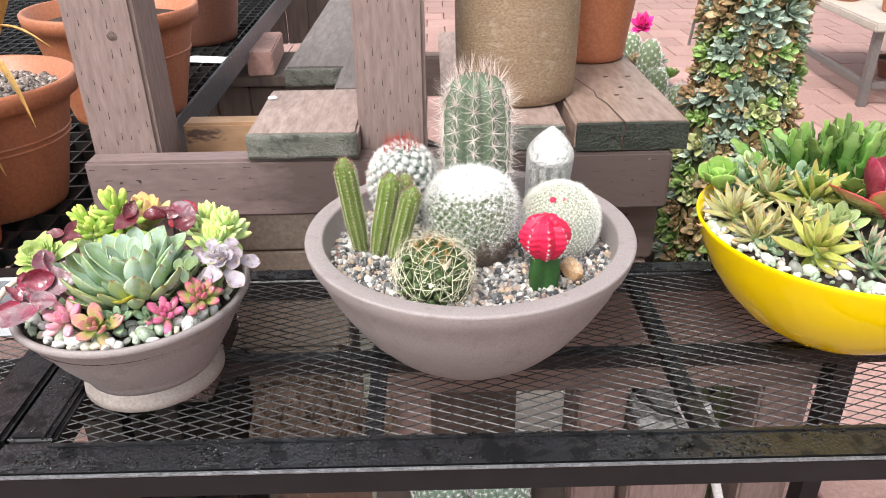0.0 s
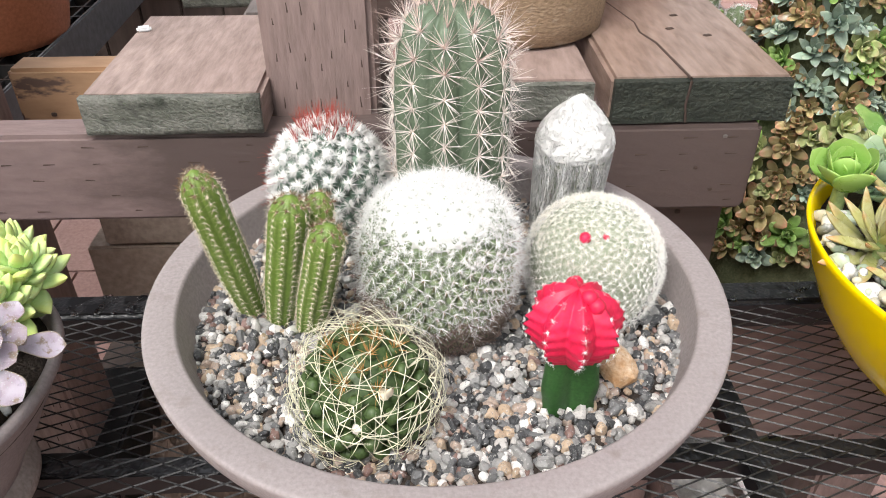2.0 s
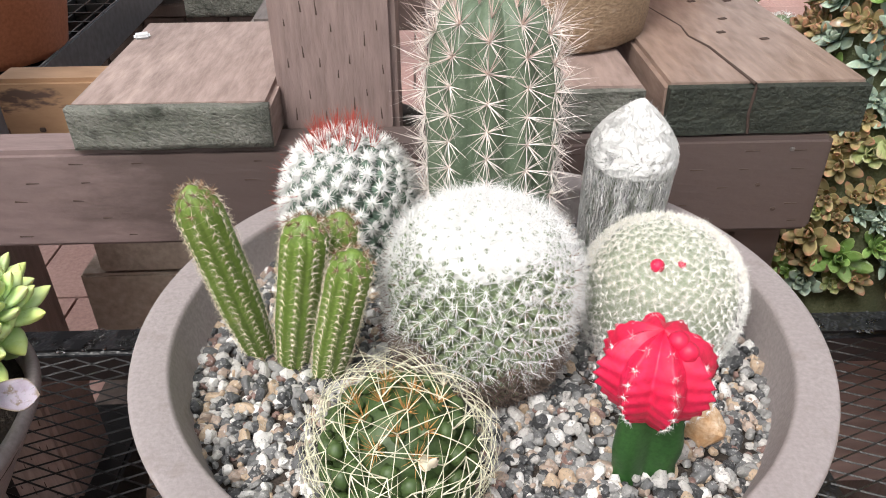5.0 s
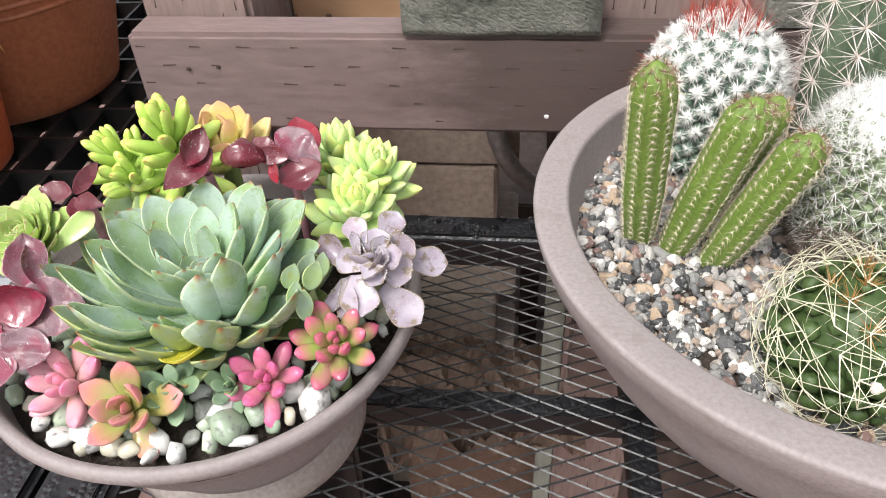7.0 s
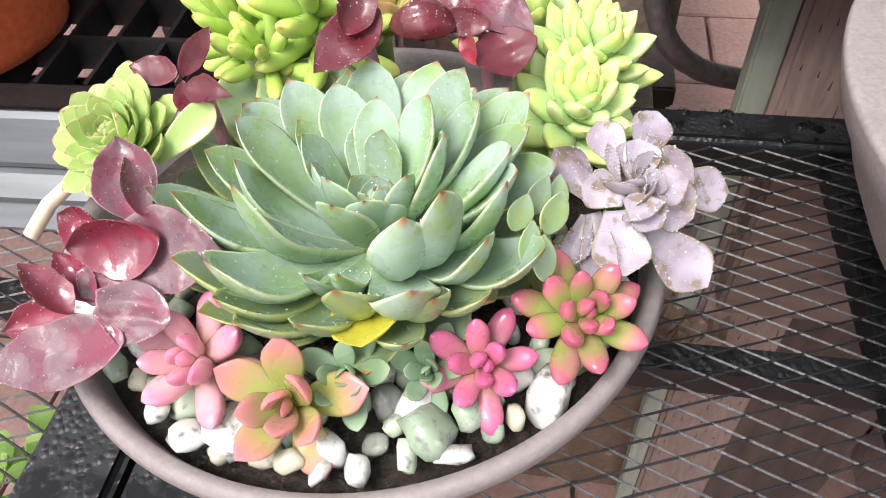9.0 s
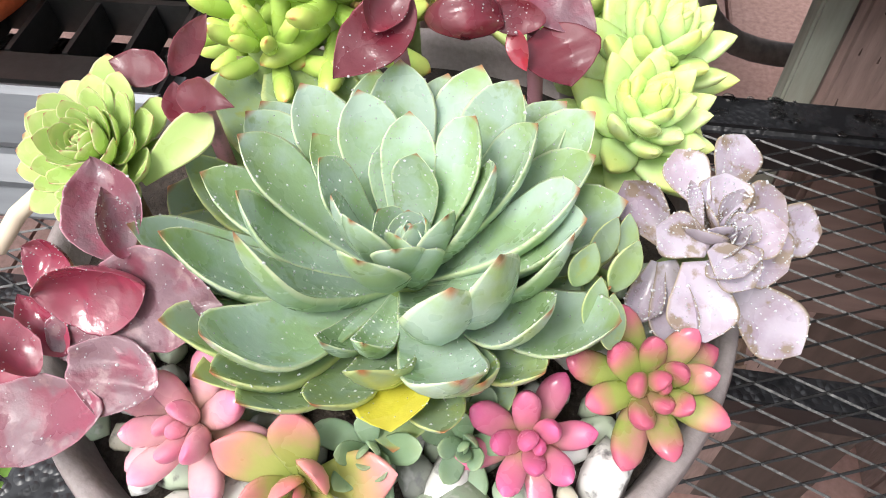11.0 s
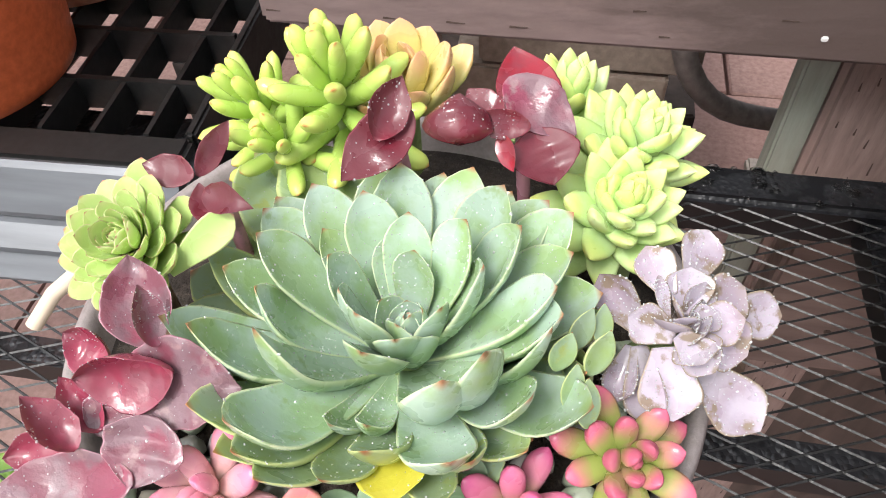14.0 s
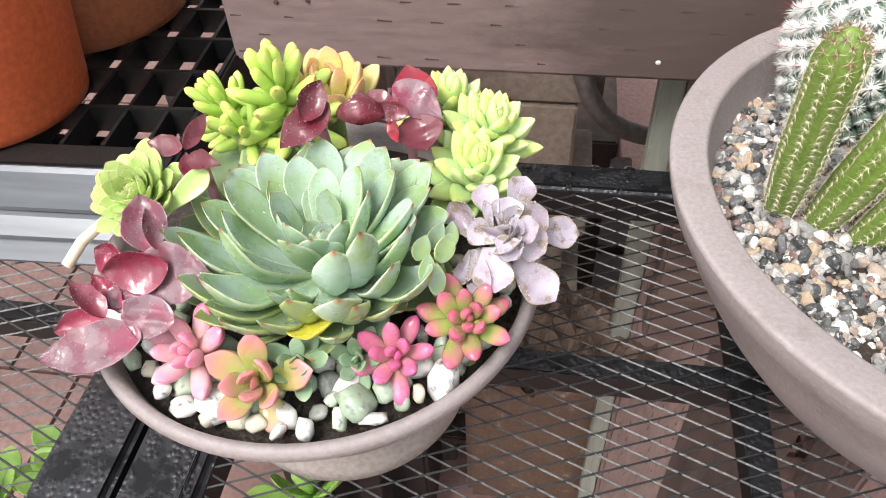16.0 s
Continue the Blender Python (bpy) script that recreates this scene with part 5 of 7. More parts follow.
ora = leaf_set("peach_leaf", FAT, 0.12, M["orange"], (0.2, 0.35), cup=0.2, keel=0.6, tprof=FULLT)
wine_open, wine_cup, wine_curl = (leaf_mesh("wine_leaf", OVATE, 0.03, b_, cup=c_, keel=0.6, nl=20, nr=20, curl=u_, crinkle=0.05) for b_, c_, u_ in ((0.06, 0.22, 0.0), (0.1, 0.6, 0.0), (0.25, 0.5, -2.6)))
dusk_open, dusk_cup, dusk_pink = (leaf_mesh("dusky_leaf", OVATE, 0.03, b_, cup=c_, keel=0.6, nl=24, nr=24, curl=u_, crinkle=0.06) for b_, c_, u_ in ((0.05, 0.2, 0.0), (0.12, 0.55, 0.0), (0.08, 0.7, 0.0)))
red_leaf = leaf_mesh("red_leaf", OVATE, 0.03, 0.08, cup=0.3, keel=0.6, nl=20, nr=20, crinkle=0.02)
dry_bud = leaf_mesh("dry_bud", OVATE, 0.12, 0.05, cup=-0.5, keel=1.0, nl=20, nr=22, crinkle=0.04)
for me_, k_ in ((wine_open, "purple"), (wine_cup, "purple"), (wine_curl, "purple"), (dry_bud, "purple"), (dusk_open, "purple_pale"), (dusk_cup, "purple_pale"), (dusk_pink, "dusk_pink"), (red_leaf, "red_wine")):
    me_.materials.append(M[k_])
PLUMP = [(0, 0.1), (0.15, 0.15), (0.4, 0.21), (0.65, 0.235), (0.82, 0.2), (0.92, 0.13), (0.97, 0.07), (1, 0.004)]
pin = leaf_set("pink_leaf", PLUMP, 0.2, M["pink"], (0.1, 0.22), cup=0.12, keel=0.7, tprof=FULLT)
hpin = leaf_set("hot_pink_leaf", PLUMP, 0.19, M["hot_pink"], (0.1, 0.22), cup=0.1, keel=0.8, tprof=FULLT)
peach = leaf_set("peach_pink_leaf", [(0, 0.1), (0.2, 0.17), (0.45, 0.27), (0.65, 0.3), (0.8, 0.24), (0.92, 0.12), (1, 0.004)], 0.13, M["peach_pink"], (0.1, 0.25), cup=0.2, keel=0.6, tprof=FULLT)
ping = leaf_set("pink_green_leaf", PLUMP, 0.2, M["pink_green"], (0.1, 0.22), cup=0.12, keel=0.7, tprof=FULLT)
offs = leaf_set("offset_leaf", OVATE, 0.13, M["ech_old"], (0.1, 0.2), cup=0.3, keel=0.45, nl=15, nr=14)
blu = leaf_set("blue_leaf", FAT, 0.11, M["blue_green"], (0.15, 0.3), cup=0.2, keel=0.6, tprof=FULLT)
yel = leaf_set("yellow_leaf", ECH, 0.05, M["yellow_leaf"], (0.15,), cup=0.3)

def leaf_from_to(t, me, base, tip, width, lean, half=0.4, name="leaf", flat=1.0):
    """One leaf of a plant from its foot to its tip, upper face towards the front and the sky, then leaned about its own length."""
    base, tip = Vector(base), Vector(tip)
    n_ = len(me.vertices)
    end = me.vertices[n_ - 1].co
    ax = (tip - base).normalized()
    up = Vector((0.13, -0.61, 0.78))
    up = (up - ax * up.dot(ax)).normalized()
    up = Matrix.Rotation(radians(lean), 3, ax) @ up
    fr = Matrix((ax, up.cross(ax), up)).transposed().to_4x4()
    ln = (tip - base).length / math.hypot(end.x, end.z)
    wd = width / (2 * half)
    level = Matrix.Rotation(math.atan2(end.z * wd * flat, end.x * ln), 4, "Y")
    return made(name, me, None, t, m=Matrix.Translation(base) @ fr @ level @ Matrix.Diagonal((ln, wd, wd * flat, 1)))


def leafy(t, rows, meshes, half=0.4, name="leaf"):
    for x0, y0, z0, x1, y1, z1, wd, lean, kind in rows:
        leaf_from_to(t, meshes[kind], (x0, y0, z0), (x1, y1, z1), wd, lean, half, name)


# the large rosette
big = thing("echeveria", "large sage-green echeveria rosette beaded with rain", "succulent", (-0.2840, 0.8795, 0.9052), group="succulents in the concrete pot")
HEART = [(91, 67, 0.053), (40, 64, 0.061), (2, 57, 0.058), (145, 46, 0.052), (109, 58, 0.043), (73, 70, 0.044), (242, 72, 0.048), (331, 67, 0.044), (200, 62, 0.044), (282, 66, 0.046), (264, 56, 0.058), (170, 58, 0.05)]
BACK = [(136, 47, 0.075), (119, 54, 0.066), (101, 44, 0.074), (84, 42, 0.072), (72, 42, 0.077), (50, 49, 0.073), (43, 39, 0.075), (26, 54, 0.069), (31, 34, 0.079), (18, 43, 0.073), (356, 48, 0.074), (349, 40, 0.074), (9, 33, 0.075), (172, 47, 0.075),
        (184, 33, 0.077), (154, 40, 0.072), (146, 28, 0.074), (110, 30, 0.074), (60, 32, 0.076)]
FRONT = [(198, 51, 0.063), (199, 30, 0.082), (209, 38, 0.077), (229, 50, 0.070), (296, 53, 0.071), (316, 51, 0.074), (238, 39, 0.080), (255, 34, 0.054), (294, 37, 0.074), (325, 36, 0.071), (334, 31, 0.080), (268, 36, 0.053), (340, 46, 0.07)]
LOW = [(240, 27, 0.077), (224, 25, 0.088), (303, 30, 0.076), (276, 31, 0.067), (229, 14, 0.078), (248, 19, 0.075), (318, 22, 0.072), (262, 20, 0.066), (210, 20, 0.083), (195, 16, 0.08), (290, 18, 0.066), (345, 20, 0.074), (10, 18, 0.074), (170, 18, 0.076)]
r = random.Random(3)
for ring, meshes, base_r, base_z, wide_k, drop in ((HEART, ech, 0.003, 0.006, 0.66, 6), (BACK, ech, 0.005, 0.003, 0.62, 7), (FRONT, ech_front, 0.005, 0.002, 0.57, 18), (LOW, ech_low, 0.006, -0.001, 0.56, 14)):
    for i, (az, el, ln) in enumerate(ring):
        k = wide_k * r.uniform(0.92, 1.08) * (0.78 if ring is FRONT and 250 < az < 272 else 1.0)
        ln *= 0.94 if ring is HEART else (0.86 if 55 < az < 140 or az > 165 and az < 190 else 0.93) if ring is BACK else (0.85 if ring is LOW and (190 < az < 230 or az > 300) else 0.94 if az < 215 or az > 320 else 0.93 if ring is LOW else 0.97)
        m = pose(0, 0, base_z, 0, 0, az) @ Matrix.Translation((base_r, 0, 0)) @ pose(0, 0, 0, r.uniform(-7, 7), -(el - drop), 0) @ Matrix.Diagonal((ln, ln * k, ln * 0.92, 1))
        made("leaf", meshes[i % len(meshes)], None, big, m=m)
for az, el, ln in ((152, 12, 0.094), (168, 3, 0.084), (182, 4, 0.080), (196, -4, 0.072), (140, 15, 0.098), (128, 17, 0.092), (118, 15, 0.086)):
    m = pose(0, 0, -0.003, 0, 0, az) @ Matrix.Translation((0.006, 0, 0)) @ pose(0, 0, 0, r.uniform(-8, 8), -el, 0) @ Matrix.Diagonal((ln, ln * 0.72, ln * 0.9, 1))
    made("leaf", ech_old[0], None, big, m=m)
for i in range(11):
    q = i / 10
    ln = 0.016 + 0.016 * q
    m = pose(0.0045, -0.0065, 0.0175 - 0.010 * q, 0, 0, i * 137.508) @ pose(0, 0, 0, 0, -(88 - 26 * q), 0) @ Matrix.Diagonal((ln, ln * 0.95, ln, 1))
    made("leaf", ech[i % 3], None, big, m=m)
v, f = tube([(0, 0, 0.01), (0, 0, -0.01), (0, 0, -0.02)], 0.011, 10)
made("stem", mesh_from("stem", v, f), M["stem_green"], big)
m = pose(0, 0, -0.002, 0, 0, 281) @ pose(0, 0, 0, 14, -14, 0) @ Matrix.Diagonal((0.067, 0.052, 0.06, 1))
made("leaf", yel[0], None, big, "yellowing dying leaf", m=m)
v, f = tube([(-0.112, 0.026, 0.0), (-0.135, 0.020, 0.003), (-0.146, 0.010, -0.004), (-0.154, 0.0, -0.014)], 0.0034, 10)
made("root", mesh_from("root", v, f), plain("pale_root", (0.62, 0.52, 0.4), 0.6), big, "pale dry aerial root")
skirt = rosette("echeveria", "older olive-tinted leaves crowded under the large echeveria", (-0.2825, 0.8833, 0.9030), (4, 0, 0), 0.0640, 20, ech_old, (10, -10), (0.85, 1.0), (0.72, 0.72), 5, (0.012, 0.02, M["stem_green"]), sag=0.04, spin=40, jit=6)

LILAC_OUTER = [(0.0014, 0.0171, 0.0051, 0.0069, 0.0359, 0.0113, 0.0161, 0, 0), (-0.0066, 0.0060, 0.0106, -0.0155, 0.0192, 0.0186, 0.0143, 0, 0),
    (0.0122, 0.0106, -0.0018, 0.0359, 0.0203, -0.0116, 0.0177, 0, 1), (0.0047, -0.0096, -0.0036, 0.0258, -0.0229, -0.0158, 0.0202, 0, 1),
    (-0.0074, -0.0086, 0.0031, -0.0029, -0.0283, -0.0074, 0.0211, 0, 0), (-0.0140, -0.0065, -0.0006, -0.0081, -0.0284, -0.0131, 0.0155, 38, 2),
    (-0.0159, -0.0048, -0.0041, -0.0202, -0.0222, -0.0119, 0.0120, 35, 2), (-0.0141, -0.0020, 0.0017, -0.0293, 0.0090, 0.0142, 0.0150, -25, 2)]
LILAC_INNER = [(-0.0045, -0.0065, 0.0068, -0.0193, -0.0028, 0.0096, 0.0146, -15, 0), (0.0034, 0.0033, 0.0042, 0.0185, 0.0170, 0.0060, 0.0179, 0, 0),
    (0.0033, -0.0014, 0.0069, 0.0193, -0.0051, -0.0012, 0.0187, 0, 0), (-0.0004, 0.0016, 0.0074, -0.0008, 0.0149, 0.0153, 0.0169, 0, 0),
    (-0.0041, -0.0076, 0.0097, 0.0072, -0.0171, 0.0055, 0.0139, 0, 0), (-0.0071, -0.0037, 0.0094, -0.0118, 0.0075, 0.0190, 0.0063, 25, 0)]
lilac_ros = thing("graptopetalum", "mottled lilac-grey rosette with brown papery leaf edges hanging over the rim", "succulent", (-0.1916, 0.8872, 0.9300), group="succulents in the concrete pot")
leafy(lilac_ros, LILAC_OUTER, (lil_round[0], lil_round[1], lil_fold[0]), 0.345)
leafy(lilac_ros, LILAC_INNER, (lil_round[0], lil_round[1], lil_fold[0]), 0.345)
for i in range(11):
    q = i / 10
    ln = 0.0095 + 0.0115 * q
    made("leaf", lil_round[i % 2], None, lilac_ros, m=pose(0.0005, -0.0005, 0.0045 - 0.003 * q, 26, 6, i * 137.508) @ pose(0, 0, 0, 0, -(82 - 48 * q), 0) @ Matrix.Diagonal((ln, ln * 1.15, ln, 1)))
v, f = tube([(0.0, 0.0, 0.004), (-0.004, 0.003, -0.012), (-0.012, 0.006, -0.030)], 0.006, 8)
made("stem", mesh_from("stem", v, f), M["stem_green"], lilac_ros)
aeonium = rosette("aeonium", "apple-green aeonium rosette with pinkish leaf margins", (-0.3805, 0.8870, 0.9440), (24, -8, 0), 0.0300, 56, aeo, (84, 2), (0.2, 1.0), (0.78, 0.70), 9, (0.006, 0.05, M["stem_brown"]), sag=0.34, grow=0.7)
inv = aeonium.matrix_basis.inverted()
leaf_from_to(aeonium, aeo[0], inv @ Vector((-0.3620, 0.8780, 0.9420)), inv @ Vector((-0.3421, 0.8956, 0.9551)), 0.0125, 0, 0.34)
for i, (at, tl, R_, n_) in enumerate((((-0.2120, 0.9400, 0.9340), (20, 10, 0), 0.0330, 42), ((-0.2060, 0.9700, 0.9400), (12, 12, 0), 0.0330, 40), ((-0.2365, 1.0060, 0.9300), (4, 5, 0), 0.0360, 28))):
    rosette("echeveria", "lime-green spiky rosette of plump pointed leaves", at, tl, R_, n_, lim, (86, -5), (0.4, 1.0), (1.25, 1.2), 20 + i, (0.008, 0.045, M["stem_green"]), sag=0.75, grow=0.6)
for i, (at, tl, R_, n_) in enumerate((((-0.3250, 0.9590, 0.9690), (8, -4, 0), 0.0370, 27), ((-0.3620, 0.9600, 0.9520), (10, -24, 0), 0.0310, 22), ((-0.3450, 0.9400, 0.9470), (34, -10, 0), 0.0300, 20))):
    rosette("sedum", "yellow-green sedum stem of finger-like leaves", at, tl, R_, n_, sed, (85, -20), (0.5, 1.0), (1.0, 1.0), 30 + i, (0.004, 0.06, M["stem_green"]), sag=0.9, grow=0.5)
rosette("sedum", "peach and orange flushed succulent rosette", (-0.3050, 0.9880, 0.9370), (10, 6, 0), 0.0420, 18, ora, (82, 25), (0.5, 1.0), (1.0, 1.0), 40, (0.006, 0.045, M["stem_green"]), sag=0.3, grow=0.5)


def sprig(label, at, rows, meshes, stem_to):
    """A purple-leaved stem with its leaves set one by one."""
    t = thing("wandering_plant", label, "succulent", at, group="succulents in the concrete pot")
    leafy(t, rows, meshes)
    v, f = tube([(stem_to[0] * k, stem_to[1] * k, stem_to[2] * k) for k in (-0.05, 0.5, 1.0)], 0.0028, 8)
    made("stem", mesh_from("stem", v, f), M["purple_pale"], t)
    return t


FRONT_SPRIG = [(0.0060, 0.0035, 0.0064, -0.0062, 0.0257, 0.0220, 0.0225, 0, 0), (0.0107, 0.0010, 0.0113, 0.0042, 0.0127, 0.0254, 0.0117, 55, 0),
    (0.0167, -0.0044, 0.0073, -0.0142, -0.0099, 0.0043, 0.0237, -38, 1), (-0.0018, -0.0066, 0.0009, 0.0367, -0.0036, 0.0013, 0.0304, 5, 2),
    (0.0108, -0.0138, -0.0043, 0.0079, -0.0329, -0.0149, 0.0262, 0, 2), (0.0085, -0.0303, -0.0131, -0.0429, -0.0417, -0.0259, 0.0241, 10, 2),
    (-0.0145, -0.0213, -0.0142, -0.0402, -0.0279, -0.0216, 0.0147, 0, 1), (-0.0099, -0.0261, -0.0085, -0.0266, -0.0182, 0.0049, 0.0135, 48, 1),
    (-0.0115, 0.0026, -0.0041, -0.0281, 0.0074, 0.0008, 0.0164, -20, 1), (-0.0081, -0.0175, -0.0128, -0.0235, -0.0065, -0.0022, 0.0118, 15, 1),
    (-0.0098, -0.0185, -0.0135, -0.0028, -0.0061, -0.0056, 0.0166, 0, 2)]
BACK_SPRIG = [(0.0048, 0.0013, 0.0192, -0.0140, -0.0268, 0.0092, 0.0201, 0, 0), (-0.0044, -0.0133, 0.0170, 0.0014, 0.0064, 0.0290, 0.0150, 25, 1),
    (0.0227, -0.0048, 0.0114, 0.0203, 0.0107, 0.0202, 0.0257, 0, 3), (0.0348, 0.0104, 0.0085, 0.0214, 0.0230, 0.0129, 0.0144, 0, 0),
    (0.0462, 0.0083, 0.0100, 0.0238, 0.0064, 0.0123, 0.0112, -20, 0)]
RED_SPRIG = [(0.0070, 0.0058, 0.0010, -0.0089, 0.0464, 0.0086, 0.0256, 0, 1), (-0.0079, 0.0082, 0.0207, 0.0196, -0.0047, 0.0086, 0.0215, -8, 2),
    (0.0051, -0.0052, 0.0105, 0.0136, -0.0236, 0.0011, 0.0256, 0, 0), (-0.0077, -0.0113, 0.0118, -0.0009, -0.0239, 0.0059, 0.0079, 35, 1),
    (-0.0011, 0.0029, 0.0052, -0.0157, 0.0146, 0.0066, 0.0121, 0, 0)]
LEFT_SPRIG = [(-0.0091, 0.0008, 0.0121, -0.0289, 0.0029, 0.0133, 0.0121, 0, 0), (-0.0093, 0.0029, 0.0100, -0.0040, 0.0249, 0.0174, 0.0094, 30, 0),
    (-0.0026, -0.0070, 0.0126, 0.0183, -0.0133, 0.0144, 0.0108, 0, 4), (-0.0014, -0.0135, 0.0047, -0.0061, -0.0020, 0.0120, 0.0090, 20, 0)]
front_sprig = sprig("dusky purple-red broad-leaved stem spilling over the pot rim", (-0.361, 0.845, 0.937), FRONT_SPRIG, (dusk_cup, dusk_pink, dusk_open), (0.02, 0.02, -0.045))
back_sprig = sprig("dark purple-red leaves and a dry bulb-like bud between the rosettes", (-0.295, 0.938, 0.950), BACK_SPRIG, (wine_open, wine_cup, wine_open, dry_bud), (0.004, 0.006, -0.055))
sprig("wine-red upright and folded leaves behind the large rosette", (-0.252, 0.956, 0.945), RED_SPRIG, (wine_open, red_leaf, dusk_open), (0.004, -0.006, -0.055))
sprig("dark purple-red curled leaves by the aeonium", (-0.352, 0.908, 0.945), LEFT_SPRIG, (wine_open, wine_cup, wine_open, wine_open, wine_curl), (0.006, -0.006, -0.055))

for i, (at, tl, R_, n_, ms, lb) in enumerate((((-0.3350, 0.8170, 0.9030), (30, -10, 0), 0.0265, 14, pin, "pink succulent rosette of plump blunt leaves"), ((-0.2990, 0.8060, 0.9010), (34, 4, 0), 0.0280, 11, peach, "peach and green succulent rosette"),
                                  ((-0.2390, 0.8290, 0.8990), (30, 8, 0), 0.0235, 13, hpin, "pink succulent rosette of plump leaves with green bases"), ((-0.2070, 0.8470, 0.9080), (26, 10, 0), 0.0250, 18, ping, "pink-tipped green jelly-bean succulent"))):
    rosette("sedum", lb, (at[0], at[1] + 0.002, at[2] + 0.004), tl, R_, n_, ms, (80, -2), (0.5, 1.0), (0.92, 0.92), 50 + i, (0.005, 0.03, M["stem_green"]), sag=0.25, grow=0.5)
SIDE = [(-0.0102, -0.0046, 0.0177, -0.0062, 0.0037, 0.0274, 0.0099, 25, 0), (0.0003, -0.0040, 0.0164, 0.0053, 0.0056, 0.0282, 0.0109, 30, 0),
    (-0.0057, 0.0043, 0.0163, -0.0000, 0.0153, 0.0252, 0.0099, 30, 0), (-0.0050, -0.0146, 0.0128, -0.0038, -0.0049, 0.0241, 0.0087, 25, 0),
    (0.0011, -0.0179, 0.0091, -0.0001, -0.0071, 0.0204, 0.0095, 25, 0), (0.0036, 0.0094, 0.0135, 0.0036, 0.0201, 0.0219, 0.0084, 25, 0)]
side = thing("echeveria", "cluster of plump sage-green offset leaves beside the large rosette", "succulent", (-0.222, 0.868, 0.918), group="succulents in the concrete pot")
leafy(side, SIDE, offs, 0.4)
v, f = tube([(-0.003, 0.0, 0.014), (-0.002, 0.002, 0.0), (0.0, 0.004, -0.022)], 0.005, 8)
made("stem", mesh_from("stem", v, f), M["stem_green"], side)
for i, (at, R_) in enumerate((((-0.2830, 0.8200, 0.9060), 0.020), ((-0.2570, 0.8280, 0.9010), 0.018))):
    rosette("echeveria", "small blue-green offset rosette", at, (30, 4, 0), R_, 12, blu, (82, 5), (0.4, 1.0), (1.0, 1.0), 60 + i, (0.004, 0.022, M["stem_green"]), sag=0.3)

# rain beads standing on the leaves
def beads(plants, per_leaf, seed, size=(0.00012, 0.0003)):
    r = random.Random(seed)
    cen, sca = [], []
    for t in plants:
        base = t.matrix_basis
        for ob in t.children:
            if not ob.name.startswith("leaf"):
                continue
            me = ob.data
            ups = [v for v in me.vertices if v.normal.z > 0.6 and 0.25 < v.co.x < 0.9]
            m = base @ ob.matrix_basis
            for _ in range(per_leaf):
                v = r.choice(ups)
                w = r.choice(ups)
                if (v.co - w.co).length > 0.2:
                    w = v
                p = m @ (v.co.lerp(w.co, r.random()))
                s = r.uniform(*size) * (1.8 if r.random() < 0.08 else 1)
                cen.append(p[:]), sca.append((s, s, s * 0.75))
    return scatter(ico_v, ico_f, cen, sca, seed, 0.0)


v, f = beads([big, lilac_ros], 110, 91, (0.00016, 0.00036))
w, g = beads([front_sprig, back_sprig], 45, 92, (0.00012, 0.00034))
f = np.r_[f, g + len(v)]
v = np.r_[v, w]
tagged(made("rain_drops", mesh_from("rain_drops", v, f), pale_bead_water), "fine rain drops beaded on the succulent leaves", "water drops", kind="stuff")


# ---- yellow bowl ----
YX, YY, YRIM, YR = 0.5261, 0.9720, 0.921, 0.1750
yb = thing("bowl_planter", "glossy yellow ceramic bowl planted with mixed succulents", "planter", (YX, YY, TOP + 0.001))
HY = YRIM - TOP - 0.001
v, f = lathe([(0.055, 0), (0.068, 0.001), (0.088, 0.010), (0.112, 0.028), (0.136, 0.054), (0.154, 0.082), (0.166, 0.110), (0.1735, HY - 0.006), (0.1752, HY - 0.001), (0.1742, HY + 0.001), (0.1715, HY), (0.166, HY - 0.014), (0.15, 0.09), (0.05, 0.06)], 110, 0.0012, 7)
made("bowl", mesh_from("bowl", v, f), M["yellow_glaze"], yb)
v, f = lathe([(0.158, 0.1), (0.1645, HY - 0.016), (0.1, HY - 0.008), (0.02, HY - 0.004)], 48)
made("soil", mesh_from("soil", v, f), M["soil"], yb, "dark potting soil")
r = np.random.RandomState(41)
cen, sca = [], []
for i in range(420):
    a, q = r.uniform(2.6, 6.6), 0.162 * (1 - 0.5 * r.rand() ** 1.6)
    s = 0.003 + 0.006 * r.rand() ** 2
    cen.append((YX + q * math.cos(a), YY + q * math.sin(a), YRIM - 0.012 + r.uniform(0, 0.006)))
    sca.append((s * r.uniform(0.9, 1.6), s, s * r.uniform(0.5, 0.8)))
v, f = scatter(ico2_v, ico2_f, cen, sca, 42, 0.08)
tagged(made("pebbles", mesh_from("pebbles", v, f), M["white_peb"]), "pale pebbles on the soil of the yellow bowl", "pebbles", kind="stuff")
M["bronze"] = leaf_surface("bronze_green_leaf", (0.24, 0.29, 0.09), (0.34, 0.33, 0.12), (0.5, 0.24, 0.12), tip_at=(0.7, 1.0), rough=0.4, bloom=(0.42, 0.4, 0.22), bloom_at=(0.45, 0.6), vary=0.22)
M["star"] = leaf_surface("yellow_olive_leaf", (0.28, 0.33, 0.06), (0.40, 0.41, 0.1), (0.52, 0.36, 0.16), tip_at=(0.75, 1.0), rough=0.4, vary=0.2)
M["fresh"] = leaf_surface("fresh_green_leaf", (0.14, 0.30, 0.05), (0.25, 0.43, 0.09), (0.34, 0.5, 0.14), rough=0.34, vary=0.2)
M["jade"] = leaf_surface("pale_olive_leaf", (0.2, 0.3, 0.08), (0.3, 0.4, 0.15), (0.42, 0.46, 0.2), rough=0.4, vary=0.22, bloom=(0.36, 0.44, 0.26))
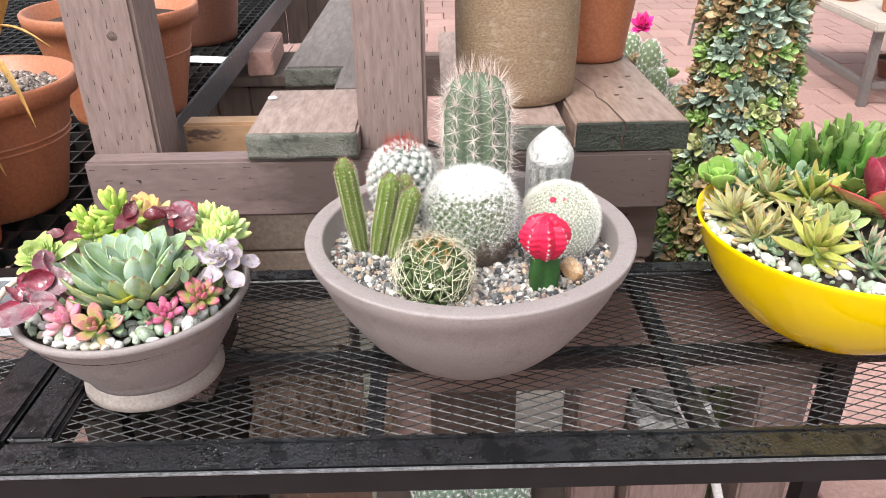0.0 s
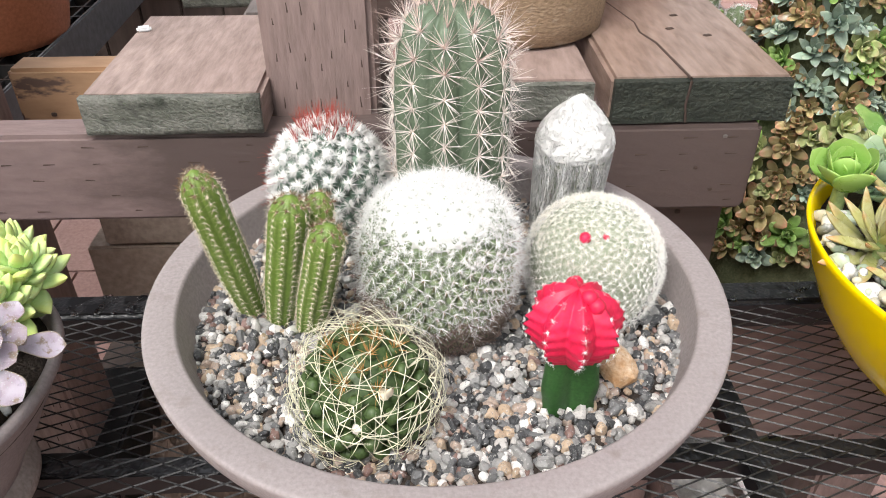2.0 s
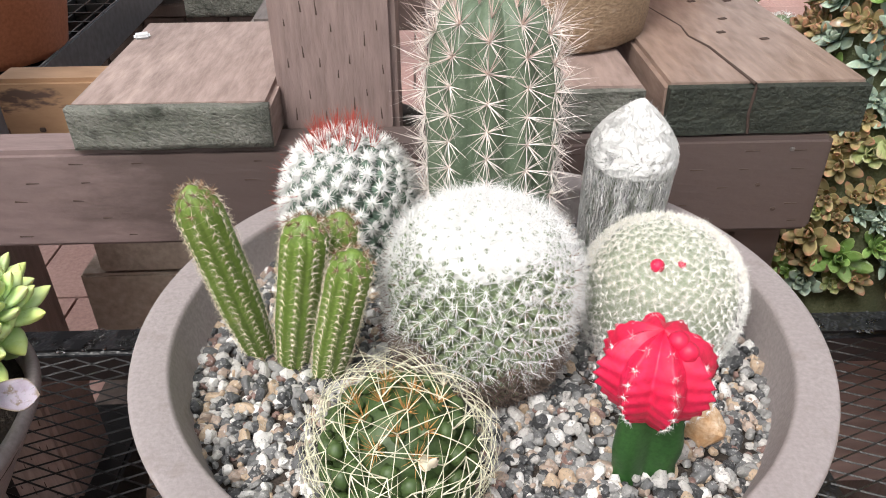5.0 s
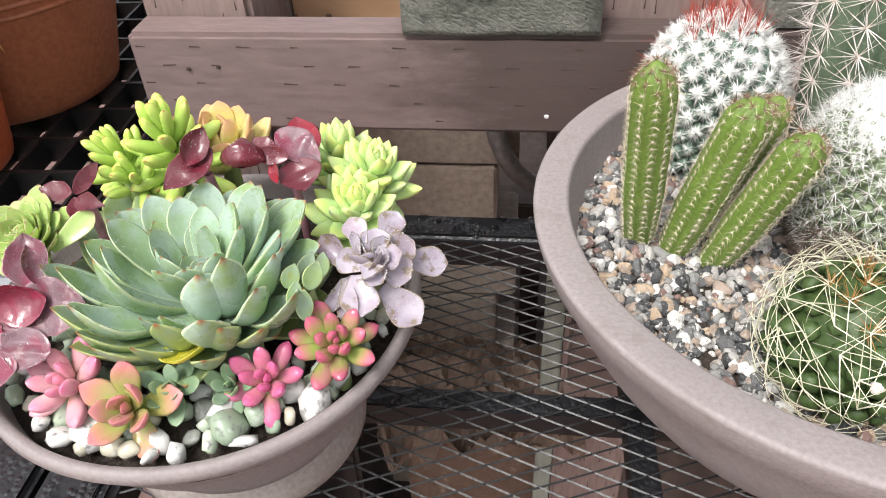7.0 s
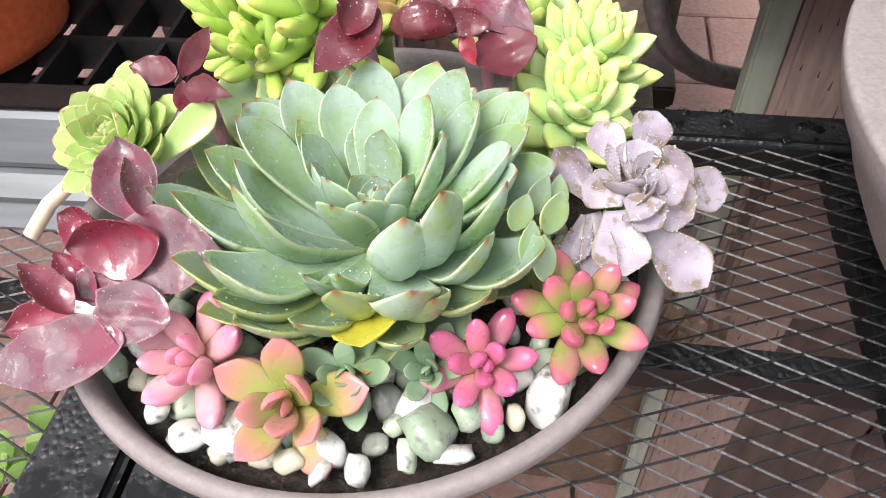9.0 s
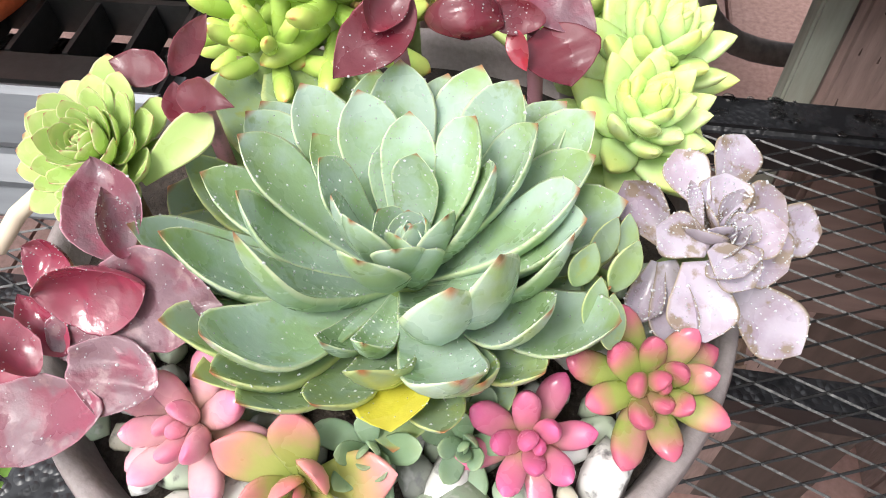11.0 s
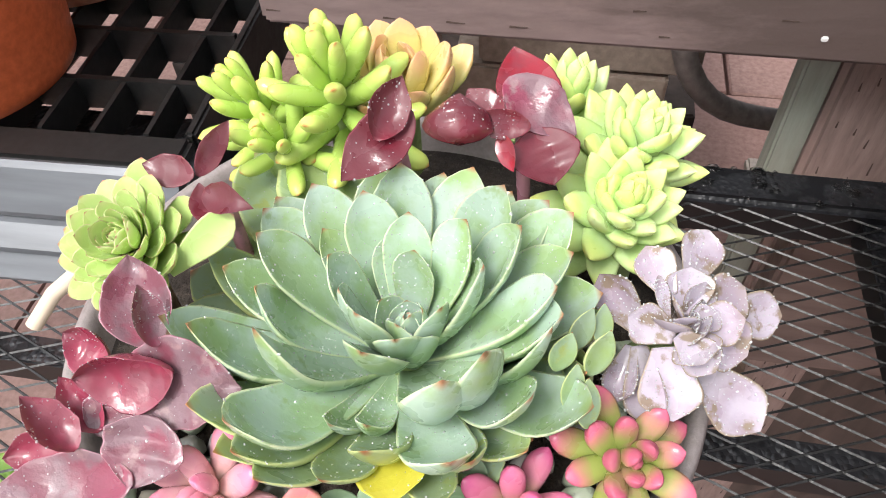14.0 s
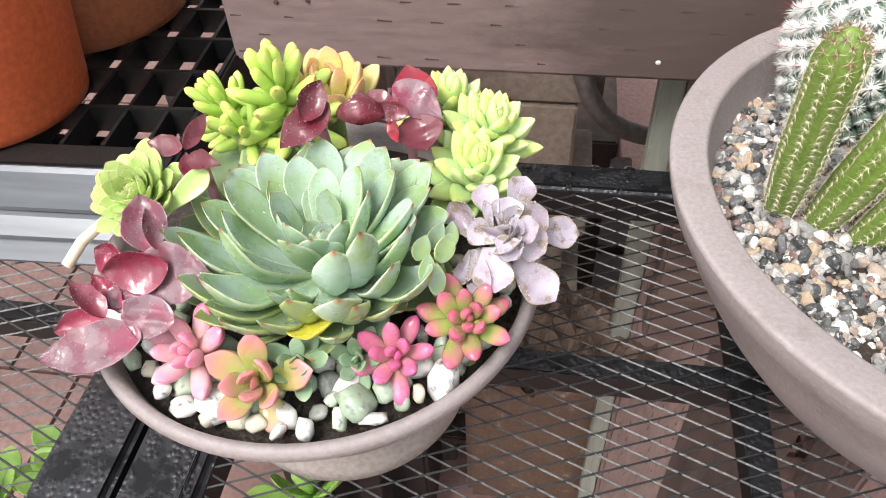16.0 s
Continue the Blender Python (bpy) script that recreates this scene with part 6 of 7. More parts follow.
M["spiky"] = leaf_surface("grey_green_pink_leaf", (0.16, 0.24, 0.13), (0.24, 0.32, 0.2), (0.42, 0.24, 0.2), tip_at=(0.6, 1.0), rough=0.45, vary=0.2)
M["deep"] = leaf_surface("deep_green_leaf", (0.04, 0.12, 0.015), (0.075, 0.2, 0.028), (0.24, 0.33, 0.09), tip_at=(0.7, 1.05), rough=0.3, vary=0.5, bloom=(0.12, 0.24, 0.06), bump=0.6)
M["red_paddle"] = leaf_surface("dark_red_paddle_leaf", (0.17, 0.05, 0.04), (0.22, 0.02, 0.045), (0.28, 0.025, 0.06), rough=0.35, bloom=(0.32, 0.07, 0.09))
M["flame"] = leaf_surface("red_edged_leaf", (0.26, 0.36, 0.1), (0.42, 0.36, 0.14), (0.56, 0.05, 0.09), edge=(0.6, 0.03, 0.07), edge_at=(0.36, 0.5), tip_at=(0.72, 1.05), rough=0.35, bloom=(0.46, 0.38, 0.16), bloom_at=(0.5, 0.8))
LONG = [(0, 0.07), (0.2, 0.1), (0.45, 0.115), (0.7, 0.09), (0.9, 0.04), (1, 0.003)]
bro = leaf_set("bronze_leaf", LONG, 0.06, M["bronze"], (0.1, 0.25, -0.1), cup=0.2, keel=0.6, tprof=FULLT)
sta = leaf_set("star_leaf", SPEAR, 0.06, M["star"], (0.1, 0.2), cup=0.3, keel=0.5, tprof=FULLT)
fre = leaf_set("fresh_leaf", ROUND, 0.06, M["fresh"], (0.15, 0.3), cup=0.2, keel=0.6)
TOOTH = [(0, 0.04), (0.1, 0.1), (0.17, 0.2), (0.2, 0.12), (0.33, 0.16), (0.4, 0.25), (0.43, 0.06), (0.46, 0.05), (0.56, 0.15), (0.63, 0.26), (0.66, 0.15), (0.79, 0.18), (0.86, 0.26), (0.89, 0.14), (0.96, 0.13), (1, 0.08)]
dee = leaf_set("deep_leaf", TOOTH, 0.022, M["deep"], (0.1, 0.3, -0.15), cup=0.12, keel=0.6, nl=34, nr=8)
jad = leaf_set("jade_leaf", FAT, 0.07, M["jade"], (0.15, 0.3), cup=0.2, keel=0.6)
spk = leaf_set("spiky_leaf", LONG, 0.07, M["spiky"], (0.1, 0.25), cup=0.2, keel=0.6, tprof=FULLT)
red = leaf_set("red_leaf", ROUND, 0.025, M["red_paddle"], (0.15,), cup=0.5, keel=0.6)
fla = leaf_set("flame_leaf", ROUND, 0.03, M["flame"], (0.1, 0.2), cup=0.2, keel=0.6)
YG = "succulents in the yellow bowl"
rosette("crassula", "fresh green round-leaved jade plant at the rim of the yellow bowl", (0.3980, 1.0580, 0.9400), (10, -16, 0), 0.042, 16, fre, (88, 38), (0.45, 1.0), seed=70, stem=(0.006, 0.04, M["stem_green"]), group=YG)
rosette("crassula", "fresh green round-leaved succulent in the yellow bowl", (0.4500, 1.0900, 0.9450), (0, -4, 0), 0.038, 15, jad, (80, 12), (0.45, 1.0), seed=77, stem=(0.005, 0.05, M["stem_green"]), group=YG)
rosette("sedum", "bronze narrow-leaved succulent in the yellow bowl", (0.3930, 0.9840, 0.9350), (22, -6, 0), 0.052, 28, bro, (82, 0), (0.5, 1.0), seed=71, stem=(0.004, 0.03, M["stem_green"]), group=YG, sag=0.5)
rosette("sedum", "bronze narrow-leaved succulent in the yellow bowl", (0.4480, 1.0200, 0.9480), (14, 6, 0), 0.056, 26, bro, (82, 0), (0.5, 1.0), seed=72, stem=(0.004, 0.05, M["stem_green"]), group=YG, sag=0.5)
rosette("sedum", "bronze narrow-leaved succulent in the yellow bowl", (0.4250, 0.9450, 0.9280), (24, 10, 0), 0.046, 22, bro, (80, 0), (0.5, 1.0), seed=171, stem=(0.004, 0.03, M["stem_green"]), group=YG, sag=0.5)
rosette("agave", "yellow-olive star-shaped succulent rosette", (0.4480, 0.8920, 0.9330), (28, 0, 0), 0.060, 22, sta, (80, -4), (0.4, 1.0), (0.66, 0.62), seed=73, stem=(0.006, 0.03, M["stem_green"]), group=YG, sag=0.3)
rosette("agave", "orange-tipped star-shaped succulent rosette", (0.4900, 1.0000, 0.9450), (18, 4, 0), 0.058, 18, sta, (76, 8), (0.55, 1.0), (0.66, 0.62), seed=74, stem=(0.005, 0.04, M["stem_green"]), group=YG)
for k, (x, y, tx, ty, R_, n_) in enumerate(((0.5000, 1.0600, 2, -8, 0.122, 12), (0.5400, 1.0500, -2, 6, 0.13, 12), (0.5800, 1.0850, -6, 16, 0.12, 12), (0.4750, 1.0450, 16, -24, 0.085, 8), (0.5450, 1.0150, 26, 10, 0.068, 6))):
    rosette("holiday_cactus", "green toothed flat-stemmed cactus standing in the yellow bowl", (x, y, 0.925), (tx, ty, 0), R_, n_ + 5, dee, (86, 42), (0.6, 1.0), (0.48, 0.48), seed=175 + k, stem=(0.006, 0.03, M["stem_green"]), group=YG, jit=9.0)
kal = thing("kalanchoe", "broad paddle-leaved kalanchoe with red margins in the yellow bowl", "succulent", (0.5560, 0.9700, 0.9250), group=YG)
for az, el, ln, ro, k in ((205, 28, 0.088, 0, 0), (150, 66, 0.072, 20, 1), (60, 62, 0.070, -10, 1), (300, 34, 0.080, 0, 0), (250, 50, 0.06, 10, 0), (20, 40, 0.07, 0, 1)):
    made("leaf", (fla, red)[k][0], None, kal, m=pose(0, 0, 0, 0, 0, az) @ Matrix.Translation((0.004, 0, 0.004)) @ pose(0, 0, 0, ro, -el, 0) @ Matrix.Diagonal((ln, ln * 1.1, ln, 1)))
v, f = tube([(0, 0, 0.015), (0, 0, 0), (0, 0, -0.02)], 0.007, 8)
made("stem", mesh_from("stem", v, f), M["stem_green"], kal)
rng2 = random.Random(17)
for k in range(16):
    a = rng2.uniform(0.3, 4.1)
    q = rng2.uniform(0.03, 0.14)
    ms, nm, lb = ((bro, "sedum", "bronze narrow-leaved succulent in the yellow bowl"), (jad, "crassula", "pale green round-leaved succulent in the yellow bowl"), (blu, "echeveria", "grey-green succulent rosette in the yellow bowl"))[k % 3]
    rosette(nm, lb, (YX + q * math.cos(a), YY + q * math.sin(a), 0.930 + rng2.uniform(-0.005, 0.02)), (rng2.uniform(-5, 22), rng2.uniform(-18, 18), 0), rng2.uniform(0.032, 0.045), 17, ms, (80, 8), (0.5, 1.0),
            seed=140 + k, stem=(0.004, 0.05, M["stem_green"]), group=YG)
for k, (x, y, R_) in enumerate(((0.4950, 0.8620, 0.034), (0.5250, 0.8500, 0.03), (0.5100, 0.9000, 0.034), (0.5600, 0.8700, 0.034))):
    rosette("haworthia", "grey-green spiky succulent flushed with pink", (x, y, 0.9280), (22, 6, 0), R_, 18, spk, (80, 5), (0.5, 1.0), seed=79 + k, stem=(0.004, 0.025, M["stem_green"]), group=YG)
rosette("echeveria", "small pale succulent rosette by the rim", (0.4100, 0.9230, 0.9180), (25, -10, 0), 0.020, 12, blu, (75, 5), (0.5, 1.0), seed=80, stem=(0.004, 0.02, M["stem_green"]), group=YG)


# ---- succulent tower ----
def rosette_mesh(leaf, n, elev, sizes, seed):
    """A whole rosette as one mesh, of unit radius, for planting far off."""
    r = random.Random(seed)
    co = np.array([v.co[:] for v in leaf.vertices])
    fc = [tuple(p.vertices) for p in leaf.polygons]
    uvl = {}
    for lp, u in zip(leaf.loops, leaf.uv_layers[0].data):
        uvl[lp.vertex_index] = tuple(u.uv)
    vs, fs, us = [], [], []
    for i in range(n):
        q = i / max(1, n - 1)
        el = elev[0] + (elev[1] - elev[0]) * q + r.uniform(-6, 6)
        ln = sizes[0] + (sizes[1] - sizes[0]) * q ** 0.7
        m = pose(0, 0, 0, 0, 0, math.degrees(i * 2.39996) + r.uniform(-8, 8)) @ Matrix.Translation((0.05 * q, 0, -0.2 * q)) @ pose(0, 0, 0, 0, -el, 0) @ Matrix.Scale(ln, 4)
        mm = np.array(m)
        o = len(vs)
        vs.extend((co @ mm[:3, :3].T + mm[:3, 3]).tolist())
        fs.extend(tuple(a + o for a in face) for face in fc)
        us.extend(uvl[k] for k in range(len(co)))
    return mesh_from("rosette", vs, fs, True, us)


M["t_green"] = leaf_surface("tower_green_leaf", (0.13, 0.24, 0.06), (0.22, 0.36, 0.1), (0.32, 0.42, 0.15), rough=0.4, vary=0.3)
M["t_bronze"] = leaf_surface("tower_bronze_leaf", (0.2, 0.21, 0.09), (0.31, 0.25, 0.12), (0.42, 0.2, 0.13), rough=0.34, vary=0.4)
M["t_grey"] = leaf_surface("tower_grey_leaf", (0.17, 0.25, 0.19), (0.28, 0.36, 0.28), (0.4, 0.44, 0.35), rough=0.42, vary=0.35)
M["t_pale"] = leaf_surface("tower_pale_leaf", (0.26, 0.33, 0.13), (0.38, 0.43, 0.19), (0.5, 0.4, 0.25), rough=0.45, vary=0.25)
kinds = []
for k, (pf, th, mt, n_, el, sz) in enumerate(((ROUND, 0.06, "t_green", 13, (75, 5), (0.4, 1.0)), (ECH, 0.06, "t_grey", 18, (80, 5), (0.35, 1.0)), (FAT, 0.1, "t_bronze", 13, (75, 5), (0.5, 1.0)), (ECH, 0.06, "t_pale", 15, (78, 5), (0.4, 1.0)), (ROUND, 0.06, "t_grey", 11, (70, 0), (0.5, 1.0)))):
    me = rosette_mesh(leaf_mesh("small_leaf", pf, th, 0.2, nl=8, nr=7, cup=0.25), n_, el, sz, 90 + k)
    me.materials.append(M[mt])
    kinds.append(me)
M["moss"] = surface("dark_moss", (0.09, 0.11, 0.05), (0.16, 0.16, 0.08), 30, 300, (0.8, 1.0), 0.8)
TX, TY, TR = 0.558, 1.42, 0.068
tower = thing("succulent_tower", "tall planting tower densely covered with mixed succulent rosettes", "planter", (TX, TY, 0))
v, f = lathe([(0.15, 0), (0.135, 0.3), (TR + 0.028, 0.7), (TR, 1.0), (TR, 1.7)], 32)
made("core", mesh_from("core", v, f), M["moss"], tower, "dark mossy core")
leaf_kinds = []
for pf, th, mt in ((FAT, 0.08, "t_green"), (SPEAR, 0.06, "t_grey"), (FAT, 0.1, "t_bronze"), (POINTED, 0.06, "t_pale"), (POINTED, 0.06, "t_grey")):
    me = leaf_mesh("tower_leaf", pf, th, 0.2, nl=8, nr=7, cup=0.25)
    me.materials.append(M[mt])
    leaf_kinds.append(me)
r = random.Random(9)
rest, placed = [], []
for i in range(1, 5200):
    a, z = r.uniform(-3.8, 0.66), r.uniform(0.66, 1.62)
    s = r.choice((0.018, 0.022, 0.026, 0.031, 0.037))
    rad = TR + 0.10 * max(0, 1.0 - z)
    if any(math.hypot((a - o[0]) * 0.095, z - o[1]) < 0.42 * (s + o[2]) for o in placed):
        continue
    placed.append((a, z, s))
    p = Vector((rad * math.cos(a), rad * math.sin(a), z))
    nrm = Vector((math.cos(a), math.sin(a), 0.45 + r.uniform(-0.25, 0.25))).normalized()
    m = Matrix.LocRotScale(p + nrm * 0.006, nrm.to_track_quat("Z", "Y"), (s, s, s))
    kd = r.choice((0, 0, 1, 1, 2, 2, 2, 3, 3, 4))
    if math.sin(a) < 0.25 and 0.66 < z < 1.3 and math.cos(a) < 0.8:
        n_ = 15
        ros = made("rosette", leaf_kinds[kd], None, tower, m=m @ pose(0, 0, 0, 0, -80, 0) @ Matrix.Scale(0.5, 4))
        back = (pose(0, 0, 0, 0, -80, 0) @ Matrix.Scale(0.5, 4)).inverted()
        for q_ in range(n_):
            q = (q_ + 1) / n_
            mm = pose(0, 0, 0, 0, 0, q_ * 137.508) @ Matrix.Translation((0.05 * q, 0, -0.2 * q)) @ pose(0, 0, 0, 0, -(80 - 76 * q) + r.uniform(-7, 7), 0) @ Matrix.Scale((0.35 + 0.65 * q ** 0.7) * r.uniform(0.85, 1.1), 4)
            made("leaf", leaf_kinds[kd], None, ros, m=back @ mm)
    else:
        rest.append((kd, m))
for kd in range(5):
    vs, fs, us = [], [], []
    me = kinds[kd]
    co = np.array([v_.co[:] for v_ in me.vertices])
    fc = [tuple(p.vertices) for p in me.polygons]
    uvl = {}
    for lp, u in zip(me.loops, me.uv_layers[0].data):
        uvl[lp.vertex_index] = tuple(u.uv)
    for k2, m in rest:
        if k2 == kd:
            mm = np.array(m)
            o = len(vs)
            vs.extend((co @ mm[:3, :3].T + mm[:3, 3]).tolist())
            fs.extend(tuple(a_ + o for a_ in face) for face in fc)
            us.extend(uvl[j_] for j_ in range(len(co)))
    if vs:
        made("foliage", mesh_from("foliage", vs, fs, True, us), me.materials[0], tower)["kind"] = "stuff"


# ---- pots ----
def plastic_pot(name, label, x, y, z, r0, r1, h, mat_, lip=0.03, rings=(), soil=True, fill="soil", sd=1):
    t = thing(name, label, "pot", (x, y, z))
    k = lambda q: r0 + (r1 - r0) * q
    prof = [(r0 * 0.9, 0), (r0, 0.003)]
    for q in np.linspace(0.06, 1 - lip / h, 10):
        prof.append((k(q), h * q))
    prof += [(k(1 - lip / h) + 0.001, h - lip), (k(1) + 0.006, h - lip + 0.003), (k(1) + 0.008, h - 0.003), (k(1) + 0.005, h), (k(1) - 0.001, h - 0.001), (k(0.97) - 0.004, h - lip), (k(0.85) - 0.006, h * 0.84), (r0 * 0.8, h * 0.8)]
    v, f = lathe(prof, 72, 0.001, sd)
    made("body", mesh_from("body", v, f), mat_, t)
    for q in rings:
        v, f = lathe([(k(q) - 0.001, h * q - 0.003), (k(q) + 0.0022, h * q - 0.001), (k(q) + 0.0022, h * q + 0.001), (k(q) - 0.001, h * q + 0.003)], 72, 0.001, sd, False)
        made("ring", mesh_from("ring", v, f), mat_, t)
    if soil:
        v, f = lathe([(k(0.84) - 0.005, h * 0.83), (k(0.86) - 0.008, h * 0.86), (0.01, h * 0.875)], 40)
        made("soil", mesh_from("soil", v, f), M[fill], t)
    return t

GZ = 0.845
plastic_pot("pot", "orange terracotta-coloured plastic pot with moulded rings, on the grid bench", -0.628, 1.248, GZ, 0.0933, 0.139, 0.193, M["terracotta"], 0.028, (0.55, 0.6))
plastic_pot("pot", "large orange terracotta-coloured pot behind the post", -0.586, 1.70, GZ, 0.107, 0.155, 0.214, M["terracotta"], 0.03, (0.6,), sd=2)
M["red_pot"] = surface("red_orange_plastic", (0.6, 0.12, 0.04), (0.66, 0.145, 0.055), 10, 200, (0.35, 0.5), 0.06, c3=(0.44, 0.09, 0.03))
plastic_pot("pot", "small red-orange plastic pot at the edge of the grid bench", -0.631, 1.088, GZ, 0.0735, 0.099, 0.176, M["red_pot"], 0.03, sd=12)
plastic_pot("pot", "dark brown pot on the far part of the grid bench", -0.645, 2.396, GZ, 0.115, 0.15, 0.22, M["brown_pot"], 0.03, sd=3)
plastic_pot("pot", "smooth terracotta pot on the split deck board", 0.3085, 1.487, 0.9955, 0.0575, 0.083, 0.2, M["terracotta"], 0.03, sd=4)
t = thing("stoneware_pot", "tall tan stoneware cylinder pot on the deck boards", "pot", (0.160, 1.296, 0.9905))
v, f = lathe([(0.086, 0), (0.0925, 0.004), (0.095, 0.02), (0.0965, 0.1), (0.097, 0.2), (0.098, 0.3), (0.099, 0.31), (0.092, 0.31), (0.09, 0.28), (0.06, 0.27)], 90, 0.003, 8)
v = [(x * 0.93, y * 0.93, z) for x, y, z in v]
made("body", mesh_from("body", v, f), M["stoneware"], t)
v, f = lathe([(0.0962, 0.166), (0.0985, 0.168), (0.0985, 0.172), (0.0965, 0.175)], 90, 0.003, 8, False)
v = [(x * 0.93, y * 0.93, z) for x, y, z in v]
made("ridge", mesh_from("ridge", v, f), M["stoneware"], t)
r = np.random.RandomState(77)
cen = [(-0.628 + q * math.cos(a), 1.248 + q * math.sin(a), GZ + 0.170 + r.uniform(-0.002, 0.002)) for a, q in zip(r.uniform(0, 6.28, 1100), 0.121 * np.sqrt(r.rand(1100)))]
v, f = scatter(ico_v, ico_f, cen, r.uniform(0.003, 0.006, (1100, 3)), 78, 0.15)
tagged(made("gravel", mesh_from("gravel", v, f), pebbles("brown_gravel", [(0.0, (0.09, 0.07, 0.06)), (0.3, (0.16, 0.12, 0.1)), (0.6, (0.24, 0.19, 0.16)), (0.85, (0.4, 0.34, 0.3))])), "dark gravel topping in the terracotta pot", "gravel", kind="stuff")

# dry strap leaves in the front pot
M["dry_leaf"] = surface("dry_orange_leaf", (0.5, 0.26, 0.06), (0.62, 0.4, 0.14), 20, 160, (0.5, 0.7), 0.3)
dry = thing("strap_plant", "potted plant with dry orange arching strap leaves", "plant", (-0.645, 1.254, GZ + 0.162))
for k, (pts_, wid) in enumerate((([(0, 0, 0), (0.05, -0.05, 0.08), (0.10, -0.09, 0.094), (0.13, -0.10, 0.08), (0.148, -0.11, 0.04), (0.162, -0.12, -0.005)], 0.006), ([(0, 0, 0), (0.06, -0.05, 0.09), (0.11, -0.06, 0.118), (0.15, -0.07, 0.115), (0.188, -0.08, 0.09)], 0.004),
                                 ([(0, -0.03, 0), (0.05, -0.1, 0.05), (0.09, -0.13, 0.02), (0.105, -0.14, -0.02), (0.117, -0.14, -0.065)], 0.006), ([(0.04, -0.03, 0), (0.08, -0.03, 0.08), (0.12, -0.02, 0.16), (0.165, 0, 0.23)], 0.011), ([(0.01, 0.0, 0), (0.05, -0.02, 0.12), (0.09, 0.0, 0.2), (0.12, 0.04, 0.28)], 0.008))):
    p = np.array(pts_)
    tt = np.linspace(0, 1, 14)
    cur = np.stack([np.interp(tt, np.linspace(0, 1, len(p)), p[:, c_]) for c_ in range(3)], 1)
    for _ in range(3):
        cur[1:-1] = (cur[:-2] + 2 * cur[1:-1] + cur[2:]) / 4
    w = wid * np.sin(np.pi * (0.15 + 0.84 * tt))
    side = np.array([0.6, 0.8, 0.0])
    vs = np.concatenate([cur + side * w[:, None], cur - np.array([0, 0, 0.003]), cur - side * w[:, None]])
    fs = []
    for j in range(13):
        fs += [(j, j + 1, 14 + j + 1, 14 + j), (14 + j, 14 + j + 1, 28 + j + 1, 28 + j)]
    made("leaf", mesh_from("leaf", vs, fs), M["dry_leaf"], dry)

rosette("seedling", "small green seedling in the large terracotta pot", (-0.57, 1.625, GZ + 0.2), (20, 0, 0), 0.05, 9, fre, (80, 20), (0.4, 1.0), (0.6, 0.6), 210, (0.003, 0.02, M["stem_green"]), group="plants on the grid bench", category="plant")

# ---- grid bench with aluminium edge ----
gb = thing("grid_bench", "grey aluminium-edged bench topped with a black plastic grid", "bench", (-0.452, 1.046, 0), (0, 0, 2))
W_, D_ = 1.6, 3.2
# the edge is one extruded section: lip, upper face, groove, lower apron
sec = [(-0.001, GZ - 0.012), (-0.030, GZ - 0.012), (-0.030, GZ + 0.001), (-0.0325, GZ + 0.002), (-0.036, GZ - 0.001), (-0.050, GZ - 0.024), (-0.0505, GZ - 0.027), (-0.0485, GZ - 0.030), (-0.0505, GZ - 0.033), (-0.063, GZ - 0.042), (-0.064, GZ - 0.045),
       (-0.062, GZ - 0.047), (-0.0735, GZ - 0.058), (-0.0735, GZ - 0.060), (-0.001, GZ - 0.060)]
bm = bmesh.new()
f = bm.faces.new([bm.verts.new((-W_, y, z)) for y, z in sec])
ex = bmesh.ops.extrude_face_region(bm, geom=[f])
bmesh.ops.translate(bm, verts=[g for g in ex["geom"] if isinstance(g, bmesh.types.BMVert)], vec=(W_ + 0.004, 0, 0))
bmesh.ops.recalc_face_normals(bm, faces=bm.faces[:])
part("front_edge", bm, M["alu"], gb, "stepped aluminium front edge")
part("front_lip", box(-W_, 0, -0.0285, -0.0002, GZ - 0.0118, GZ, 0.003), M["black_plastic"], gb, "black plastic edge")
part("side_edge", box(-0.007, 0.0, 0.30, D_, 0.785, GZ + 0.008, 0.002), M["alu"], gb, "aluminium side edge")
part("side_lip", box(-0.007, 0.0, 0.001, 0.299, 0.785, GZ, 0.002), M["black_plastic"], gb, "black plastic side lip")
vs, fs = [], []
def add_box(x0, x1, y0, y1, z0, z1):
    o = len(vs)
    vs.extend(((x0, y0, z0), (x1, y0, z0), (x1, y1, z0), (x0, y1, z0), (x0, y0, z1), (x1, y0, z1), (x1, y1, z1), (x0, y1, z1)))
    fs.extend(tuple(o + i for i in q) for q in ((0, 3, 2, 1), (4, 5, 6, 7), (0, 1, 5, 4), (1, 2, 6, 5), (2, 3, 7, 6), (3, 0, 4, 7)))
x = -0.03
while x > -W_:
    add_box(x - 0.0016, x + 0.0016, 0.0, D_, GZ - 0.024, GZ - 0.001)
    x -= 0.0345
y = 0.0490
while y < D_:
    add_box(-W_, -0.008, y - 0.0022, y + 0.0022, GZ - 0.024, GZ)
    y += 0.0545
made("grid", mesh_from("grid", vs, fs, False), M["black_plastic"], gb, "black plastic grid")["kind"] = "stuff"
for x, y in ((-0.04, 0.12), (-1.5, 0.12), (-0.04, 3.1), (-1.5, 3.1)):
    part("leg", box(x - 0.02, x + 0.02, y - 0.02, y + 0.02, 0, GZ - 0.0245), M["grey_metal"], gb)
t = thing("paper_slip", "slip of white paper on the black grid", "paper", (-0.554, 2.141, GZ + 0.001), (0, 0, -12))
part("sheet", box(-0.05, 0.06, -0.03, 0.03, 0, 0.002), M["paper"], t)
t = thing("brick", "long pinkish clay brick lying on the dark panel behind the staging", "brick", (-0.479, 2.53, 0.7355), (0, 0, 4))
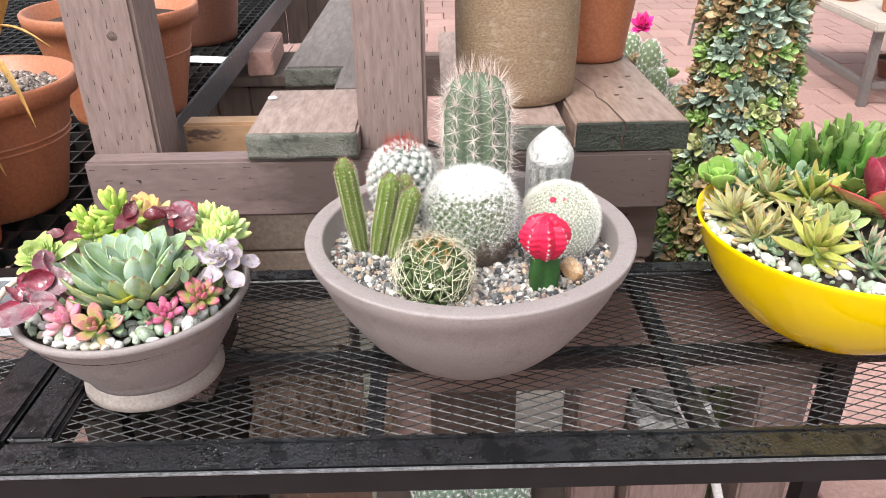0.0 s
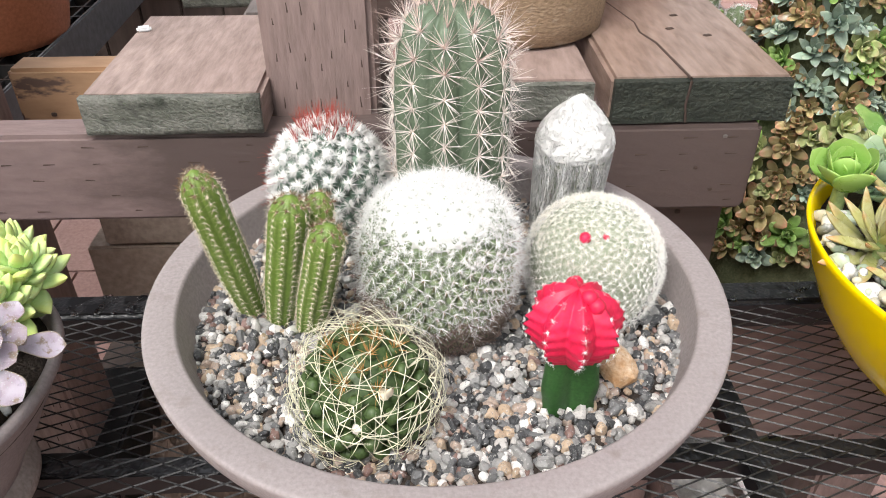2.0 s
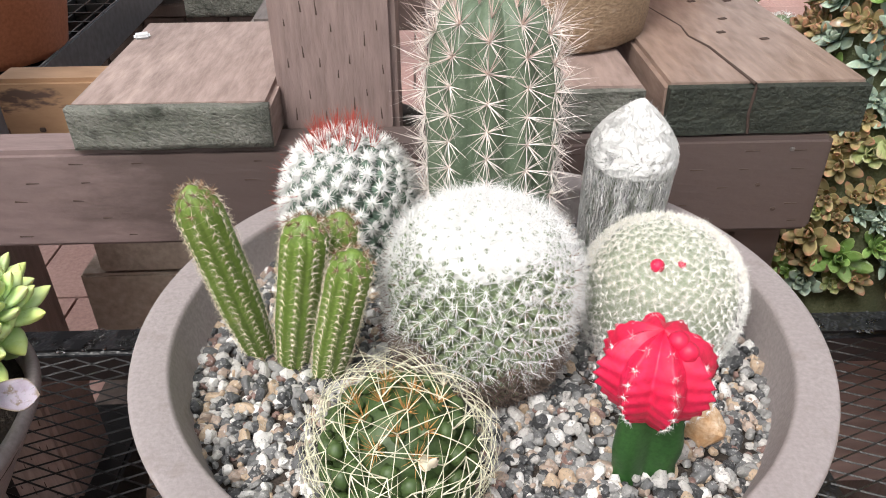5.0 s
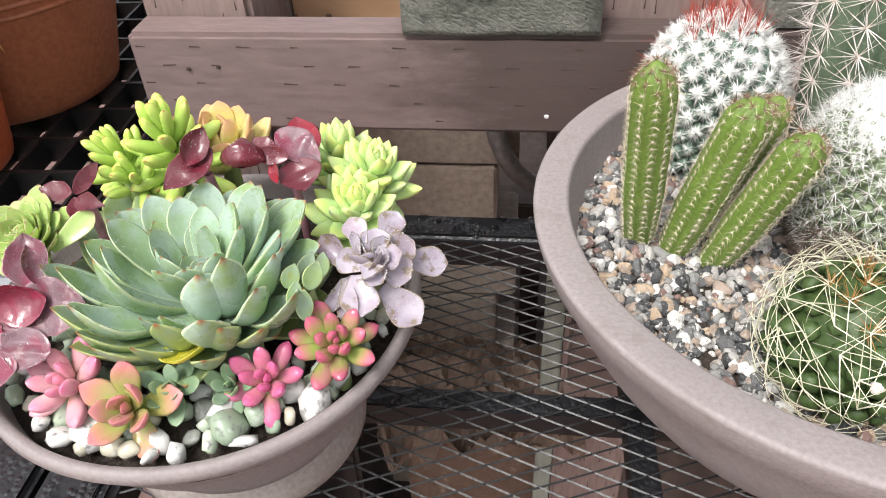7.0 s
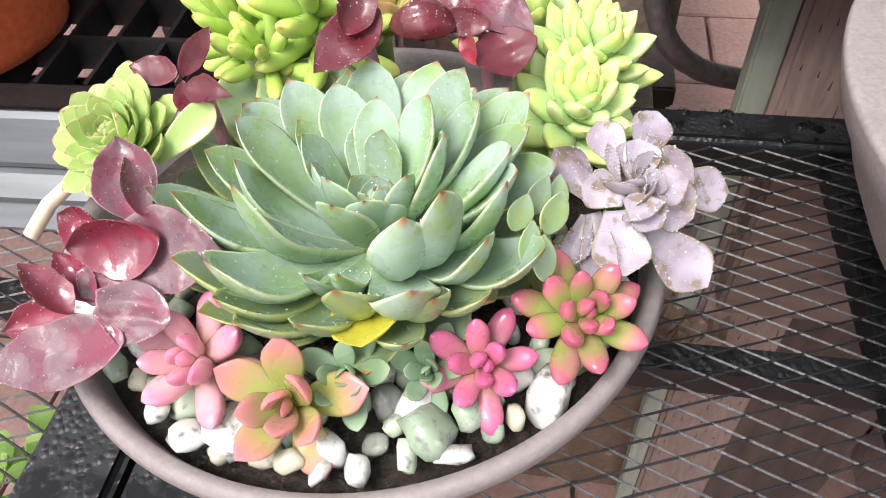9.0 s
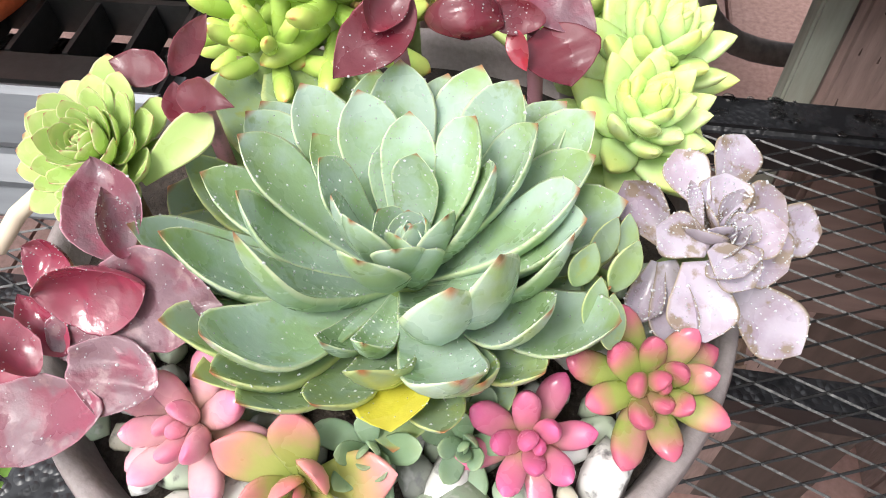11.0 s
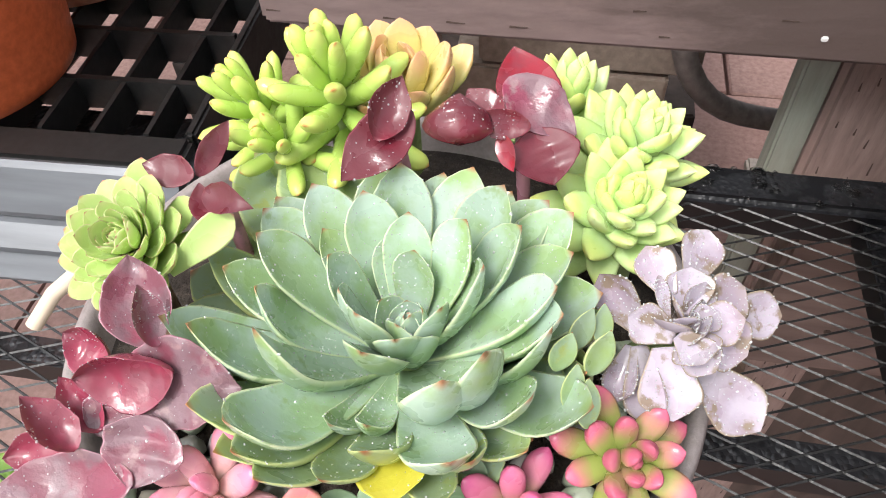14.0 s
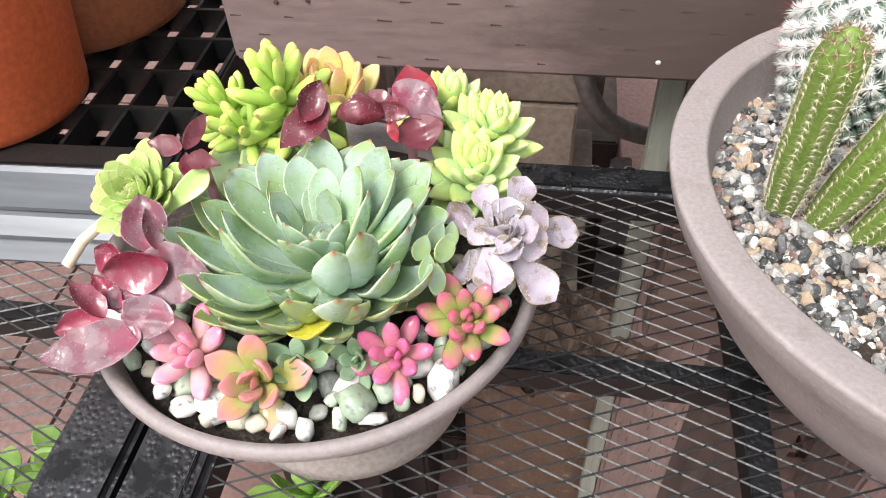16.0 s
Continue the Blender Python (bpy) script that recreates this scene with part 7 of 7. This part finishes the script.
part("block", box(-0.038, 0.038, -0.145, 0.145, 0, 0.07, 0.004), M["paver"], t)

# Added plank: covers bright paving so the gap behind the posts reads dark.
t = thing("shelf", "dark timber plank added to keep the gap behind the staging posts dark", "shelf", (-0.32, 1.8, 0.0))
part("plank", box(-0.10, 0.24, -0.33, 0.55, 0.52, 0.55, 0.003), M["wood_dark"], t)
for lx, ly in ((-0.08, -0.3), (0.22, -0.3), (-0.08, 0.5), (0.22, 0.5)):
    part("leg", box(lx - 0.015, lx + 0.015, ly - 0.015, ly + 0.015, 0, 0.519, 0.002), M["wood_dark"], t)

# ---- block wall behind the staging ----
wall = new("wall_north", None)
tagged(wall, "stack of tan concrete blocks behind the staging rail", "wall", kind="structure")
wall.empty_display_size = 0.1
bme = bpy.data.meshes.new("block")
bb = box(-0.0985, 0.0985, -0.05, 0.05, 0, 0.097, 0.003)
bb.to_mesh(bme)
bb.free()
bme.materials.append(M["block"])
for row in range(8):
    for k in range(1):
        ob = new("block", bme)
        ob.parent = wall
        ob.location = (-0.24 - k * 0.2 + (0.02 if row % 2 else -0.005), 1.36, 0.02 + row * 0.1)

# Dark backdrop added where paving would otherwise show bright between the posts.
fence = thing("fence_panel", "dark brown backdrop panel of upright boards with a flat cap, added to hide bright paving", "fence", (-0.81, 2.4, 0))
for k in range(8):
    part("board", box(k * 0.1, k * 0.1 + 0.097, -0.012, 0.012, 0.0, 0.7045, 0.003), M["wood_dark"], fence)
part("cap", box(0.0, 0.797, -0.02, 0.30, 0.705, 0.735, 0.003), M["wood_dark"], fence)
part("crosspiece", box(0, 0.794, 0.0125, 0.05, 0.5, 0.59, 0.003), M["wood_dark"], fence)
cab = thing("fence_panel", "dark timber screen on legs standing further back on the paving", "fence", (-0.9, 3.9, 0))
for k in range(6):
    part("board", box(0.02 + k * 0.11, 0.125 + k * 0.11, -0.012, 0.012, 0.50, 1.25, 0.003), M["wood_dark"], cab)
for x in (0.06, 0.64):
    part("leg", box(x - 0.03, x + 0.03, 0.0125, 0.06, 0, 1.2, 0.003), M["wood_dark"], cab)

# ---- right background: white bench, stool, small plants ----
tb = thing("table", "low off-white topped table with grey metal frame on the paving", "table", (2.43, 4.24, 0), (0, 0, -4))
part("tabletop", box(0, 1.8, 0, 1.2, 0.425, 0.475, 0.008), M["white_top"], tb)
for x, y in ((0.05, 0.06), (1.75, 0.06), (0.05, 1.14), (1.75, 1.14)):
    part("leg", box(x - 0.022, x + 0.022, y - 0.022, y + 0.022, 0, 0.424, 0.003), M["grey_metal"], tb)
part("stretcher", box(0.075, 1.72, 0.045, 0.075, 0.10, 0.14, 0.003), M["grey_metal"], tb)
part("stretcher", box(0.035, 0.065, 0.085, 1.11, 0.10, 0.14, 0.003), M["grey_metal"], tb)
for k, (x, y, q) in enumerate(((2.72, 4.55, 0.11), (2.62, 4.95, 0.09), (2.98, 4.62, 0.1))):
    plastic_pot("pot", "small terracotta pot on the off-white table", x, y, 0.476, q * 0.8, q, q * 1.7, M["terracotta"], 0.03, sd=9 + k)
plastic_pot("pot", "small terracotta pot on the paving under the table", 3.0, 4.9, 0.0, 0.08, 0.11, 0.12, M["brown_pot"], 0.03, sd=19)
st = thing("stool", "dark metal stool with thin splayed legs on the paving", "stool", (2.15, 5.72, 0))
for x, y in ((-0.16, -0.16), (0.16, -0.16), (-0.16, 0.16), (0.16, 0.16)):
    v, f = tube([(x, y, 0), (x * 0.7, y * 0.7, 0.6)], 0.012, 8)
    made("leg", mesh_from("leg", v, f), M["grey_metal"], st)
v, f = lathe([(0.15, 0.6), (0.16, 0.605), (0.16, 0.62), (0.15, 0.625)], 32)
made("seat", mesh_from("seat", v, f), M["grey_metal"], st)
M["magenta"] = leaf_surface("magenta_petal", (0.6, 0.02, 0.2), (0.7, 0.03, 0.26), (0.75, 0.08, 0.32), rough=0.5)
pet = leaf_mesh("petal", BROAD, 0.03, 0.3, nl=7, nr=6)
pm = rosette_mesh(pet, 26, (85, 0), (0.5, 1.0), 120)
pm.materials.append(M["magenta"])
bx = thing("planter_box", "small planter of succulents and cacti beside the boards", "planter", (0.475, 1.86, 0))
part("stand", box(-0.07, 0.09, -0.33, 0.4, 0, 0.86, 0.005), M["wood_z"], bx)
for k in range(34):
    a, s = r.uniform(-0.06, 0.085), r.uniform(0.018, 0.032)
    ob = made("rosette", kinds[k % 5], None, bx, m=Matrix.LocRotScale((a, r.uniform(-0.32, 0.39), 0.865 + r.uniform(0, 0.03)), Euler((r.uniform(-0.4, 0.4), r.uniform(-0.4, 0.4), 0)), (s, s, s)))
fl = made("flower", pm, None, bx, "magenta flower head", m=Matrix.LocRotScale((0.065, 0.14, 0.945), Euler((0.7, -0.3, 0)), (0.034, 0.034, 0.034)))
for k, (x, y, h_) in enumerate(((0.02, -0.10, 0.10), (-0.005, -0.24, 0.075), (0.03, -0.30, 0.06), (-0.03, 0.02, 0.07), (0.02, 0.06, 0.08))):
    v, f = ribbed(lambda s: 0.024 * dome(s, 0.8, 2.4, 0.5), h_, 12, 0.15, 72, 14)
    ob = made("cactus_column", mesh_from("cactus_column", v, f), M["c_ball"], bx, m=pose(x, y, 0.862))
    v, f = star(areoles(0.024, h_, 90, lambda s: dome(s, 0.8, 2.4, 0.5)), 9, 0.008, 0.65, 200 + k, 0.2, 0.0004)
    made("spines", mesh_from("spines", v, f, False), M["spine_white"], ob)["kind"] = "stuff"

# ---- under the bench ----
post("post", "square brown staging leg with one face in shade", 0.575, 0.662, 1.168, 1.27, 0, 0.76, False)
post("post", "brown board fixed to the staging leg under the rail", 0.272, 0.352, 1.168, 1.2085, 0, 0.767, False)
sh = thing("shelf", "low dark timber shelf with a back panel under the metal bench", "shelf", (0.0, 1.05, 0.0))
part("plank", box(-0.05, 0.2, -0.21, -0.10, 0.532, 0.562, 0.004), M["wood_dark"], sh)
part("panel", box(-0.05, 0.165, 0.118, 0.14, 0.0, 0.54, 0.003), M["wood_dark"], sh)
for x in (-0.03, 0.18):
    part("leg", box(x - 0.015, x + 0.015, -0.18, -0.14, 0, 0.531), M["wood_dark"], sh)
for k, (x, y) in enumerate(((0.036, 0.893), (0.112, 0.889))):
    c = thing("cactus", "small round grey-spined cactus on the low shelf", "cactus", (x, y, 0.5615), group="cacti on the low shelf")
    v, f = ribbed(lambda s: 0.037 * dome(s, 0.8, 2.2, 0.45), 0.068, 16, 0.15, 96, 16)
    made("body", mesh_from("body", v, f), M["c_mid"], c)
    ap = areoles(0.037, 0.068, 240, lambda s: dome(s, 0.8, 2.2, 0.45))
    v, f = star(ap, 10, 0.006, 0.65, 130 + k, 0.2, 0.0003)
    made("spines", mesh_from("spines", v, f, False), M["spine_white"], c)["kind"] = "stuff"

# Boards laid over the paving only to make this floor dark; added.
pal = thing("pallet", "dark brown timber boards added over the paving to darken the floor under the staging", "pallet", (-0.22, 1.62, 0.0))
for k in range(5):
    part("board", box(-0.44, 0.24, -0.36 + k * 0.16, -0.22 + k * 0.16, 0.06, 0.08, 0.003), M["wood_dark"], pal)
for x in (-0.4, -0.1, 0.2):
    part("bearer", box(x - 0.03, x + 0.03, -0.36, 0.42, 0.001, 0.0595, 0.003), M["wood_dark"], pal)

# hose loop, crumpled plastic
hose = thing("hose", "grey garden hose looped behind the staging post", "hose", (-0.03, 1.30, 0.0))
loop = [(0.12 * math.cos(q), 0.012 * math.sin(3 * q), 0.80 + 0.12 * math.sin(q)) for q in np.linspace(0, 6.283, 36)] + [(0.12, 0.01, 0.6), (0.11, 0.03, 0.3), (0.12, 0.04, 0.012)]
v, f = tube(loop, 0.0105, 12)
made("tube", mesh_from("tube", v, f), M["grey_metal"], hose)
pl = bmesh.new()
bmesh.ops.create_grid(pl, x_segments=26, y_segments=26, size=0.5)
for w_ in pl.verts:
    p_ = w_.co.copy()
    w_.co.z = 0.16 * noise.noise(p_ * 5) + 0.08 * noise.noise(p_ * 12 + Vector((4, 2, 1)))
sheet = thing("plastic_sheet", "crumpled clear grey plastic sheet lying on a crate under the bench", "plastic sheet", (0.43, 1.20, 0.47), (12, 0, 8))
M["film"] = surface("grey_plastic_film", (0.4, 0.38, 0.36), (0.6, 0.58, 0.56), 30, 120, (0.15, 0.35), 0.3)
bmesh.ops.scale(pl, vec=(0.13, 0.16, 0.16), verts=pl.verts[:])
ex = bmesh.ops.solidify(pl, geom=pl.faces[:], thickness=0.001)
part("film", pl, M["film"], sheet, smooth=True)
ring_ = thing("hose", "short loop of dark hose lying on the plastic sheet", "hose", (0.43, 1.18, 0.505), (18, 0, -25))
v, f = tube([(0.065 * math.cos(q), 0.045 * math.sin(q), 0.006 * math.sin(2 * q)) for q in np.linspace(0.3, 6.3, 30)], 0.0055, 10)
made("tube", mesh_from("tube", v, f), M["black_plastic"], ring_)
for k, (x, y) in enumerate(((0.36, 1.20), (0.47, 1.13))):
    v, f = scatter(ico2_v, ico2_f, [(x, y, 0.507)], [(0.012, 0.009, 0.01)], 60 + k, 0.1)
    tagged(made("pebble", mesh_from("pebble", v, f), M["paper"]), "white pebble on the plastic sheet", "pebble")
pipe = thing("pipe", "short white plastic pipe leaning on the crate under the bench", "pipe", (0.447, 1.11, 0.0))
v, f = tube([(-0.027, 0.012, 0.53), (-0.016, 0.008, 0.512), (0.0, 0.0, 0.488), (0.016, -0.006, 0.458), (0.032, -0.012, 0.428), (0.07, -0.02, 0.3), (0.1, -0.03, 0.004)], 0.008, 12)
made("tube", mesh_from("tube", v, f), M["paper"], pipe)
rosette("echeveria", "small pale green succulent growing low beside the crate", (0.50, 1.20, 0.20), (20, 0, 0), 0.035, 14, blu, (80, 5), (0.4, 1.0), seed=190, stem=(0.006, 0.20, M["stem_green"]), group="plants under the bench")
bc = thing("crate", "black plastic crate standing under the bench", "crate", (-0.435, 1.21, 0))
part("body", box(-0.12, 0.12, -0.06, 0.10, 0, 0.50, 0.006), M["black_plastic"], bc)
part("rim", box(-0.126, 0.126, -0.066, 0.106, 0.50, 0.516, 0.004), M["black_plastic"], bc)
for k, (x, y, h_) in enumerate(((-0.66, 0.95, 0.44), (-0.72, 1.0, 0.36), (-0.61, 0.90, 0.38), (-0.77, 0.93, 0.40), (-0.43, 1.02, 0.34), (-0.34, 0.90, 0.30))):
    rosette("weed", "bright green broad-leaved weed growing up under the benches", (x, y, h_), (10, 8 * (k - 2), 40 * k), 0.085, 10, fre, (66, 0), (0.6, 1.0), (0.62, 0.62), 220 + k, (0.004, h_, M["stem_green"]), group="plants under the bench", category="plant")
# Pale slab added: its tone stands for strongly lit ground seen through the mesh.
slab = made("paving_slab", mesh_from("paving_slab", [], []), None)
bm = box(0.16, 0.62, 1.38, 2.0, 0.004, 0.03, 0.006)
bm.to_mesh(slab.data)
bm.free()
slab.data.materials.append(surface("pale_bright_slab", (0.56, 0.49, 0.43), (0.66, 0.59, 0.53), 7, 130, (0.6, 0.85), 0.3, c3=(0.46, 0.39, 0.33)))
tagged(slab, "pale slab added on the clay paving to make the ground look brightly lit", "slab", kind="structure")
M["kraft"] = surface("brown_kraft_paper", (0.13, 0.08, 0.055), (0.2, 0.13, 0.09), 20, 160, (0.5, 0.75), 0.5, c3=(0.34, 0.26, 0.21), c3_at=(0.6, 0.7), c3_scale=40)
bag = thing("paper_bag", "crumpled brown paper bag with pale worn creases under the bench", "bag", (-0.155, 1.25, 0.0))
pb = bmesh.new()
bmesh.ops.create_grid(pb, x_segments=34, y_segments=34, size=0.5)
for w_ in pb.verts:
    p_ = w_.co.copy()
    fold = 1 - abs(noise.noise(p_ * 6 + Vector((9, 4, 2)))) * 2.2
    w_.co = Vector((p_.x * 0.24, p_.y * 0.16 - 0.07 + 0.02 * fold, 0.44 + 0.20 * (0.5 - abs(p_.y)) * 0.5 + 0.035 * fold + 0.02 * noise.noise(p_ * 14)))
bmesh.ops.solidify(pb, geom=pb.faces[:], thickness=0.001)
part("paper", pb, M["kraft"], bag, smooth=False)
part("stuffing", box(-0.11, 0.11, -0.05, 0.03, 0, 0.40, 0.01), M["kraft"], bag)
cr = thing("crate", "dark timber crate under the bench", "crate", (0.43, 1.21, 0))
part("side", box(-0.07, 0.07, -0.08, 0.08, 0, 0.445, 0.004), M["wood_z"], cr)

# ---- clay paving, last ----
paving = new("pavement", None)
tagged(paving, "pink clay paving in staggered rectangles", "pavement", kind="structure")
pv = bpy.data.meshes.new("paver")
bb = box(-0.146, 0.146, -0.146, 0.146, -0.04, 0.0, 0.005, 1)
bb.to_mesh(pv)
bb.free()
pv.materials.append(M["paver"])
rows_far = []
for j in range(-4, 34):
    for i in range(-10, 22):
        x, y = i * 0.3 + (0.15 if j % 2 else 0), j * 0.3
        near = -1.2 < x < 3.2 and 0.7 < y < 7.5
        if near and len(paving.children) < 300 and (x > -0.2):
            ob = new("paver", pv)
            ob.parent = paving
            ob.location = (x, y, rng.uniform(-0.002, 0.002))
        else:
            rows_far.append((x, y))
vs, fs = [], []
for x, y in rows_far:
    add_box(x - 0.146, x + 0.146, y - 0.146, y + 0.146, -0.04, 0.0)
made("pavers_far", mesh_from("pavers_far", vs, fs, False), M["paver"], paving)["kind"] = "stuff"
